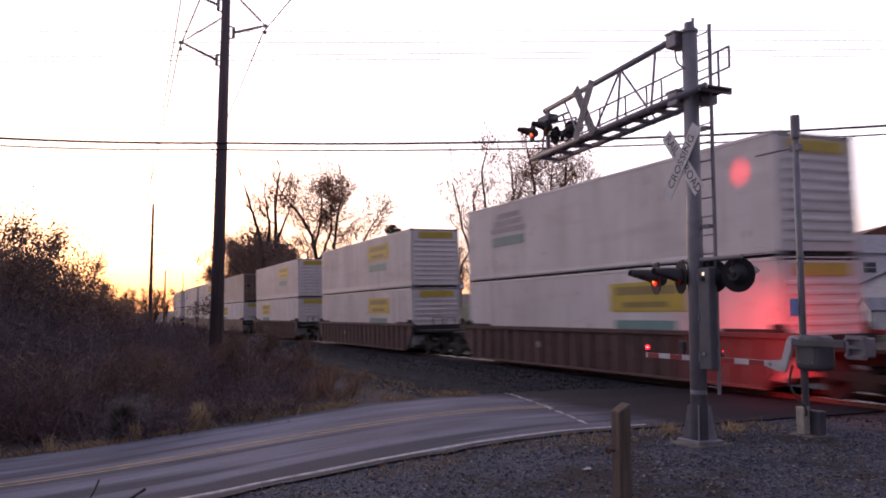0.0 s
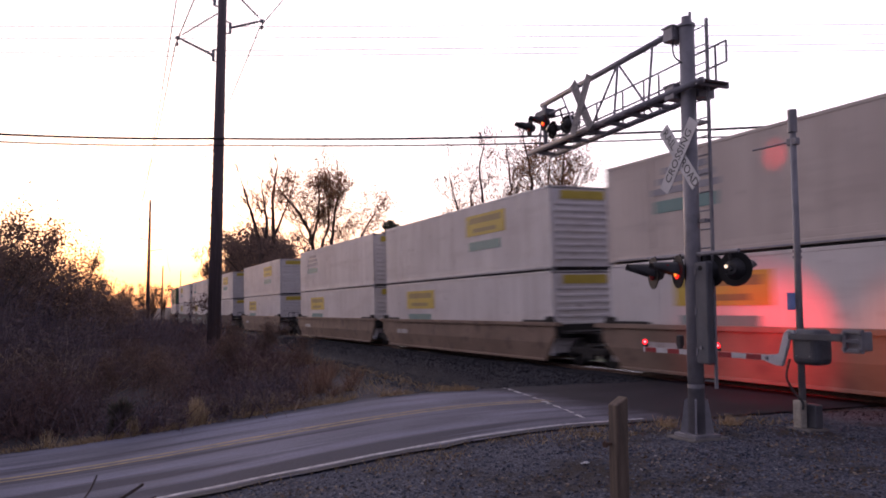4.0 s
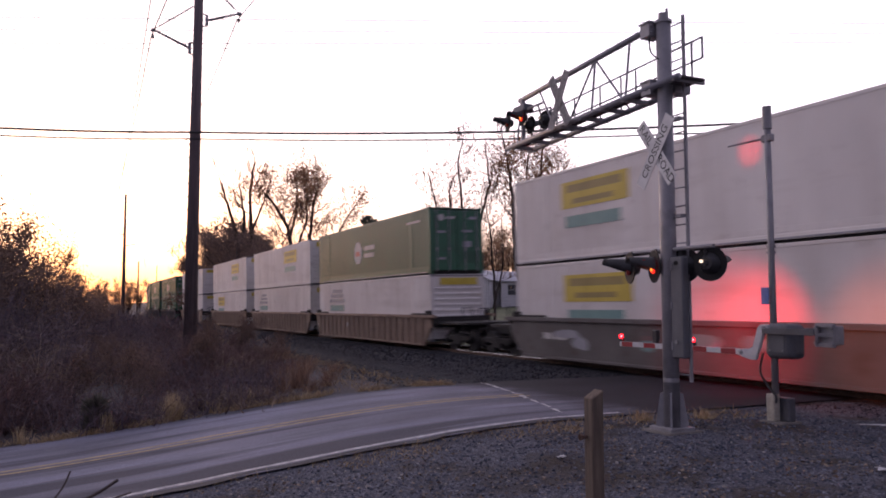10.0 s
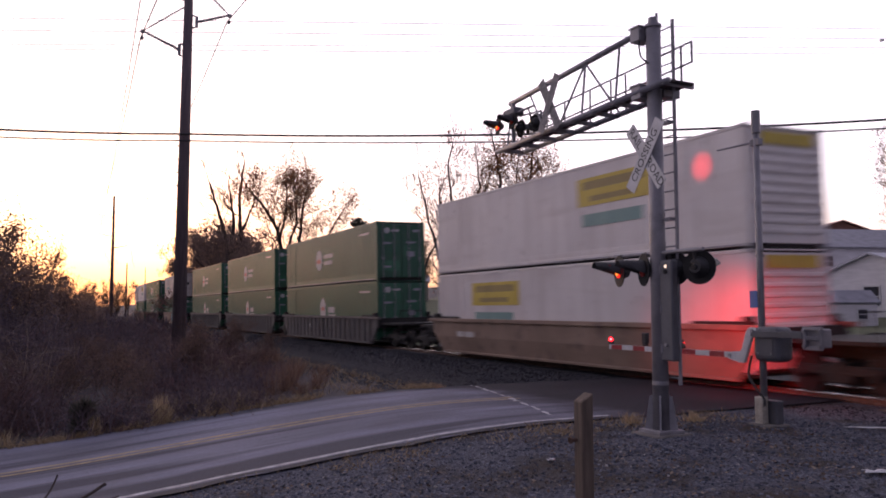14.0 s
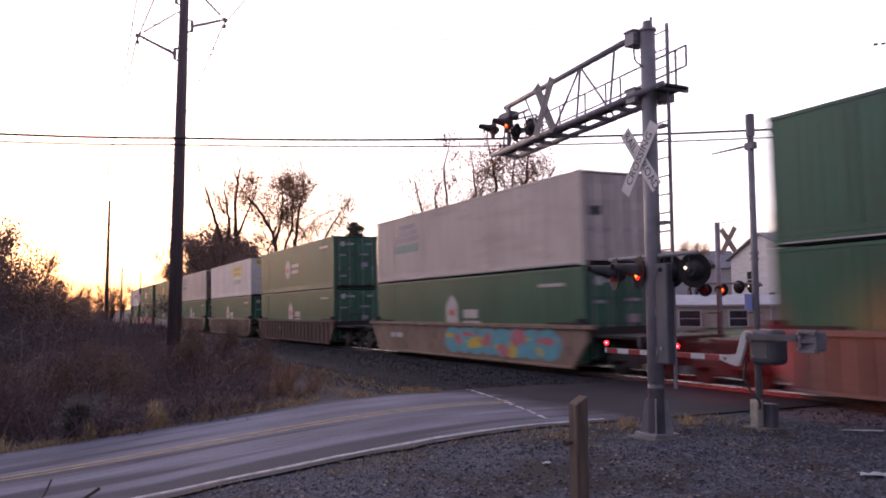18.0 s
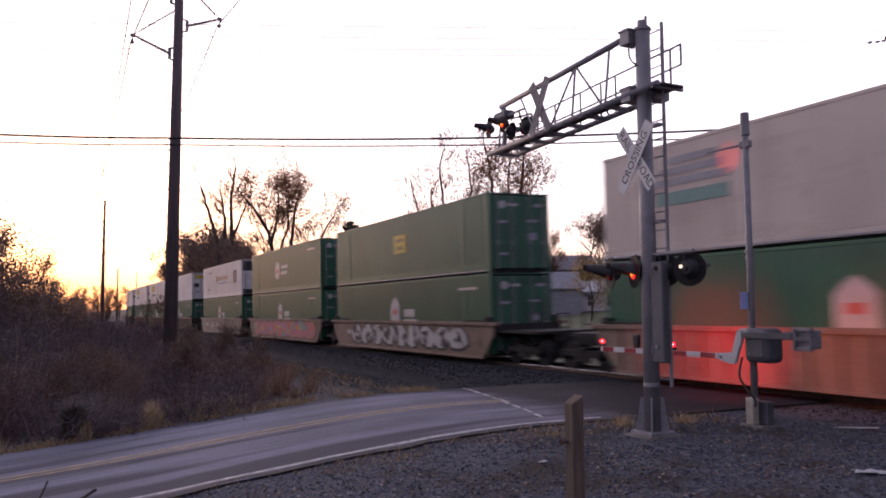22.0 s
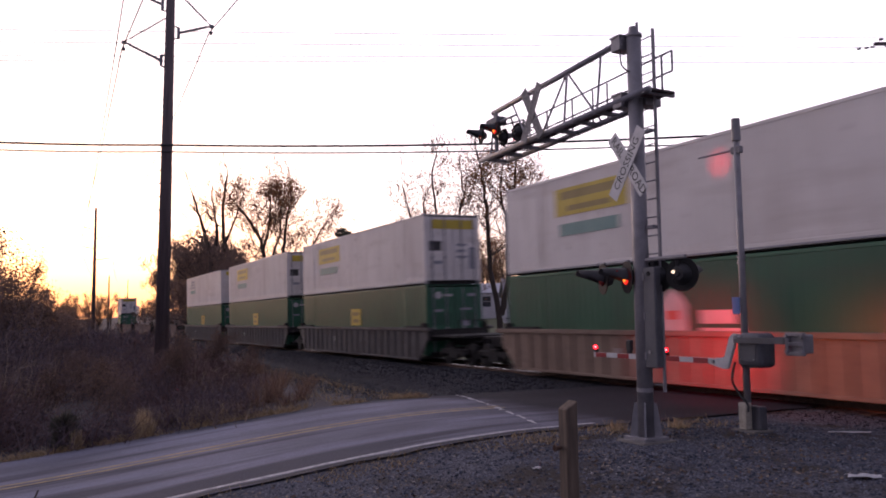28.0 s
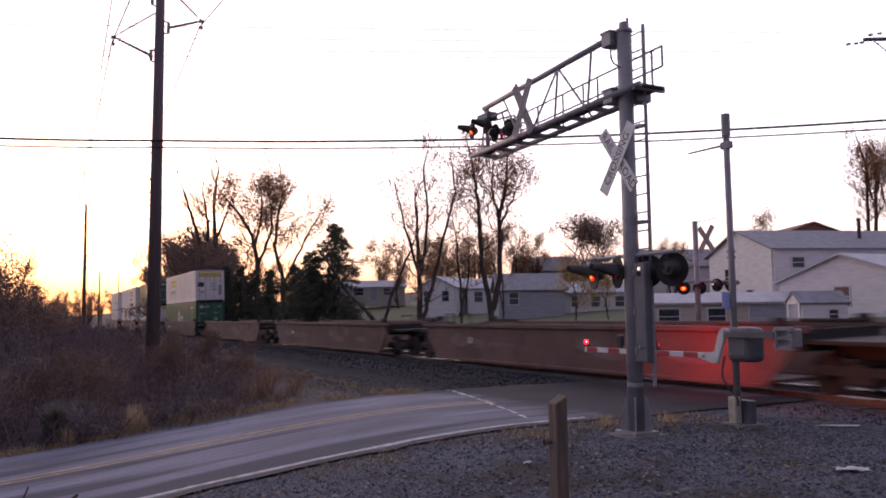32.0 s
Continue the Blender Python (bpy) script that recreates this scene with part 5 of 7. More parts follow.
def build_gate():
    g = thing("crossing_gate", "steel crossing gate with a lowered red and white striped arm", "crossing gate", (10.65, 9.6, -0.12))
    Z = 0.12
    bm = fresh()
    rod(bm, (0, 0, 0.1), (0, 0, 5.1 + Z), 0.058, 0.052, 16)
    part("post", bm, "steel", g, smooth=True)
    bm = fresh()
    rod(bm, (0, 0, 4.72 + Z), (0, 0, 5.1 + Z), 0.075, 0.075, 14)
    part("post_sleeve", bm, "steel", g)
    bm = fresh()
    box(bm, (-0.05, -0.1, 4.5 + Z), (0.05, 0.1, 4.62 + Z), bevel=0.01)
    rod(bm, (0, 0, 4.57 + Z), (-0.1, 0.78, 4.55 + Z), 0.022, 0.015, 8)
    part("bracket_arm", bm, "steel", g)
    for z in (2.62, 2.72):
        bm = fresh()
        rod(bm, (0, 0, z + Z), (0, 0, z + 0.04 + Z), 0.075, seg=14)
        part("band", bm, "steel", g)
    bm = fresh()
    box(bm, (-0.09, 0.0, 1.78 + Z), (-0.075, 0.16, 2.06 + Z), bevel=0.004)
    part("notice_plate", bm, "notice_blue", g, "small pale blue notice plate")
    bm = fresh()
    box(bm, (-0.2, -0.3, -0.1), (0.26, 0.2, 0.005), bevel=0.02)
    part("footing", bm, "concrete", g, "weathered concrete footing")
    # the casting's lit left face: its light is put into the pale colour
    bm = fresh()
    box(bm, (-0.12, -0.07, 0.0), (0.02, 0.10, 0.44), bevel=0.015)
    part("base_casting", bm, "base_lit_tone", g, "base casting with its lit face paled in the colour")
    # grey box that stands for the casting's darker right side
    bm = fresh()
    box(bm, (0.035, -0.22, 0.0), (0.2, 0.05, 0.38), bevel=0.015)
    part("base_box", bm, "box_grey", g)
    bm = fresh()
    box(bm, (-0.19, -0.48, 0.90 + Z), (0.2, 0.04, 1.47 + Z), bevel=0.10)
    mech = part("mechanism_box", bm, "box_grey", g, "grey steel gate mechanism housing")
    bm = fresh()
    box(bm, (-0.2, -0.38, 1.0 + Z), (-0.185, -0.06, 1.36 + Z), bevel=0.005)
    part("access_cover", bm, "box_grey", mech)
    for yy, zz in ((-0.35, 1.04), (-0.09, 1.04), (-0.35, 1.32), (-0.09, 1.32)):
        bm = fresh()
        rod(bm, (-0.2, yy, zz + Z), (-0.212, yy, zz + Z), 0.014, seg=6)
        part("bolt", bm, "steel", mech)
    # counterweight arms
    for sx in (-0.26, 0.27):
        bm = fresh()
        box(bm, (sx - 0.015, -1.0, 1.30 + Z), (sx + 0.015, 0.0, 1.40 + Z), bevel=0.006)
        part("weight_arm", bm, "box_grey", g)
    bm = fresh()
    box(bm, (0.0, -1.14, 1.15 + Z), (0.24, -0.88, 1.45 + Z), bevel=0.02)
    weight = part("counterweight", bm, "steel", g, "cast grey counterweight")
    for lo, hi in (((-0.06, -0.98, 1.12), (0.0, -0.92, 1.48)), ((-0.06, -0.70, 1.12), (0.0, -0.64, 1.48)), ((-0.06, -0.92, 1.42), (0.0, -0.70, 1.48)), ((-0.06, -0.92, 1.27), (0.0, -0.70, 1.33)), ((-0.06, -0.92, 1.12), (0.0, -0.70, 1.18))):
        bm = fresh()
        box(bm, (lo[0], lo[1] - 0.2, lo[2] + Z), (hi[0], hi[1] - 0.2, hi[2] + Z), bevel=0.006)
        part("weight_rib", bm, "steel", weight)
    for yy, zz in ((-0.95, 1.42), (-0.67, 1.42), (-0.95, 1.18), (-0.67, 1.18)):
        bm = fresh()
        rod(bm, (-0.06, yy - 0.2, zz + Z), (-0.09, yy - 0.2, zz + Z), 0.03, seg=8)
        part("weight_bolt", bm, "steel", weight)
    # swan-neck and striped arm
    bm = fresh()
    outline = ((0.08, 1.46), (0.24, 1.46), (0.31, 1.40), (0.43, 1.06), (0.74, 1.03), (0.74, 0.93), (0.46, 0.86), (0.35, 0.87), (0.17, 1.33), (0.08, 1.35))
    rings = [[bm.verts.new((x, u - 0.2, w + Z)) for u, w in outline] for x in (-0.26, -0.20)]
    bm.faces.new(rings[0])
    bm.faces.new(rings[1][::-1])
    for i in range(len(outline)):
        j = (i + 1) % len(outline)
        bm.faces.new((rings[0][j], rings[0][i], rings[1][i], rings[1][j]))
    bmesh.ops.recalc_face_normals(bm, faces=bm.faces)
    bmesh.ops.bevel(bm, geom=bm.edges[:], offset=0.012, segments=2, affect="EDGES")
    part("arm_bracket", bm, "sign_white", g, "white bent arm bracket")
    for u, w in ((-0.04, 1.40), (0.46, 0.98)):
        bm = fresh()
        rod(bm, (-0.26, u, w + Z), (-0.285, u, w + Z), 0.03, seg=8)
        part("pivot_bolt", bm, "steel", g)
    bm = fresh()
    box(bm, (-0.235, 0.5, 0.94 + Z), (-0.205, 3.74, 1.035 + Z), bevel=0.004)
    arm = part("gate_arm", bm, "sign_white", g, "white fibreglass arm")
    bm = fresh()
    box(bm, (-0.239, -0.17, 0.942 + Z), (-0.236, 0.17, 1.033 + Z))
    me = finish("red_stripe", bm, "red_tape")
    for i in range(5):
        s = new("red_stripe", me)
        s.parent = arm
        s.location = (0, 0.78 + 0.68 * i, 0)
    for y, on in ((3.7, True), (1.65, True), (2.66, False)):
        bm = fresh()
        box(bm, (-0.24, y - 0.05, 1.04 + Z), (-0.17, y + 0.05, 1.10 + Z), bevel=0.008)
        lamp = part("arm_lamp", bm, "black", arm)
        bm = fresh()
        if on:
            g2 = bmesh.ops.create_uvsphere(bm, u_segments=10, v_segments=6, radius=0.05)["verts"]
            bmesh.ops.transform(bm, matrix=Matrix.Translation((-0.22, y, 1.14 + Z)), verts=g2)
            part("arm_lens", bm, "led_on", lamp, "bright red lamp", smooth=True)
            bm = fresh()
            bmesh.ops.create_uvsphere(bm, u_segments=10, v_segments=6, radius=0.022, matrix=Matrix.Translation((-0.243, y - 0.03, 1.142 + Z)))
            part("led_core", bm, "led_core", lamp, "white-hot lamp centre", smooth=True)
        else:
            box(bm, (-0.25, y - 0.07, 1.09 + Z), (-0.15, y + 0.07, 1.30 + Z), bevel=0.02)
            part("arm_lens", bm, "black", lamp)
        if y == 1.65:
            # added plate that hides the lens instead of switching it off
            bm = fresh()
            box(bm, (-0.004, -0.12, -0.14), (0.0, 0.12, 0.0))
            vane = part("added_lens_cover", bm, "black", lamp)
            FLASH_VANES.append((vane, 2))
    cable(g, [(-0.12, 0.12, 0.98 + Z), (-0.16, 0.16, 0.8), (-0.12, 0.06, 0.58), (-0.09, -0.08, 0.42), (-0.1, -0.09, 0.3)], 0.02, "cable")
    return g


def far_signal():
    """The signal on the far side of the track, seen from behind."""
    g = thing("far_crossing_signal", "crossing signal post with crossed boards beyond the track", "crossing signal", (23.1, 22.6, ground_height(23.1, 22.6)))
    z0 = ground_height(23.1, 22.6)
    bm = fresh()
    rod(bm, (0, 0, 0), (0, 0, 5.2 - z0), 0.11, 0.10, 14)
    part("post", bm, "steel", g, smooth=True)
    bm = fresh()
    rod(bm, (0, 0, 5.15 - z0), (0.9, -0.5, 5.35 - z0), 0.015, 0.01, 6)
    part("cap_arm", bm, "steel", g)
    bm = fresh()
    rod(bm, (-0.8, 0.5, 2.86 - z0), (1.4, -0.75, 2.86 - z0), 0.04, seg=8)
    part("lamp_arm", bm, "steel", g)
    crossbuck(g, (0.38, -0.16, 4.5 - z0), 54, 1.22, worded=False, flip=True, board="board_worn")
    signal_lamp(g, (-0.42, 0.3, 2.62 - z0), 215, 0)
    signal_lamp(g, (0.12, 0.0, 2.62 - z0), 215, 1)
    signal_lamp(g, (0.7, -0.35, 2.72 - z0), 5, 0, lit=False)
    signal_lamp(g, (1.15, -0.6, 2.72 - z0), 5, 1, lit=False)


def red_beams():
    """Spots for the lit lamps that face the track, and one added amber fill spot."""
    bulb, led, amber = (1.0, 0.075, 0.015), (1.0, 0.010, 0.018), (1.0, 0.17, 0.03)
    # third spot is moved off its lamp; the amber one is added fill
    for eye, at, watts, size, color in (((8.7, 8.9, 2.37), (14.25, 14.3, 1.1), 1000, 26, led), ((8.7, 8.9, 2.37), (14.25, 13.4, 0.75), 480, 34, bulb), ((8.9, 10.1, 2.37), (14.25, 13.0, 1.7), 420, 22, led),
                                        ((8.59, 13.12, 5.42), (14.25, 14.5, 5.22), 1500, 8.5, led), ((8.59, 13.655, 5.42), (14.25, 13.35, 5.30), 2200, 9.0, led), ((10.45, 11.2, 1.2), (14.25, 13.6, 0.9), 1000, 58, led), ((10.6, 11.3, 1.25), (14.25, 10.0, 0.7), 260, 66, amber)):
        lamp = new("signal_or_fill_spot", bpy.data.lights.new("signal_or_fill_spot", "SPOT"))
        lamp.data.energy, lamp.data.color = watts, color
        lamp.data.spot_size, lamp.data.spot_blend, lamp.data.shadow_soft_size = radians(size), 1.0, 0.03 if size < 10 else 0.08
        lamp.matrix_world = look(eye, at)


def flashing():
    """The added vanes swing up and down in turn, standing in for the lamps' switching."""
    for vane, phase in FLASH_VANES:
        shut_pose, open_pose = pose(0.0, 0, 0.12), pose(0.06, 0, 0.09, 0, -86, 0)
        if phase > 4:
            shut_pose, open_pose = pose(0.2, 0, 0.125), pose(0.2, 0, 0.125, 0, -86, 0)
        elif phase > 2:
            shut_pose, open_pose = pose(0, 0.05, 0.08), pose(0, 0.05, 0.0)
        if phase == 2:
            shut_pose, open_pose = pose(-0.275, 1.65, 1.325), pose(-0.275, 1.65, 1.325, 0, 84, 0)
        shut, t = phase in (0, 3, 5), FLASH_START
        rows = []
        while t < 31.9:
            if t > 0.05:
                rows.append((t, shut_pose if shut else open_pose))
                rows.append((t + 0.067, open_pose if shut else shut_pose))
            shut = not shut
            t += FLASH_HALF
        walk(vane, [(0.0, rows[0][1])] + rows + [(32.0, rows[-1][1])])


FLASH_START, FLASH_HALF = -0.12, 0.7544
# pale tone with the light on the gate base put into it
M["base_lit_tone"] = surface("base_lit_tone", (0.26, 0.235, 0.19), (0.50, 0.46, 0.38), 4, 0.8, 0, 0.2, 30)
M["faded_ink"] = surface("faded_ink", (0.10, 0.095, 0.10), (0.22, 0.21, 0.21), 12, 0.7, 0, 0.1)
M["board_worn"] = surface("board_worn", (0.16, 0.15, 0.145), (0.34, 0.32, 0.31), 9, 0.7, 0, 0.2, 40)
M["box_grey"] = surface("box_grey", (0.07, 0.072, 0.08), (0.12, 0.122, 0.135), 3, 0.5, 0.2, 0.08)
M["rust_grate"] = surface("rust_grate", (0.06, 0.05, 0.05), (0.12, 0.10, 0.10), 8, 0.8, 0.3, 0.4)
M["notice_blue"] = surface("notice_blue", (0.06, 0.15, 0.40), (0.10, 0.21, 0.48), 8, 0.5, 0, 0)
build_mast()
build_gate()
far_signal()
red_beams()


# ---- poles and wires ----
M["pale_wire"] = surface("pale_wire", (0.40, 0.40, 0.41), (0.55, 0.55, 0.56), 4, 0.6, 0.3, 0)

def span(parent, a, b, sag, r, name="wire", n=22):
    a, b = Vector(a), Vector(b)
    pts = [a.lerp(b, i / n) - Vector((0, 0, sag * 4 * (i / n) * (1 - i / n))) for i in range(n + 1)]
    verts, faces = [], []
    for i, p in enumerate(pts):
        d = (pts[min(i + 1, n)] - pts[max(0, i - 1)]).normalized()
        side = d.cross(Vector((0, 0, 1))).normalized()
        up = side.cross(d)
        for k in range(4):
            q = 2 * math.pi * k / 4
            verts.append(p + r * (math.cos(q) * side + math.sin(q) * up))
        if i:
            for k in range(4):
                u, v = 4 * (i - 1) + k, 4 * (i - 1) + (k + 1) % 4
                faces.append((u, v, v + 4, u + 4))
    me = pydata(name, verts, faces, "pale_wire" if name == "high_wire" else "wire")
    ob = new(name, me)
    ob.parent = parent
    return ob


def insulator_arm(pole, a, b, stay):
    """A slim arm held off the pole by a bracket, its tip stayed by a string of insulators, with the wire's clamp hanging under it."""
    a, b, stay = Vector(a), Vector(b), Vector(stay)
    bm = fresh()
    foot = a + Vector((0.17 if b.x > a.x else -0.17, 0, 0))
    box(bm, foot - Vector((0.06, 0.06, 0.24)), foot + Vector((0.06, 0.06, 0.24)), bevel=0.01)
    for dz in (-0.27, 0.27):
        rod(bm, a + Vector((0, 0, dz)), foot + Vector((0, 0, dz * 0.85)), 0.035, seg=6)
    rod(bm, foot, b, 0.055, 0.035, 8)
    arm = part("insulator_arm", bm, "steel", pole)
    for k in range(9):
        bm = fresh()
        p = foot.lerp(b, 0.12 + 0.088 * k)
        rod(bm, p, p + (b - foot).normalized() * 0.05, 0.075, 0.06, 10)
        part("insulator_shed", bm, "steel", arm)
    bm = fresh()
    box(bm, b - Vector((0.10, 0.05, 0.09)), b + Vector((0.10, 0.05, 0.06)), bevel=0.02)
    part("arm_tip", bm, "steel", arm)
    bm = fresh()
    rod(bm, b, b - Vector((0, 0, 0.3)), 0.018, seg=6)
    box(bm, b - Vector((0.05, 0.12, 0.36)), b - Vector((-0.05, -0.12, 0.26)), bevel=0.02)
    part("wire_clamp", bm, "steel", arm)
    bm = fresh()
    rod(bm, b, stay, 0.02, seg=6)
    part("stay", bm, "steel", arm)
    run = stay - b
    for k in range(18):
        bm = fresh()
        p = b + run * (0.14 + 0.045 * k)
        rod(bm, p, p + run.normalized() * 0.05, 0.06, 0.035, 8)
        part("insulator_disc", bm, "steel", arm)


def tapered_pole(label, x, y, top, r0, r1, lean=0.0):
    z = ground_height(x, y) - 0.1
    p = thing("utility_pole", label, "utility pole", pose(x, y, z, 0, lean, 0))
    bm = fresh()
    rod(bm, (0, 0, 0), (0, 0, top), r0, r1, 16)
    part("shaft", bm, "wood_pole", p, smooth=True)
    return p, z


def build_poles():
    p, z = tapered_pole("tall dark wooden utility pole beside the railway", 4.86, 34.2, 20.0, 0.29, 0.15, 0.35)
    for a, b, s in (((-0.15, 0.02, 12.6), (-1.74, 0.4, 13.29), (-0.1, 0, 14.5)), ((0.17, -0.05, 13.86), (1.55, -0.75, 14.13), (0.12, 0, 15.8)), ((-0.15, 0.02, 15.0), (-1.7, 0.4, 15.6), (-0.1, 0, 16.9))):
        insulator_arm(p, (a[0], a[1], a[2] - z), (b[0], b[1], b[2] - z), (s[0], s[1], s[2] - z))
    for k in range(9):
        bm = fresh()
        rod(bm, (-0.3, 0, 4.5 + 0.55 * k), (-0.2, 0, 4.5 + 0.55 * k), 0.03, seg=6)
        part("step_peg", bm, "steel", p)
    q, zq = tapered_pole("tall wooden utility pole with side arms far along the railway", 7.7, 116.5, 17.4, 0.28, 0.15)
    for k, (zz, sx) in enumerate(((14.2, -1), (13.0, 1), (11.6, -1), (10.1, 1))):
        bm = fresh()
        rod(bm, (0.1 * sx, 0, zz - zq), (1.9 * sx, -0.3, zz + 0.35 - zq), 0.05, 0.03, 6)
        part("insulator_arm", bm, "steel", q)
    r, zr = tapered_pole("wooden utility pole far along the railway", 18.2, 222.0, 14.4, 0.28, 0.16)
    w, zw = tapered_pole("wooden utility pole far along the railway", 38.7, 378.0, 17.0, 0.28, 0.16)
    # wires along the railway, from beyond the picture over the near pole to the far ones
    lines = thing("power_lines", "thin power wires strung between the poles", "power line")
    ends = [((3.12, 34.6, 12.98), (5.8, 116.2, 14.5), 0.9), ((6.41, 33.45, 13.82), (9.6, 116.2, 13.3), 3.0), ((3.16, 34.6, 15.3), (5.8, 116.2, 11.9), 0.9)]
    for a, b, veer in ends:
        span(lines, a, b, 1.3, 0.024)
        span(lines, b, (b[0] + 10.5, 222, b[2] - 1), 1.3, 0.02)
        span(lines, a, (a[0] + veer, -32, a[2] + 1.2), 0.8, 0.026)
    # two thick cables over the road, and thin ones high above
    rp = thing("utility_pole", "wooden utility pole with crossarm beyond the track", "utility pole", (28.9, 17.9, ground_height(28.9, 17.9)))
    zz = ground_height(28.9, 17.9)
    bm = fresh()
    rod(bm, (0, 0, -0.1), (0, 0, 12.6 - zz), 0.2, 0.13, 14)
    part("shaft", bm, "wood_pole", rp, smooth=True)
    bm = fresh()
    turn = pose(0, 0, 0, 0, 0, -30)
    box(bm, (-1.15, -0.06, 11.78 - zz), (1.15, 0.06, 11.90 - zz), turn, bevel=0.01)
    part("crossarm", bm, "wood_pole", rp)
    for k, z in ((-1.28, 11.72), (-1.5, 11.69), (-1.78, 11.66), (-0.95, 12.0), (-0.6, 12.05), (0.6, 12.05)):
        bm = fresh()
        v = turn @ Vector((k, 0, 0))
        u = turn @ Vector((k + 0.14, 0, 0))
        rod(bm, (v.x, v.y, z - zz), (u.x, u.y, z + 0.02 - zz), 0.05, 0.04, 8)
        part("insulator", bm, "steel", rp)
    bm = fresh()
    v, u = turn @ Vector((-0.8, 0, 0)), turn @ Vector((0, 0, 0))
    rod(bm, (v.x, v.y, 11.8 - zz), (u.x, u.y, 11.1 - zz), 0.025, seg=6)
    part("arm_brace", bm, "steel", rp)
    cables = thing("roadside_cables", "two thick black cables strung across the railway", "cable")
    span(cables, (4.8, 34.0, 9.0), (28.8, 17.9, 8.75), 0.32, 0.045, "cable", 40)
    span(cables, (4.8, 34.0, 8.72), (28.8, 17.9, 8.42), 0.30, 0.03, "cable", 40)
    span(cables, (4.8, 34.0, 9.0), (-14, 34.2, 8.6), 0.35, 0.045, "cable")
    span(cables, (4.8, 34.0, 8.72), (-14, 34.2, 8.3), 0.35, 0.03, "cable")
    high = thing("high_wires", "thin wires high over the road", "power line")
    for za, zb in ((12.4, 29.8), (11.8, 28.9), (10.9, 28.3), (10.9, 27.5)):
        span(high, (-65, 60.1, za), (117.5, 30.8, zb), 0.3, 0.022, "high_wire", 40)


build_poles()


# ---- plants ----
def grown(name, verts, faces, material):
    me = bpy.data.meshes.new(name)
    v, f = np.asarray(verts, dtype=np.float32), np.asarray(faces, dtype=np.int32)
    me.vertices.add(len(v))
    me.vertices.foreach_set("co", v.ravel())
    me.loops.add(f.size)
    me.loops.foreach_set("vertex_index", f.ravel())
    me.polygons.add(len(f))
    me.polygons.foreach_set("loop_start", np.arange(0, f.size, 4, dtype=np.int32))
    me.polygons.foreach_set("loop_total", np.full(len(f), 4, dtype=np.int32))
    me.update(calc_edges=True)
    me.materials.append(M[material] if isinstance(material, str) else material)
    return me


def plant_material(name, tones, rough=0.9, through=0.0):
    """Each loose piece takes one of the tones."""
    m, tree, shader = nodes_of(name)
    geo, ramp = tree.nodes.new("ShaderNodeNewGeometry"), tree.nodes.new("ShaderNodeValToRGB")
    ramp.color_ramp.interpolation = "CONSTANT"
    for i, c in enumerate(tones):
        e = ramp.color_ramp.elements[i] if i < 2 else ramp.color_ramp.elements.new(i / len(tones))
        e.position, e.color = i / len(tones), (*c, 1)
    tree.links.new(geo.outputs["Random Per Island"], ramp.inputs[0])
    tree.links.new(ramp.outputs[0], shader.inputs["Base Color"])
    shader.inputs["Roughness"].default_value = rough
    shader.inputs["Specular IOR Level"].default_value = 0.2
    if through:
        glass = tree.nodes.new("ShaderNodeBsdfTranslucent")
        mix = tree.nodes.new("ShaderNodeMixShader")
        mix.inputs[0].default_value = through
        tree.links.new(ramp.outputs[0], glass.inputs["Color"])
        tree.links.new(shader.outputs[0], mix.inputs[1])
        tree.links.new(glass.outputs[0], mix.inputs[2])
        tree.links.new(mix.outputs[0], tree.nodes["Material Output"].inputs["Surface"])
    return m


M["brush"] = plant_material("brush", [(0.15, 0.116, 0.128), (0.098, 0.08, 0.096), (0.175, 0.132, 0.135), (0.124, 0.10, 0.118), (0.21, 0.168, 0.16), (0.075, 0.064, 0.078)])
M["russet_brush"] = plant_material("russet_brush", [(0.155, 0.096, 0.089), (0.118, 0.077, 0.077), (0.185, 0.112, 0.10), (0.09, 0.064, 0.067)])
M["straw_brush"] = plant_material("straw_brush", [(0.30, 0.215, 0.15), (0.22, 0.16, 0.115), (0.36, 0.27, 0.19), (0.16, 0.12, 0.095)])
M["dead_leaf"] = plant_material("dead_leaf", [(0.22, 0.125, 0.08), (0.30, 0.185, 0.11), (0.16, 0.095, 0.065), (0.36, 0.24, 0.15)], 0.8, 0.65)
M["rust_leaf"] = plant_material("rust_leaf", [(0.32, 0.15, 0.08), (0.42, 0.21, 0.11), (0.24, 0.12, 0.075), (0.40, 0.25, 0.13)], 0.8, 0.65)
M["umber_leaf"] = plant_material("umber_leaf", [(0.19, 0.13, 0.108), (0.15, 0.105, 0.092), (0.24, 0.165, 0.13), (0.12, 0.088, 0.08)], 0.85, 0.45)
M["withered_leaf"] = plant_material("withered_leaf", [(0.15, 0.098, 0.078), (0.11, 0.076, 0.066), (0.20, 0.135, 0.10), (0.085, 0.062, 0.058)], 0.85, 0.45)
M["litter_leaf"] = plant_material("litter_leaf", [(0.16, 0.12, 0.09), (0.10, 0.078, 0.064), (0.24, 0.19, 0.145), (0.13, 0.09, 0.065)], 0.9)
M["gold_leaf"] = plant_material("gold_leaf", [(0.42, 0.30, 0.10), (0.34, 0.22, 0.08), (0.48, 0.36, 0.14), (0.26, 0.17, 0.08)], 0.8, 0.6)
M["dry_grass"] = plant_material("dry_grass", [(0.38, 0.28, 0.16), (0.28, 0.20, 0.11), (0.46, 0.35, 0.21), (0.20, 0.14, 0.085)], 0.9, 0.2)
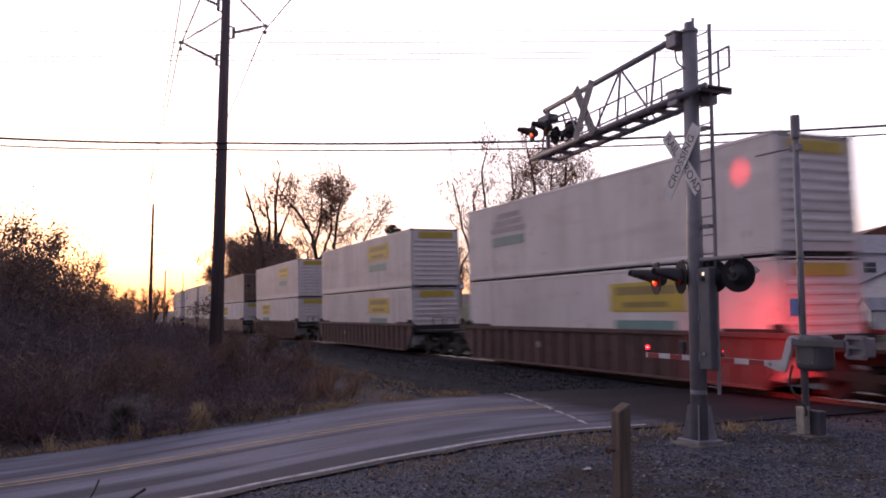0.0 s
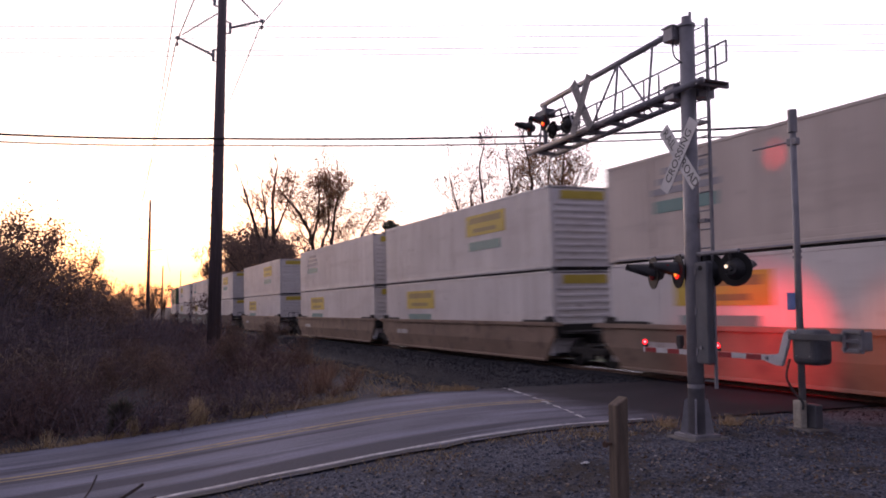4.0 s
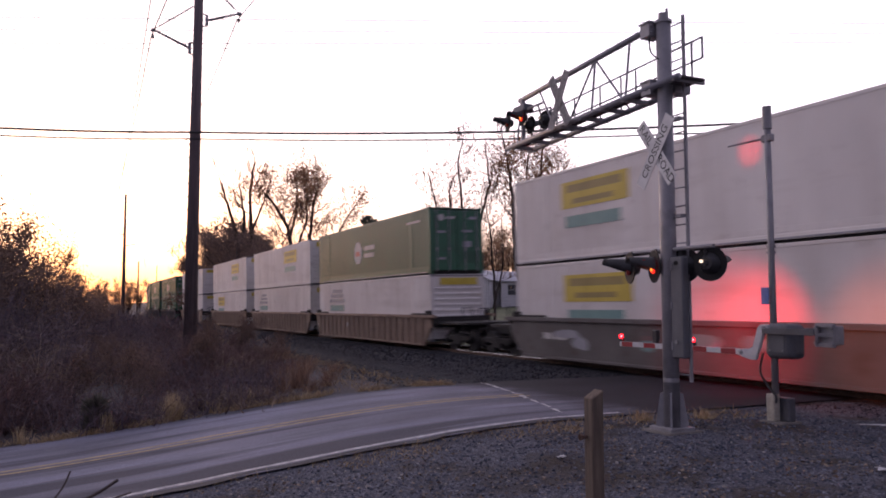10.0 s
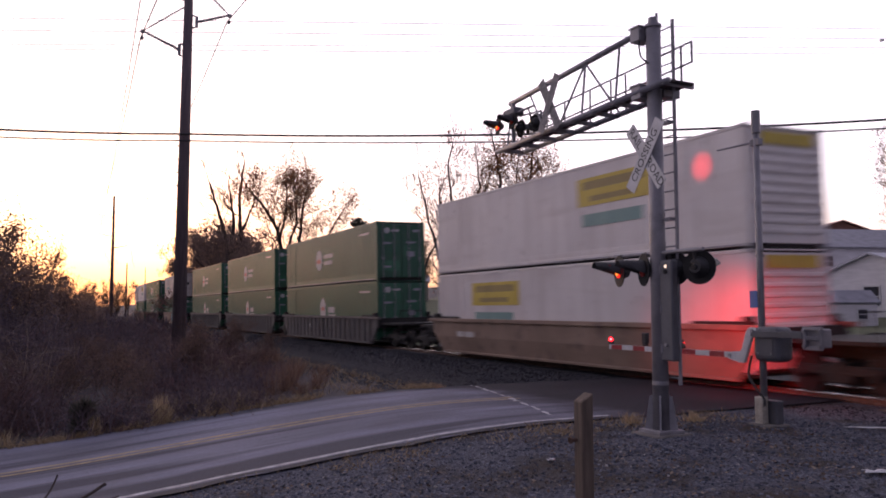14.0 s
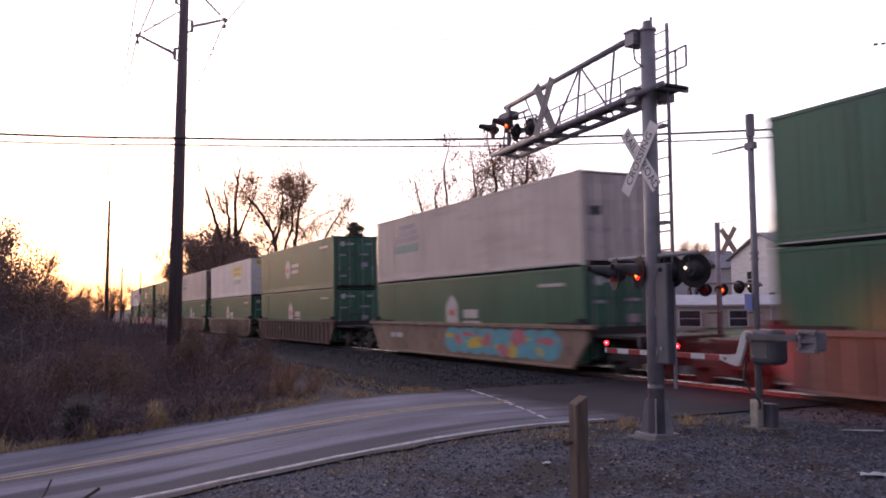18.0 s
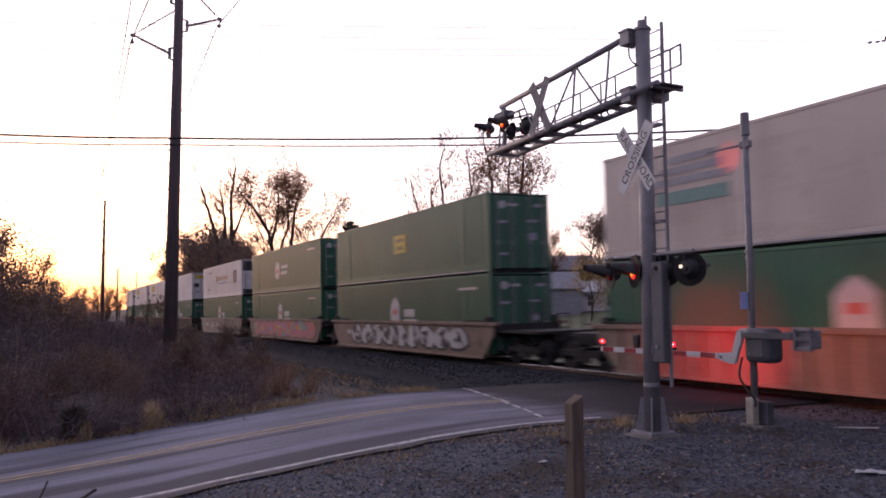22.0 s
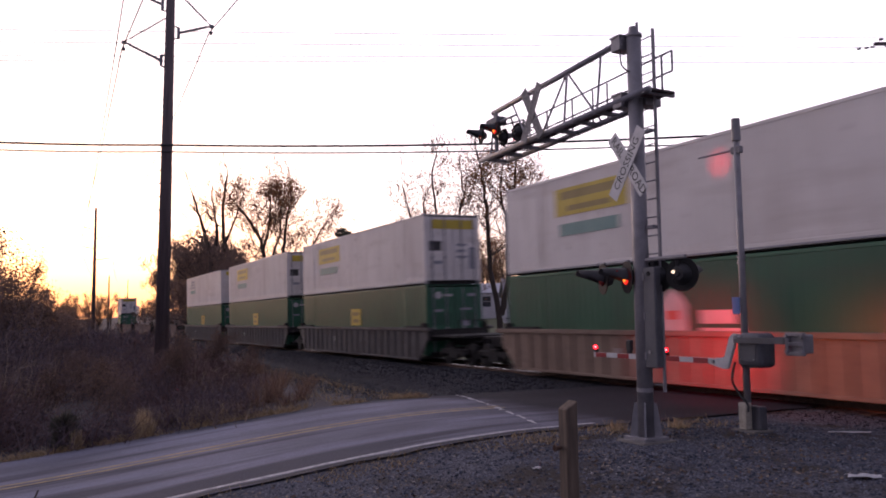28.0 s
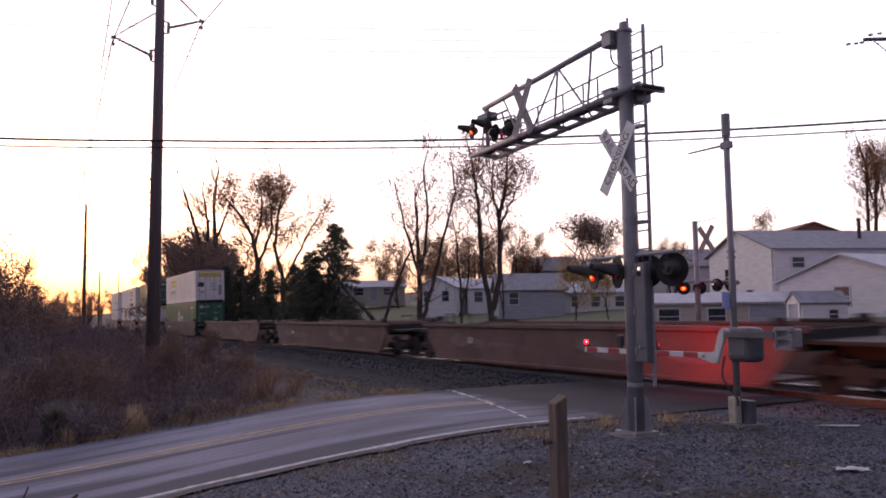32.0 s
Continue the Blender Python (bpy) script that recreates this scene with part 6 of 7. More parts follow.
M["russet_grass"] = plant_material("russet_grass", [(0.26, 0.15, 0.10), (0.18, 0.11, 0.08), (0.33, 0.22, 0.15), (0.13, 0.085, 0.07)], 0.9, 0.25)
M["pale_straw"] = plant_material("pale_straw", [(0.50, 0.38, 0.23), (0.40, 0.29, 0.17), (0.58, 0.46, 0.30), (0.30, 0.22, 0.13)], 0.9, 0.3)
M["bark"] = surface("bark", (0.035, 0.028, 0.025), (0.08, 0.062, 0.052), 3, 0.95, 0, 0.6, 30, stretch=(3, 3, 0.6))
M["twigs"] = surface("twigs", (0.075, 0.058, 0.05), (0.14, 0.105, 0.088), 3, 0.95, 0, 0.0)
M["needles"] = plant_material("needles", [(0.075, 0.09, 0.068), (0.095, 0.108, 0.078), (0.08, 0.09, 0.074), (0.125, 0.115, 0.09)], 0.9, 0.35)
M["juniper"] = plant_material("juniper", [(0.085, 0.088, 0.068), (0.12, 0.115, 0.09), (0.08, 0.075, 0.066), (0.14, 0.12, 0.10)], 0.9, 0.35)
M["stone"] = plant_material("stone", [(0.046, 0.053, 0.073), (0.082, 0.091, 0.12), (0.06, 0.066, 0.086), (0.15, 0.158, 0.19), (0.036, 0.041, 0.055), (0.066, 0.062, 0.064), (0.10, 0.104, 0.127)], 0.92)
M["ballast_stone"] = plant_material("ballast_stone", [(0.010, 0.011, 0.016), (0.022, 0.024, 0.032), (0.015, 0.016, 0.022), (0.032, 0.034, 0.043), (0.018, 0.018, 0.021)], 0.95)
M["pale_stone"] = plant_material("pale_stone", [(0.2, 0.19, 0.175), (0.3, 0.285, 0.275), (0.14, 0.125, 0.11)], 0.9)


def ribbons(rng, base, tip, bend, width, rows=3):
    """Thin curved blades from base to tip (arrays of points), each of a few quads."""
    n = len(base)
    across = np.cross(tip - base, rng.normal(size=(n, 3)))
    across /= np.linalg.norm(across, axis=1, keepdims=True) + 1e-9
    verts = np.empty((n, rows + 1, 2, 3))
    for k in range(rows + 1):
        t = k / rows
        mid = base * (1 - t) + tip * t + bend * (t * (1 - t) * 2)
        w = (width * (1 - 0.75 * t))[:, None]
        verts[:, k, 0], verts[:, k, 1] = mid - across * w, mid + across * w
    idx = np.arange(n * (rows + 1) * 2).reshape(n, rows + 1, 2)
    faces = np.stack([idx[:, :-1, 0], idx[:, :-1, 1], idx[:, 1:, 1], idx[:, 1:, 0]], -1).reshape(-1, 4)
    return verts.reshape(-1, 3), faces


def joined(pieces):
    vs, fs, n = [], [], 0
    for v, f in pieces:
        vs.append(v)
        fs.append(f + n)
        n += len(v)
    return np.concatenate(vs), np.concatenate(fs)


def flakes(rng, at, size, flat=0.0):
    """Small leaf-like quads at the points."""
    n = len(at)
    u = rng.normal(size=(n, 3))
    u[:, 2] *= 1 - flat
    u /= np.linalg.norm(u, axis=1, keepdims=True) + 1e-9
    w = np.cross(u, rng.normal(size=(n, 3)) * np.array([1 - flat, 1 - flat, 1]))
    w /= np.linalg.norm(w, axis=1, keepdims=True) + 1e-9
    s = size[:, None]
    verts = np.stack([at - u * s, at + w * s * 0.6, at + u * s, at - w * s * 0.6], 1).reshape(-1, 3)
    return verts, np.arange(4 * n).reshape(n, 4)


def brush_field():
    """Leafless brush from the road's far edge to the railway."""
    rng = np.random.default_rng(11)
    heaps = {"brush": [], "russet_brush": [], "straw_brush": []}
    leaves = []

    def verge(y):
        return 4.3 + 2.3 * min(1.0, max(0.0, (y - 18.5) / 8)) + (y - 27) * 0.02

    spots = []
    while len(spots) < 760:
        y = 17.9 + 60 * rng.random() ** 1.7
        x = verge(y) - (verge(y) + 8 + 0.2 * (y - 18)) * rng.random() ** 1.1
        if noise.noise(Vector((x * 0.45, y * 0.3, 4))) > -0.10:
            spots.append((x, y))
    for x, y in spots:
        hump = 0.62 + 2.0 * noise.noise(Vector((x * 0.5, y * 0.35, 9)))
        h = 0.35 + 1.15 * min(1.0, (verge(y) - x) / 4.5 + 0.12) * min(1.5, max(0.22, hump)) * rng.uniform(0.7, 1.2)
        h = min(h, 0.35 + (y - 17.6) * 0.5)
        if x < -1.5:
            h += min(1.4, (-1.5 - x) * 0.35)
        tint = noise.noise(Vector((x * 0.55 + 20, y * 0.4, 2))) + rng.normal() * 0.12
        near_verge = verge(y) - x < 1.3
        kind = "straw_brush" if tint > (0.16 if near_verge else 0.46) else "russet_brush" if tint < -0.10 or (abs(x - 5.2) < 1.6 and 23 < y < 31) else "brush"
        sticks = heaps[kind]
        z = ground_height(x, y)
        n = 46 if y < 30 else 30
        base = np.array([x, y, z]) + rng.normal(size=(n, 3)) * np.array([0.45, 0.45, 0.0])
        out = rng.normal(size=(n, 3)) * np.array([0.5, 0.5, 0.12]) * h
        tip = base + out + np.array([0, 0, 1]) * (h * rng.uniform(0.35, 1.2, n))[:, None]
        bend = rng.normal(size=(n, 3)) * 0.22 * h
        sticks.append(ribbons(rng, base, tip, bend, rng.uniform(0.005, 0.014, n)))
        k = n * 3
        pick = rng.integers(0, n, k)
        t = rng.uniform(0.3, 0.95, k)[:, None]
        b2 = base[pick] * (1 - t) + tip[pick] * t + bend[pick] * (t * (1 - t) * 2)
        t2 = b2 + rng.normal(size=(k, 3)) * np.array([0.24, 0.24, 0.16]) * h
        sticks.append(ribbons(rng, b2, t2, rng.normal(size=(k, 3)) * 0.06, rng.uniform(0.003, 0.008, k), 2))
        m = rng.integers(4, 24)
        pick = rng.integers(0, k, m)
        leaves.append(flakes(rng, t2[pick] + rng.normal(size=(m, 3)) * 0.05, rng.uniform(0.015, 0.035, m)))
    # scrub along the railway farther off
    for q in range(420):
        y = rng.uniform(50, 150)
        x = rng.uniform(-9, 11.2 - 0.01 * (y - 50))
        h = rng.uniform(0.7, 1.9) * (1 if x < 8 else 0.6)
        n = 26
        base = np.array([x, y, ground_height(x, y)]) + rng.normal(size=(n, 3)) * np.array([1.1, 1.1, 0.0])
        tip = base + rng.normal(size=(n, 3)) * np.array([0.5, 0.5, 0.1]) * h + np.array([0, 0, 1]) * (h * rng.uniform(0.4, 1.1, n))[:, None]
        heaps[("brush", "brush", "russet_brush", "brush", "straw_brush")[q % 5]].append(ribbons(rng, base, tip, rng.normal(size=(n, 3)) * 0.2, rng.uniform(0.03, 0.07, n), 2))
    sticks = heaps["brush"]
    # taller thicket at the left of the road, thinning towards the railway
    for k in range(210):
        y = rng.uniform(25, 58)
        x = rng.uniform(-9.5, 0.2 + (y - 28) * 0.085)
        far_left = min(1.0, max(0.0, (0.2 + (y - 28) * 0.07 - x) / 3.0))
        h = (1.6 + 2.6 * far_left) * rng.uniform(0.7, 1.1)
        z = ground_height(x, y)
        n = 34
        base = np.array([x, y, z]) + rng.normal(size=(n, 3)) * np.array([0.6, 0.6, 0.0])
        tip = base + rng.normal(size=(n, 3)) * np.array([0.22, 0.22, 0.05]) * h + np.array([0, 0, 1]) * (h * rng.uniform(0.45, 1.1, n))[:, None]
        bend = rng.normal(size=(n, 3)) * 0.1 * h
        sticks.append(ribbons(rng, base, tip, bend, rng.uniform(0.01, 0.022, n)))
        m = n * 7
        pick = rng.integers(0, n, m)
        t = rng.uniform(0.15, 0.98, m)[:, None]
        b2 = base[pick] * (1 - t) + tip[pick] * t + bend[pick] * (t * (1 - t) * 2)
        t2 = b2 + rng.normal(size=(m, 3)) * np.array([0.4, 0.4, 0.3])
        sticks.append(ribbons(rng, b2, t2, rng.normal(size=(m, 3)) * 0.06, rng.uniform(0.006, 0.013, m), 2))
        m = rng.integers(60, 160)
        pick = rng.integers(0, n * 7, m)
        leaves.append(flakes(rng, t2[pick] + rng.normal(size=(m, 3)) * 0.08, rng.uniform(0.018, 0.042, m)))
    for kind, label in (("brush", "dense leafless brown brush and brambles beside the road"), ("russet_brush", "russet dead bramble and weed stems beside the road"), ("straw_brush", "pale straw-coloured dead weeds in the brush")):
        tagged(new(kind, grown(kind, *joined(heaps[kind]), kind)), label, "brush", kind="stuff")
    ob = new("brush_leaves", grown("brush_leaves", *joined(leaves), "withered_leaf"))
    tagged(ob, "sparse dead brown leaves clinging to the brush", "leaves", kind="stuff")


def grass_patch():
    """Dry verge grass, mats on the ballast's foot and leaf litter."""
    rng = np.random.default_rng(5)
    pieces = []
    for x0, x1, y0, y1, n, h in ((-9, 8.6, 17.35, 18.0, 9500, 0.12), (3.2, 8.5, 18.0, 26, 1500, 0.15), (5, 9, 26, 48, 1300, 0.22), (-3, 7.5, 10.4, 11.3, 1600, 0.06), (7.0, 11.8, 10.2, 11.2, 700, 0.09)):
        x, y = rng.uniform(x0, x1, n), y0 + (y1 - y0) * rng.random(n) ** 1.4
        keep = np.array([noise.noise(Vector((a * 0.9, b * 0.9, 7))) > -0.12 for a, b in zip(x, y)])
        x, y = x[keep], y[keep]
        base = np.stack([x, y, [ground_height(a, b) for a, b in zip(x, y)]], 1)
        tip = base + rng.normal(size=base.shape) * np.array([h, h, 0]) * 0.7 + np.array([0, 0, 1]) * (h * rng.uniform(0.3, 1.3, len(x)))[:, None]
        pieces.append(ribbons(rng, base, tip, rng.normal(size=base.shape) * h * 0.3, np.full(len(x), 0.006), 2))
    ob = new("verge_grass", grown("verge_grass", *joined(pieces), "dry_grass"))
    tagged(ob, "short dry tan grass along the road's edge", "grass", kind="stuff")


def tuft(x, y, h, spread, n, label, tone="dry_grass"):
    rng = np.random.default_rng(int(x * 100 + y * 37) % 9999)
    base = rng.normal(size=(n, 3)) * np.array([0.06, 0.06, 0]) * (1 + spread)
    tip = base + rng.normal(size=(n, 3)) * np.array([spread, spread, 0]) * h + np.array([0, 0, 1]) * (h * rng.uniform(0.5, 1.1, n))[:, None]
    ob = new("grass_tuft", grown("grass_tuft", *ribbons(rng, base, tip, rng.normal(size=(n, 3)) * h * 0.12, rng.uniform(0.004, 0.008, n)), tone))
    ob.location = (x, y, ground_height(x, y) - 0.02)
    tagged(ob, label, "grass", "dry grass tufts")


def clothed(seed, tubes, ends, label, leafy, tone, leaf):
    """Tubes of wood and loose leaves about the twig ends, as one tree."""
    big_v, big_f, fine_v, fine_f = [], [], [], []
    for pts, level in tubes:
        vs, fs = (big_v, big_f) if level < 3 else (fine_v, fine_f)
        k = 7 if level == 0 else 5 if level < 3 else 3
        n0 = len(vs)
        for i, (p, r) in enumerate(pts):
            q = pts[min(i + 1, len(pts) - 1)][0] - pts[max(0, i - 1)][0]
            side = q.orthogonal().normalized()
            up = q.normalized().cross(side)
            for j in range(k):
                a = 2 * math.pi * j / k
                vs.append(p + max(r, 0.02 if level < 3 else 0.008) * (math.cos(a) * side + math.sin(a) * up))
            if i:
                for j in range(k):
                    u, v = n0 + (i - 1) * k + j, n0 + (i - 1) * k + (j + 1) % k
                    fs.append((u, v, v + k, u + k))
    tree = thing("tree", label, "tree")
    tr = new("trunk", grown("trunk", [tuple(v) for v in big_v], big_f, "bark"))
    tr.parent = tree
    tw = new("branchwork", grown("branchwork", [tuple(v) for v in fine_v], fine_f, "twigs"))
    tw.parent = tree
    tw["kind"] = "stuff"
    if leafy:
        nr = np.random.default_rng(seed)
        pts = np.array([tuple(e) for e in ends])
        n = int(len(pts) * leafy)
        at = pts[nr.integers(0, len(pts), n)] + nr.normal(size=(n, 3)) * 0.33
        cr = new("crown", grown("crown", *flakes(nr, at, nr.uniform(0.5, 1.2, n) * leaf), tone))
        cr.parent = tree
        cr["kind"] = "stuff"
    return tree


def stem_tree(seed, stems, twig=1.6, leafy=3.0, tone="dead_leaf", leaf=0.08, levels=3, first=0.4, every=0.55, label="slender bare autumn tree with sparse brown leaves"):
    """A tree of several upright stems, (radius, way), with twigs along their upper parts."""
    rng = random.Random(seed)
    tubes, ends = [], []

    def shoot(p, d, length, r, level):
        pts = [(p, r)]
        for k in range(3):
            d = (d + Vector((rng.gauss(0, 0.16), rng.gauss(0, 0.16), rng.gauss(0.09, 0.08)))).normalized()
            p = p + d * (length / 3)
            pts.append((p, r * (1 - 0.26 * (k + 1))))
        tubes.append((pts, 3))
        ends.append(p)
        if level >= levels:
            ends.append(pts[1][0])
            return
        for k in range(rng.choice((2, 3, 3))):
            side = Matrix.Rotation(rng.uniform(0, 6.28), 3, d) @ d.orthogonal().normalized()
            nd = (d + side * rng.uniform(0.35, 0.9) + Vector((0, 0, 0.2))).normalized()
            shoot(pts[rng.choice((1, 2, 3))][0], nd, length * rng.uniform(0.5, 0.8), r * 0.55, level + 1)

    for r0, way in stems:
        way = [Vector((x, rng.uniform(-0.25, 0.25) * (z > 1), z)) for x, z in way]
        pts, run = [], 0.0
        n = len(way) - 1
        for i in range(n * 4 + 1):
            k, u = min(i // 4, n - 1), (i - 4 * min(i // 4, n - 1)) / 4
            q = way[k].lerp(way[k + 1], u) + Vector((rng.gauss(0, 0.035), rng.gauss(0, 0.035), 0))
            f = i / (n * 4)
            pts.append((q, r0 * (1 - 0.72 * f)))
            run += (pts[-1][0] - pts[-2][0]).length if i else 0
        tubes.append((pts, 0))
        count = int(run * (1 - first) / every)
        for j in range(count):
            f = first + (1 - first) * (j + rng.random()) / count
            k = min(int(f * n * 4), n * 4 - 1)
            d = (pts[k + 1][0] - pts[k][0]).normalized()
            side = Matrix.Rotation(rng.uniform(0, 6.28), 3, d) @ d.orthogonal().normalized()
            shoot(pts[k][0], (d * rng.uniform(0.4, 1.0) + side).normalized(), twig * (1.25 - 0.7 * f) * rng.uniform(0.5, 1.1), max(0.016, pts[k][1] * 0.4), 0)
        shoot(pts[-1][0], (pts[-1][0] - pts[-3][0]).normalized(), twig * 0.7, pts[-1][1], 1)
    return clothed(seed, tubes, ends, label, leafy, tone, leaf)


def build_tree(seed, height, spread, trunk_r, leafy=0.5, fork=0.3, tone="dead_leaf", levels=5, bare=0.0, lean=(0, 0), label="bare autumn tree with sparse brown leaves", leaf=0.09):
    """A tree at the origin: a forked trunk, limbs and twigs as tapered tubes, and loose leaves about the twig ends."""
    rng = random.Random(seed)
    tubes, ends = [], []

    def limb(p, d, length, r, level):
        steps = 4 if level < 2 else 3
        pts = [(p, r)]
        for k in range(steps):
            d = (d + Vector((rng.gauss(0, 0.13), rng.gauss(0, 0.13), rng.gauss(0.05, 0.08)))).normalized()
            p = p + d * (length / steps)
            rr = r * (1 - 0.24 * (k + 1) / steps) if level < levels else r * (1 - 0.85 * (k + 1) / steps)
            pts.append((p, rr))
        tubes.append((pts, level))
        if level >= levels:
            ends.append(p)
            ends.append(pts[1][0])
            return
        for k in range(rng.choice((2, 3, 3) if level < 3 else (2, 2, 3))):
            a = rng.uniform(0, 2 * math.pi)
            side = d.orthogonal().normalized()
            side = Matrix.Rotation(a, 3, d) @ side
            turn = rng.uniform(0.3, 0.75) * spread
            nd = (d * math.cos(turn) + side * math.sin(turn) + Vector((0, 0, 0.12))).normalized()
            start = p if k < 2 else pts[rng.choice((1, 2))][0]
            limb(start, nd, length * rng.uniform(0.58, 0.86), pts[-1][1] * rng.uniform(0.66, 0.92), level + 1)

    limb(Vector((0, 0, -0.15)), Vector((lean[0], lean[1], 1)).normalized(), height * fork, trunk_r, 0)
    grow = height / sorted(e.z for e in ends)[int(len(ends) * 0.93)]
    tubes = [([(q * grow, r) for q, r in pts], level) for pts, level in tubes]
    ends = [e * grow for e in ends]
    return clothed(seed, tubes, ends, label, leafy, tone, leaf)


def build_conifer(seed, height, radius, label, blunt=0.8, whorls=110, tone="needles"):
    """A trunk with tiers of drooping branches, each set with needles."""
    rng = np.random.default_rng(seed)
    tree = thing("evergreen_tree", label, "tree")
    bm = fresh()
    rod(bm, (0, 0, -0.1), (0, 0, height * 0.95), 0.16, 0.03, 8)
    part("trunk", bm, "bark", tree)
    pieces = []
    for k in range(whorls):
        f = 0.04 + 0.94 * (k + rng.random()) / whorls
        a = rng.uniform(0, 2 * np.pi)
        reach = radius * max(0.06, (1 - f ** (1 / blunt)) ** blunt) * rng.uniform(0.55, 1.15)
        n = int(60 + 130 * reach / radius)
        t = rng.uniform(0.1, 1.0, n)
        spread = (0.10 + 0.30 * (1 - t)) * min(1.0, reach)
        at = np.stack([reach * t * np.cos(a), reach * t * np.sin(a), height * f + reach * (0.25 * t - 0.35 * t * t)], 1) + rng.normal(size=(n, 3)) * spread[:, None] * np.array([1, 1, 0.6])
        tip = at + np.stack([np.full(n, np.cos(a)), np.full(n, np.sin(a)), rng.uniform(-0.1, 0.9, n)], 1) * rng.uniform(0.1, 0.26, n)[:, None] + rng.normal(size=(n, 3)) * 0.08
        pieces.append(ribbons(rng, at, tip, rng.normal(size=(n, 3)) * 0.03, rng.uniform(0.02, 0.05, n), 1))
    cr = new("crown", grown("crown", *joined(pieces), tone))
    cr.parent = tree
    cr["kind"] = "stuff"
    return tree


def put(ob, x, y, turn=0, size=1.0, z=None, label=""):
    m = pose(x, y, ground_height(x, y) - 0.05 if z is None else z, 0, 0, turn)
    c = copy_thing(ob, m)
    c.scale = (size, size, size)
    if label:
        c["label"] = label
    return c


def stand(tree, x, y, turn=-27):
    tree.matrix_basis = pose(x, y, ground_height(x, y) - 0.05, 0, 0, turn)


def plant_trees():
    # several-stemmed trees just beyond the track
    multi = stem_tree(5, [(0.25, [(0, 0), (-0.1, 1.7), (-0.15, 5.5), (-0.35, 9.1)]), (0.12, [(-0.1, 4.6), (0.25, 6.5), (0.45, 8.5), (0.2, 11), (0.5, 12.6)]), (0.13, [(0, 2), (0.75, 4.5), (1.5, 7.5), (2.1, 9.8), (1.9, 11.8)]), (0.10, [(-0.2, 5), (-0.9, 7.5), (-1.6, 10.5)])], 1.7, 1.5, "rust_leaf", 0.06, 3, 0.42, 0.28)
    stand(multi, 21.46, 43.14)
    forked = stem_tree(6, [(0.21, [(0, 0), (-0.1, 2.2), (-0.65, 4.7), (-0.75, 8), (-0.9, 9.5), (-1.3, 12)]), (0.20, [(0, 2), (0.5, 4), (0.45, 7.5), (0.9, 9.3), (1.1, 12.0)]), (0.10, [(0.45, 7.5), (0.1, 9.5), (0.3, 11.6)]), (0.09, [(0.5, 7.0), (1.3, 8.6), (2.1, 10.4)])], 1.7, 3.2, "rust_leaf", 0.06, 3, 0.42, 0.26, label="forked autumn tree with sparse rust-brown leaves")
    stand(forked, 25.21, 41.15)
    thin = stem_tree(7, [(0.10, [(0, 0), (0.1, 3), (-0.1, 6), (-0.4, 8)]), (0.08, [(0, 1.8), (0.5, 4), (0.6, 6.5)])], 1.1, 0.9, "dead_leaf", 0.07, 3, 0.45, 0.5)
    stand(thin, 23.6, 42.3)
    leaning = stem_tree(9, [(0.21, [(0, 0), (0, 1.6), (-0.7, 2.6), (-2, 3.9), (-3.3, 5.9)]), (0.12, [(0.1, 1.6), (0.9, 4), (2, 6.5), (2.6, 8)])], 1.0, 0.3, "dead_leaf", 0.07, 2, 0.7, 0.7, label="old tree with a leaning trunk and few twigs")
    stand(leaning, 20.0, 46.2)
    put(thin, 28.6, 45.5, 60, 0.8)
    golden = stem_tree(19, [(0.08, [(0, 0), (0.1, 2), (-0.3, 4.2)]), (0.06, [(0, 1), (0.7, 2.6), (0.9, 4.4)])], 1.4, 5.0, "gold_leaf", 0.06, 3, 0.3, 0.3, label="small tree with thin yellow leaves by the houses")
    stand(golden, 38.5, 50.5)
    put(golden, 40.5, 49.0, 100, 0.8)
    # broad crown farther along
    broad = stem_tree(12, [(0.26, [(0, 0), (0, 7.3), (-0.5, 10), (-2.2, 12.6), (-3.4, 14)]), (0.15, [(-0.2, 9), (0.4, 12), (0.3, 15.0)]), (0.15, [(0, 7), (1.2, 10), (1.3, 13), (1, 15.2)]), (0.24, [(2.4, 0), (2.4, 6), (1.6, 9), (2.0, 12), (2.4, 14.2)]), (0.15, [(2.4, 5), (3.8, 8), (5, 10.5), (6.0, 12)])], 2.8, 3.4, "rust_leaf", 0.085, 3, 0.38, 0.33, label="broad autumn tree with thin golden-brown foliage")
    stand(broad, 21.16, 79.6)
    broad.scale = (1.06, 1.06, 1.06)
    bare = stem_tree(15, [(0.30, [(0, 0), (0, 5), (-0.4, 9), (-1.3, 12), (-2.2, 14.4)]), (0.28, [(0, 5), (1.0, 9), (0.9, 13), (1.3, 16.2)]), (0.22, [(0, 7), (0.4, 11), (-0.2, 14)]), (0.16, [(0.9, 9), (2.0, 11.5), (2.6, 13.4)])], 2.2, 0.4, "dead_leaf", 0.07, 3, 0.5, 0.45, label="slender bare tree with few leaves")
    stand(bare, 19.0, 95.0)
    bare.scale = (1.2, 1.2, 1.2)
    thick = build_tree(21, 9, 1.0, 0.18, 20.0, 0.18, "dead_leaf", 5, label="twiggy tree thick with brown leaves", leaf=0.10)
    stand(thick, 24.0, 108.0, 0)
    shrub = build_tree(33, 5.5, 0.75, 0.07, 9.0, 0.16, "withered_leaf", 5, label="shrubby sapling with withered brown leaves", leaf=0.055)
    stand(shrub, -3.4, 30.0, 0)
    dusky = build_tree(22, 9, 1.0, 0.18, 20.0, 0.18, "umber_leaf", 5, label="rounded dense tree with dull umber leaves", leaf=0.10)
    stand(dusky, 18.9, 97.0, 20)
    dusky.scale = (1.25, 1.25, 1.25)
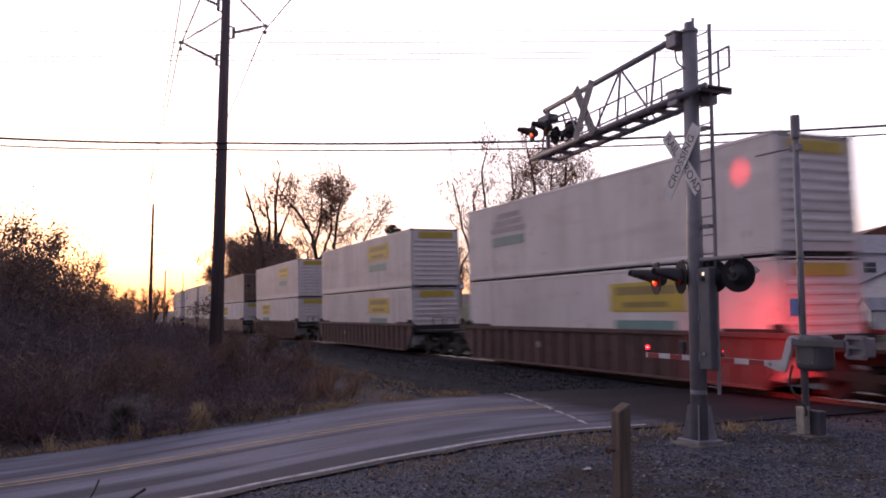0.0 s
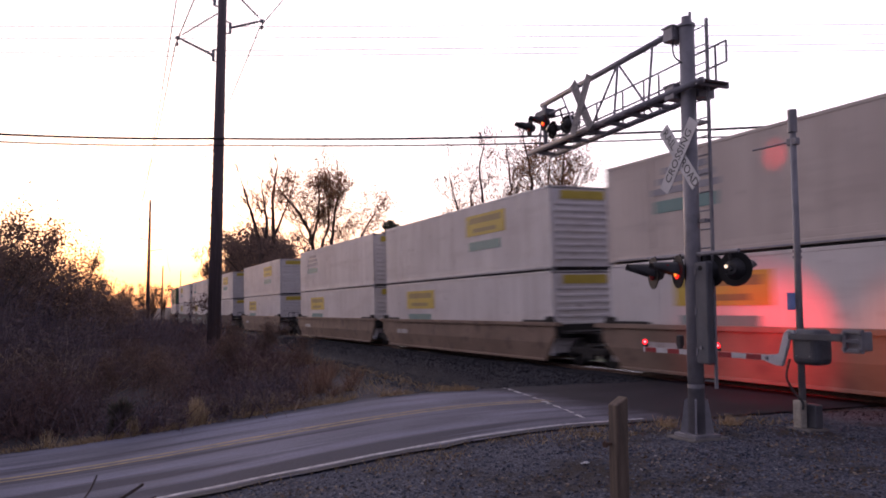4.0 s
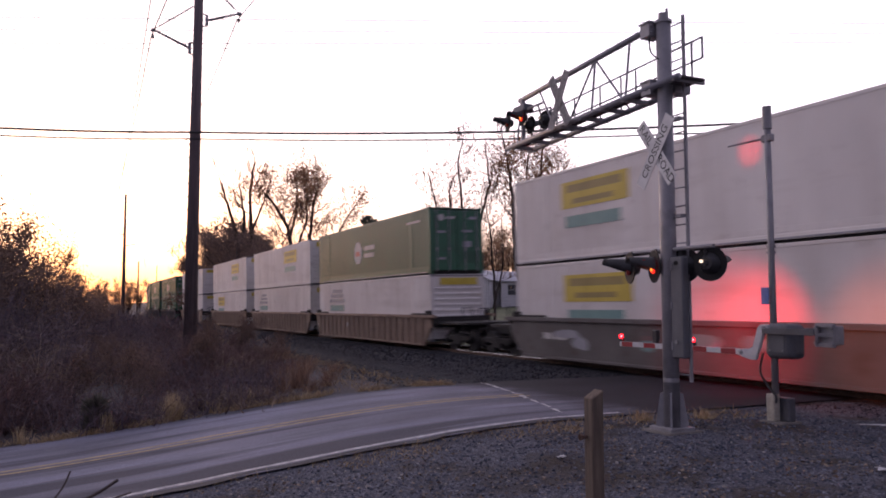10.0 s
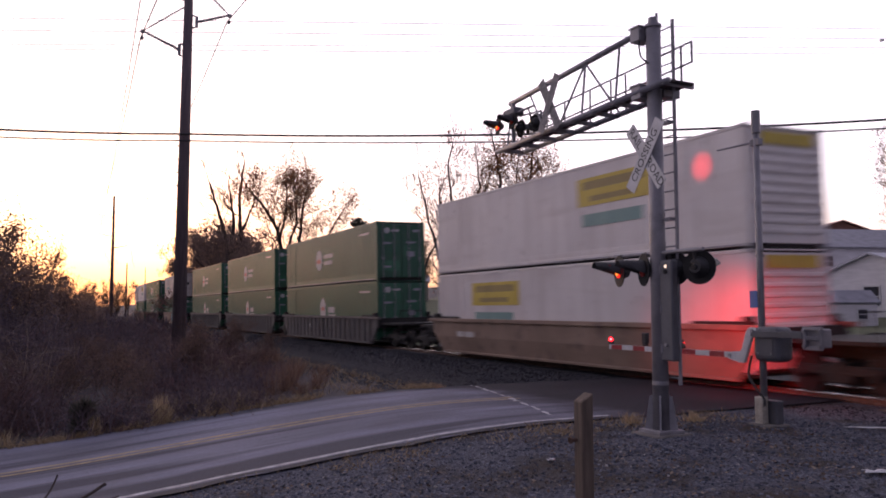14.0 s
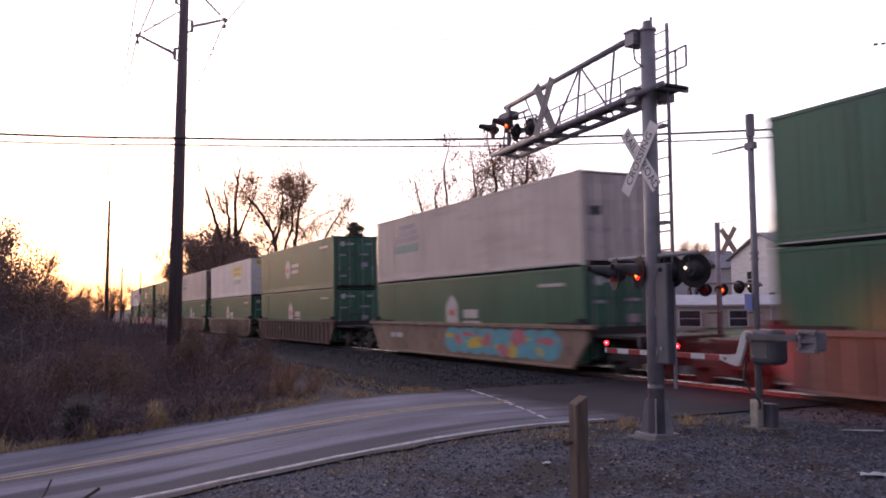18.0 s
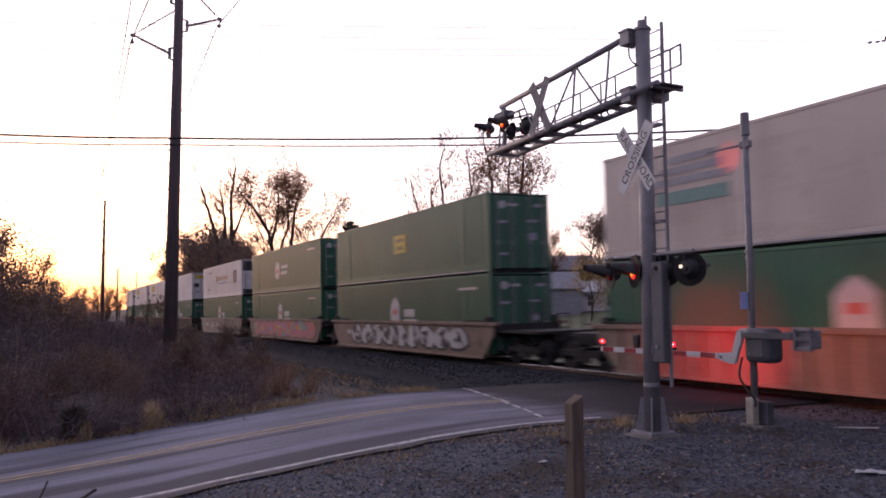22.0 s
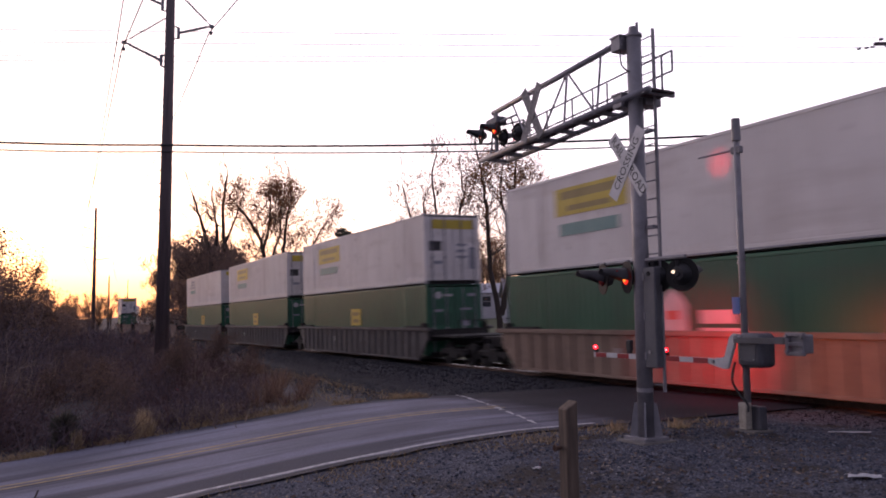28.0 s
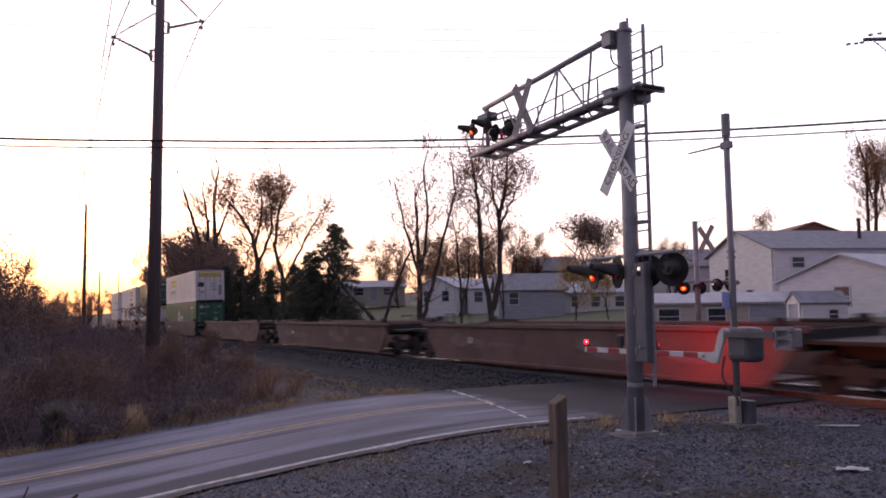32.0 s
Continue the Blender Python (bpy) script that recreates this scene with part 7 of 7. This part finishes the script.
    fir = build_conifer(2, 9.6, 2.7, "dark evergreen tree behind the railway", 0.62, 130)
    stand(fir, 22.5, 61.0, 0)
    for x, y, a, k in ((58.8, 75.0, 40, 1.02), (61.6, 75.6, 150, 0.98), (60.2, 77.5, 260, 1.08), (60.4, 73.4, 100, 0.9)):
        put(dusky, x, y, a, k)
    for x, y, a, s in ((20.7, 61.8, 90, 0.8), (20.9, 66.5, 30, 0.72), (19.9, 70.5, 200, 0.7), (19.5, 74.5, 60, 0.72), (21.8, 64.0, 10, 0.66), (19.3, 79.0, 140, 0.78), (19.1, 84.0, 20, 0.8)):
        put(fir, x, y, a, s)
    for x, y, a, s in ((19.4, 104.0, 80, 1.4), (20.4, 112.0, 160, 1.5), (22.2, 100.0, 230, 1.3), (19.2, 90.0, 300, 1.0), (20.6, 93.0, 120, 1.2), (19.8, 108.0, 20, 1.3), (19.4, 118.0, 60, 1.3), (19.6, 86.0, 240, 0.95)):
        put(dusky, x, y, a, s)
    for x, y, a, s in ((44.0, 101.0, 20, 0.95), (51.0, 88.0, 200, 0.95), (47.2, 84.0, 90, 0.8), (44.4, 84.5, 140, 0.78), (54.5, 92.0, 10, 0.9), (52.5, 80.0, 30, 0.95), (55.5, 80.5, 120, 0.85), (49.0, 80.0, 210, 0.9), (42.5, 92.0, 70, 0.85), (45.5, 89.0, 170, 0.85), (47.5, 88.0, 20, 0.9), (54.4, 56.5, 40, 0.62), (56.5, 58.0, 140, 0.6), (49.5, 96.0, 50, 0.95), (24.5, 88.0, 60, 0.8), (28.0, 92.0, 10, 0.8)):
        put(thick, x, y, a, s)
    for k in range(12):
        put((thick, dusky, dusky)[k % 3], 23.0 + random.uniform(-0.5, 8) + max(0, k - 4) * 0.9, 118 + 8 * k + random.uniform(-2, 2), random.uniform(0, 360), random.uniform(1.1, 1.5))
    # beside the left of the road
    for x, y, s in ((-4.6, 31.0, 1.05), (-2.7, 34.0, 0.95), (-1.5, 37.0, 0.95), (-5.8, 38.0, 1.2), (-2.8, 44.0, 1.15), (-7.5, 44.0, 1.4), (-0.4, 40.0, 0.9), (0.4, 44.0, 0.78), (0.9, 49.0, 0.6)):
        put(shrub, x, y, random.uniform(0, 360), s)
    bush = build_tree(44, 4.6, 1.15, 0.07, 16.0, 0.12, "umber_leaf", 5, label="dense leafless thicket bush with dull brown leaves", leaf=0.06)
    stand(bush, -2.2, 35.0, 0)
    for x, y, s in ((-4.4, 33.0, 1.0), (-0.7, 38.5, 0.95), (-3.4, 39.0, 1.1), (-6.2, 35.0, 1.2), (0.6, 45.5, 0.8), (-1.6, 45.0, 1.1), (-4.8, 47.0, 1.3), (-8.0, 40.0, 1.4), (1.6, 55.0, 0.62), (-0.6, 54.0, 0.9), (2.4, 64.0, 0.6), (3.4, 74.0, 0.6), (0.8, 70.0, 0.7), (-3.0, 66.0, 0.9), (4.4, 84.0, 0.55), (2.0, 90.0, 0.7), (5.4, 98.0, 0.6)):
        put(bush, x, y, random.uniform(0, 360), s)
    bramble = build_tree(47, 4.6, 1.3, 0.05, 9.0, 0.10, "withered_leaf", 5, label="rounded russet bramble bush in the roadside brush", leaf=0.07)
    stand(bramble, 0.4, 21.5, 0)
    bramble.scale = (0.3, 0.3, 0.3)
    for k in range(34):
        y = 18.7 + 17 * random.random() ** 1.2
        x = random.uniform(-7.5, 4.6 + min(1.8, (y - 18.5) * 0.2))
        put((bush, bramble, bramble)[k % 3], x, y, random.uniform(0, 360), random.uniform(0.16, 0.34))
    for x, y, s in ((5.6, 27.5, 0.34), (4.4, 26.5, 0.36), (6.3, 25.5, 0.26), (3.6, 24.0, 0.3)):
        put(bramble, x, y, random.uniform(0, 360), s)
    shrub_green = build_conifer(8, 0.8, 0.16, "dark olive juniper shrub beside the road", 0.5, 60, "juniper")
    stand(shrub_green, 0.74, 17.95, 0)
    shrub_green.scale = (0.6, 0.6, 0.78)
    for x, y, s in ((-2.2, 52.0, 0.8), (-5.5, 58.0, 0.95), (-8, 54, 1.1), (-0.2, 60, 0.7)):
        put(thick, x, y, random.uniform(0, 360), s)
    for k in range(26):
        put(thick, -42 + 5.2 * k * 0.62 + random.uniform(-3, 3), 185 + random.uniform(-20, 60), random.uniform(0, 360), random.uniform(0.7, 1.0))
    for k in range(22):
        put(thick, random.uniform(-3, 9), 110 + 6 * k, random.uniform(0, 360), random.uniform(0.4, 0.6))
    # past the houses
    put(forked, 70.8, 47.2, 10, 1.15)
    put(multi, 73.0, 46.0, 70, 1.15)
    put(forked, 75.5, 46.0, 170, 1.1)
    put(thick, 74.0, 62.0, 70, 0.9)


brush_field()
grass_patch()
for x, y, h, s, n in ((2.2, 17.7, 0.58, 0.13, 300), (2.3, 17.74, 0.4, 0.25, 120), (0.95, 17.65, 0.40, 0.13, 150), (8.85, 10.75, 0.2, 0.35, 110), (9.9, 10.45, 0.19, 0.45, 130), (3.9, 18.3, 0.35, 0.4, 90), (9.0, 10.2, 0.14, 0.5, 60), (-1.6, 17.75, 0.3, 0.35, 90), (-0.6, 17.9, 0.36, 0.3, 70), (3.1, 17.85, 0.28, 0.4, 70)):
    tuft(x, y, h, s, n, "tuft of pale dry straw grass standing in gravel", "pale_straw")
for x, y, h, s, n in ((5.3, 19.4, 0.75, 0.25, 130), (4.9, 19.0, 0.55, 0.3, 90), (5.7, 20.2, 0.7, 0.25, 110), (5.0, 20.0, 0.6, 0.3, 90), (6.0, 19.2, 0.4, 0.4, 90), (6.5, 20.3, 0.45, 0.4, 90), (5.5, 18.7, 0.35, 0.45, 90), (6.1, 25.5, 0.8, 0.3, 110), (6.6, 27.0, 0.9, 0.3, 110), (6.9, 24.0, 0.5, 0.4, 90), (7.3, 22.6, 0.4, 0.5, 80), (6.4, 22.4, 0.55, 0.35, 90), (7.4, 28.5, 0.6, 0.4, 90), (4.3, 18.4, 0.4, 0.4, 80)):
    tuft(x, y, h, s, n, "tuft of russet dead weeds at the edge of the brush", "russet_grass")
plant_trees()


# ---- houses beyond the track ----
for key, a, b, s in (("siding_white", (0.50, 0.485, 0.49), (0.66, 0.64, 0.645), 1.0), ("siding_grey", (0.24, 0.25, 0.29), (0.34, 0.35, 0.39), 1.0), ("siding_tan", (0.36, 0.32, 0.28), (0.48, 0.43, 0.38), 1.0), ("roof_grey", (0.16, 0.16, 0.18), (0.26, 0.26, 0.29), 2.0), ("roof_pale", (0.34, 0.34, 0.37), (0.48, 0.48, 0.51), 1.5), ("roof_red", (0.16, 0.07, 0.05), (0.24, 0.11, 0.08), 2.0)):
    M[key] = surface(key, a, b, s, 0.75, 0, 0.2, 25, stretch=(1, 1, 6) if "siding" in key else (1, 1, 1))
M["pane"] = surface("pane", (0.02, 0.022, 0.03), (0.05, 0.055, 0.07), 2, 0.08, 0, 0)
M["lawn"] = surface("lawn", (0.07, 0.085, 0.04), (0.12, 0.13, 0.065), 0.7, 0.95, 0, 0.6, 20)


def house(x, y, heading, long, wide, eave, ridge, walls, roof, label, openings=(), chimney=None, level=1.0, name="house", over=0.35):
    """A gabled house, long on its own x. openings: (side, along, sill, width, height), side 'f' or 'b' for the long walls, 'l' or 'r' for the gables."""
    h = thing(name, label, "house", pose(x, y, level, 0, 0, heading))
    a, b = long / 2, wide / 2
    for sy in (-1, 1):
        bm = fresh()
        box(bm, (-a, sy * b - 0.09, -0.6), (a, sy * b + 0.09, eave))
        part("wall", bm, walls, h)
    for sx in (-1, 1):
        bm = fresh()
        vs = []
        for dx in (-0.09, 0.09):
            vs.append([bm.verts.new((sx * a + dx, u, w)) for u, w in ((-b + 0.09, -0.6), (b - 0.09, -0.6), (b - 0.09, eave), (0, ridge - 0.02), (-b + 0.09, eave))])
        bm.faces.new(vs[0])
        bm.faces.new(vs[1][::-1])
        for i in range(5):
            j = (i + 1) % 5
            bm.faces.new((vs[0][j], vs[0][i], vs[1][i], vs[1][j]))
        bmesh.ops.recalc_face_normals(bm, faces=bm.faces)
        part("gable_wall", bm, walls, h)
    slope = math.atan2(ridge - eave, b)
    for sy in (-1, 1):
        bm = fresh()
        run = math.hypot(ridge - eave, b) + over
        box(bm, (-a - over, -run, 0), (a + over, 0, 0.12))
        bmesh.ops.transform(bm, matrix=pose(0, 0, ridge, 0, 0, 0 if sy < 0 else 180) @ Matrix.Rotation(slope, 4, "X"), verts=bm.verts)
        part("roof", bm, roof, h)
    for side, along, sill, w, hh in openings:
        base = {"f": pose(along, -b - 0.10, 0), "b": pose(along, b + 0.10, 0, 0, 0, 180), "l": pose(-a - 0.10, along, 0, 0, 0, -90), "r": pose(a + 0.10, along, 0, 0, 0, 90)}[side]
        door = sill < 0.2
        bm = fresh()
        for lo, hi in (((-w / 2 - 0.08, -0.04, sill - 0.08), (-w / 2, 0.02, sill + hh + 0.08)), ((w / 2, -0.04, sill - 0.08), (w / 2 + 0.08, 0.02, sill + hh + 0.08)), ((-w / 2, -0.04, sill + hh), (w / 2, 0.02, sill + hh + 0.08)), ((-w / 2, -0.05, sill - 0.08), (w / 2, 0.02, sill)), ((-w / 2, -0.03, sill + hh / 2 - 0.02), (w / 2, 0.01, sill + hh / 2 + 0.02))):
            box(bm, lo, hi)
        bmesh.ops.transform(bm, matrix=base, verts=bm.verts)
        win = part("door" if door else "window", bm, "sign_white", h)
        bm = fresh()
        box(bm, (-w / 2, -0.01, sill), (w / 2, 0.005, sill + hh))
        bmesh.ops.transform(bm, matrix=base, verts=bm.verts)
        part("door_panel" if door else "pane", bm, "siding_grey" if door else "pane", win)
    if chimney:
        bm = fresh()
        rod(bm, (*chimney, eave), (*chimney, ridge + 0.75), 0.13, 0.13, 12)
        rod(bm, (*chimney, ridge + 0.70), (*chimney, ridge + 0.80), 0.17, 0.17, 12)
        part("vent_pipe", bm, "black", h, "dark metal vent pipe")
    return h


house(56.1, 40.5, -20, 16, 9.6, 4.95, 6.6, "siding_white", "roof_grey", "white two-storey house with grey shingle roof", (("f", -6.2, 3.6, 0.9, 0.7), ("f", -2.0, 3.2, 1.0, 1.2), ("f", 3.0, 3.2, 1.0, 1.2), ("l", 1.6, 2.6, 0.9, 1.2), ("l", -1.6, 0.9, 0.9, 1.2), ("f", 0.0, 0.0, 0.9, 2.0)), (0.4, -2.4), 1.1)
house(49.2, 29.6, -4, 14, 9.2, 2.5, 3.95, "siding_white", "roof_pale", "single-storey house with pale low-pitched roof", (("f", -5.0, 1.0, 1.4, 1.1), ("f", 0.5, 1.0, 1.4, 1.1), ("l", 0.0, 1.0, 1.0, 1.1), ("f", 4.0, 0.0, 0.9, 2.0)), None, 0.9)
house(36.8, 27.8, -28, 2.3, 1.75, 1.6, 2.15, "siding_white", "roof_grey", "small white garden shed with grey roof", (("l", 0.0, 0.05, 0.8, 1.5), ("f", 0.4, 0.8, 0.45, 0.45)), None, 0.45, name="shed", over=0.15)
house(38.6, 36.4, -34, 9.0, 4.2, 1.75, 2.3, "siding_tan", "roof_pale", "low outbuilding with a pale flat roof", (("f", -3.2, 0.5, 1.2, 0.9), ("f", -0.4, 0.5, 1.0, 0.9), ("f", 2.6, 0.0, 2.2, 1.6)), None, 0.45, name="outbuilding")
house(41.0, 98.5, -24, 9.5, 4.2, 1.9, 2.7, "siding_tan", "roof_pale", "tan mobile home with pale roof", (("f", -3.4, 0.8, 0.9, 0.9), ("f", -1.2, 0.8, 1.3, 0.9), ("f", 2.5, 0.8, 0.9, 0.9), ("f", 0.8, 0.1, 0.9, 1.8)), None, 3.5, name="mobile_home")
house(34.4, 96.0, -24, 5.5, 4.2, 1.9, 2.6, "siding_grey", "roof_pale", "grey mobile home with pale roof", (("f", -1.5, 0.8, 1.0, 0.9), ("f", 1.2, 0.8, 1.0, 0.9)), None, 3.3, name="mobile_home")
house(39.3, 72.6, 38, 6.5, 4.0, 2.4, 3.4, "siding_white", "roof_pale", "white mobile home with pale roof behind the trees", (("l", -1.0, 1.0, 0.7, 1.0), ("l", 1.0, 1.0, 0.7, 1.0), ("f", 0.0, 1.0, 1.0, 1.0)), None, 2.0, name="mobile_home")
house(42.6, 70.0, -28, 4.6, 4.0, 2.4, 3.3, "siding_white", "roof_pale", "small white house with a pale roof", (("f", -1.3, 1.0, 0.8, 1.0), ("f", 1.0, 1.0, 0.8, 1.0)), None, 1.9)
house(40.6, 60.2, -26, 5.6, 5.0, 2.3, 3.7, "siding_grey", "roof_grey", "grey-blue house with grey shingle roof", (("f", -1.6, 1.0, 0.8, 1.0), ("l", 0.0, 1.0, 0.8, 1.0)), None, 1.5)
house(44.6, 61.4, 45, 5.0, 3.2, 1.9, 2.8, "siding_white", "roof_grey", "small white outbuilding with a gable", (("l", 0.0, 0.6, 0.7, 0.9),), None, 1.4, name="outbuilding")
house(48.0, 60.0, -28, 7.0, 5.0, 2.2, 3.2, "siding_white", "roof_pale", "low white house with pale roof", (("f", -2.4, 0.9, 0.8, 0.9), ("f", -0.4, 0.9, 0.8, 0.9), ("f", 1.8, 0.9, 0.8, 0.9)), None, 1.35)
house(58.6, 83.2, -26, 7.0, 6.0, 3.1, 4.9, "siding_grey", "roof_grey", "grey house with blue-grey roof on the rise", (("f", -2.0, 1.6, 0.9, 1.0), ("f", 2.0, 1.6, 0.9, 1.0)), None, 3.8)
house(68.0, 88.5, -26, 5.0, 5.0, 3.2, 4.0, "siding_white", "roof_pale", "white house with a pale roof on the rise", (("f", -1.0, 1.6, 0.9, 1.0),), None, 5.0)
house(61.5, 63.5, -26, 7, 6.0, 4.6, 6.4, "siding_white", "roof_grey", "white house with steep grey roof behind the others", (("f", -1.4, 3.0, 0.9, 1.0), ("l", 0.0, 3.0, 0.9, 1.0)), None, 1.75)
house(65.4, 51.8, 62, 9, 8.0, 6.6, 8.1, "roof_red", "roof_red", "tall house with a dark red roof", (("l", 0.0, 3.0, 1.0, 1.2),), None, 1.4)


def lawn():
    verts, faces = [], []
    xs, ys = [20.5 + 1.5 * i for i in range(34)], [24 + 2.4 * j for j in range(34)]
    for yy in ys:
        for xx in xs:
            verts.append((xx, yy, ground_height(xx, yy) + 0.03))
    n = len(xs)
    for j in range(len(ys) - 1):
        for i in range(n - 1):
            faces.append((j * n + i, j * n + i + 1, (j + 1) * n + i + 1, (j + 1) * n + i))
    tagged(new("lawn", pydata("lawn", verts, faces, "lawn")), "patchy autumn lawn between the houses", "lawn", kind="structure")


lawn()


# ---- the near ground: post, litter, stones ----
def build_post():
    p = thing("wooden_post", "weathered square wooden post with a rusty bolt", "post", (3.78, 5.16, ground_height(3.78, 5.16) - 0.1))
    bm = fresh()
    box(bm, (-0.055, -0.055, 0), (0.055, 0.055, 1.58), bevel=0.008)
    for v in bm.verts:
        if v.co.z > 1.4:
            v.co.z += 0.03 * v.co.x / 0.055 + 0.012 * noise.noise(v.co * 20)
    part("timber", bm, "post_wood", p)
    bm = fresh()
    rod(bm, (-0.055, 0.02, 1.25), (-0.12, 0.02, 1.25), 0.014, seg=8)
    rod(bm, (-0.10, 0.02, 1.25), (-0.12, 0.02, 1.25), 0.026, seg=6)
    part("bolt", bm, "rust", p)


def scattered_stones():
    rng = np.random.default_rng(3)
    corners = np.array([(-1, -1, -0.6), (1, -0.8, -0.6), (0.9, 1, -0.6), (-0.8, 0.9, -0.6), (-0.6, -0.7, 0.6), (0.7, -0.5, 0.5), (0.5, 0.6, 0.7), (-0.6, 0.5, 0.5)])
    quads = np.array([(0, 3, 2, 1), (4, 5, 6, 7), (0, 1, 5, 4), (1, 2, 6, 5), (2, 3, 7, 6), (3, 0, 4, 7)])

    def field(name, label, material, boxes):
        vs, fs, n = [], [], 0
        for x0, x1, y0, y1, count, s0, s1 in boxes:
            for _ in range(count):
                x, y = rng.uniform(x0, x1), rng.uniform(y0, y1)
                s = s0 + (s1 - s0) * rng.random() ** 2.5
                t = rng.uniform(0, 6.28)
                c = corners * rng.uniform(0.7, 1.3, (8, 3)) * s
                rot = np.array([[math.cos(t), -math.sin(t), 0], [math.sin(t), math.cos(t), 0], [0, 0, 1]])
                vs.append(c @ rot.T + np.array([x, y, ground_height(x, y) + 0.05 * s]))
                fs.append(quads + n)
                n += 8
        tagged(new(name, grown(name, np.concatenate(vs), np.concatenate(fs), material)), label, "stones", kind="stuff")

    field("gravel_stones", "loose dark grey gravel on the ground", "stone", ((1.5, 12, 5.0, 11.1, 14000, 0.006, 0.026), (6, 13.5, 3.5, 10, 5000, 0.006, 0.026)))
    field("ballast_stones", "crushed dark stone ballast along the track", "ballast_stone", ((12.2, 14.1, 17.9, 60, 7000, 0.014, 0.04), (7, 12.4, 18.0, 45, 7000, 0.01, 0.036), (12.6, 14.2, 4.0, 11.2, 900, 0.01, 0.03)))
    field("pale_chips", "pale stone chips and crumbs of old paving", "pale_stone", ((1.5, 9, 6.0, 11.2, 420, 0.008, 0.028),))


def leaf_litter():
    rng = np.random.default_rng(9)
    n = 5200
    x, y = rng.uniform(1.5, 10.5, n), rng.uniform(6.0, 11.3, n)
    clump = np.array([noise.noise(Vector((a * 0.8, b * 0.8, 1))) + 0.25 * noise.noise(Vector((a * 3, b * 3, 5))) for a, b in zip(x, y)])
    keep = clump > -0.02
    x, y = x[keep], y[keep]
    at = np.stack([x, y, [ground_height(a, b) + 0.015 for a, b in zip(x, y)]], 1)
    ob = new("leaf_litter", grown("leaf_litter", *flakes(rng, at, rng.uniform(0.012, 0.036, len(x)), 0.8), "litter_leaf"))
    tagged(ob, "dead brown leaves lying on gravel", "leaves", kind="stuff")


def crumpled(name, label, x, y, sx, sy, sz, turn):
    bm = fresh()
    bmesh.ops.create_grid(bm, x_segments=7, y_segments=5, size=0.5)
    for v in bm.verts:
        v.co.z = 0.5 + 0.5 * noise.noise(v.co * 4 + Vector((x, y, 0)))
        v.co.x += 0.12 * noise.noise(v.co * 5 + Vector((3, y, 0)))
        v.co.y += 0.12 * noise.noise(v.co * 5 + Vector((x, 9, 0)))
    g = bmesh.ops.solidify(bm, geom=bm.faces[:], thickness=0.08)
    bmesh.ops.transform(bm, matrix=Matrix.Diagonal((sx, sy, sz, 1)), verts=bm.verts)
    ob = new(name, finish(name, bm, "sign_white"))
    ob.matrix_basis = pose(x, y, ground_height(x, y) + 0.005, 0, 0, turn)
    tagged(ob, label, "litter")


def near_branch():
    """Bare twigs that reach into the picture beside the road."""
    b = thing("fallen_branch", "dark bare branch lying beside the road", "branch", (0.3, 11.15, ground_height(0.3, 11.15)))
    cable(b, [(-0.9, -0.5, 0.0), (-0.4, -0.2, 0.12), (0.1, -0.05, 0.2), (0.45, 0.0, 0.38)], 0.02, "limb", "bark")
    cable(b, [(0.1, -0.05, 0.2), (0.3, -0.1, 0.16), (0.6, -0.15, 0.24)], 0.012, "twig", "bark")
    cable(b, [(-0.4, -0.2, 0.12), (-0.2, 0.1, 0.3), (-0.1, 0.2, 0.5)], 0.012, "twig", "bark")


build_post()
scattered_stones()
leaf_litter()
near_branch()
crumpled("paper_scrap", "crumpled white paper scrap on gravel", 5.93, 8.82, 0.13, 0.09, 0.05, 30)
crumpled("plastic_bag", "torn white plastic bag on gravel", 8.5, 6.03, 0.36, 0.15, 0.07, -40)
crumpled("concrete_slab", "flat pale slab half buried in gravel", 11.95, 8.72, 0.62, 0.10, 0.03, -35)

flashing()
motions()
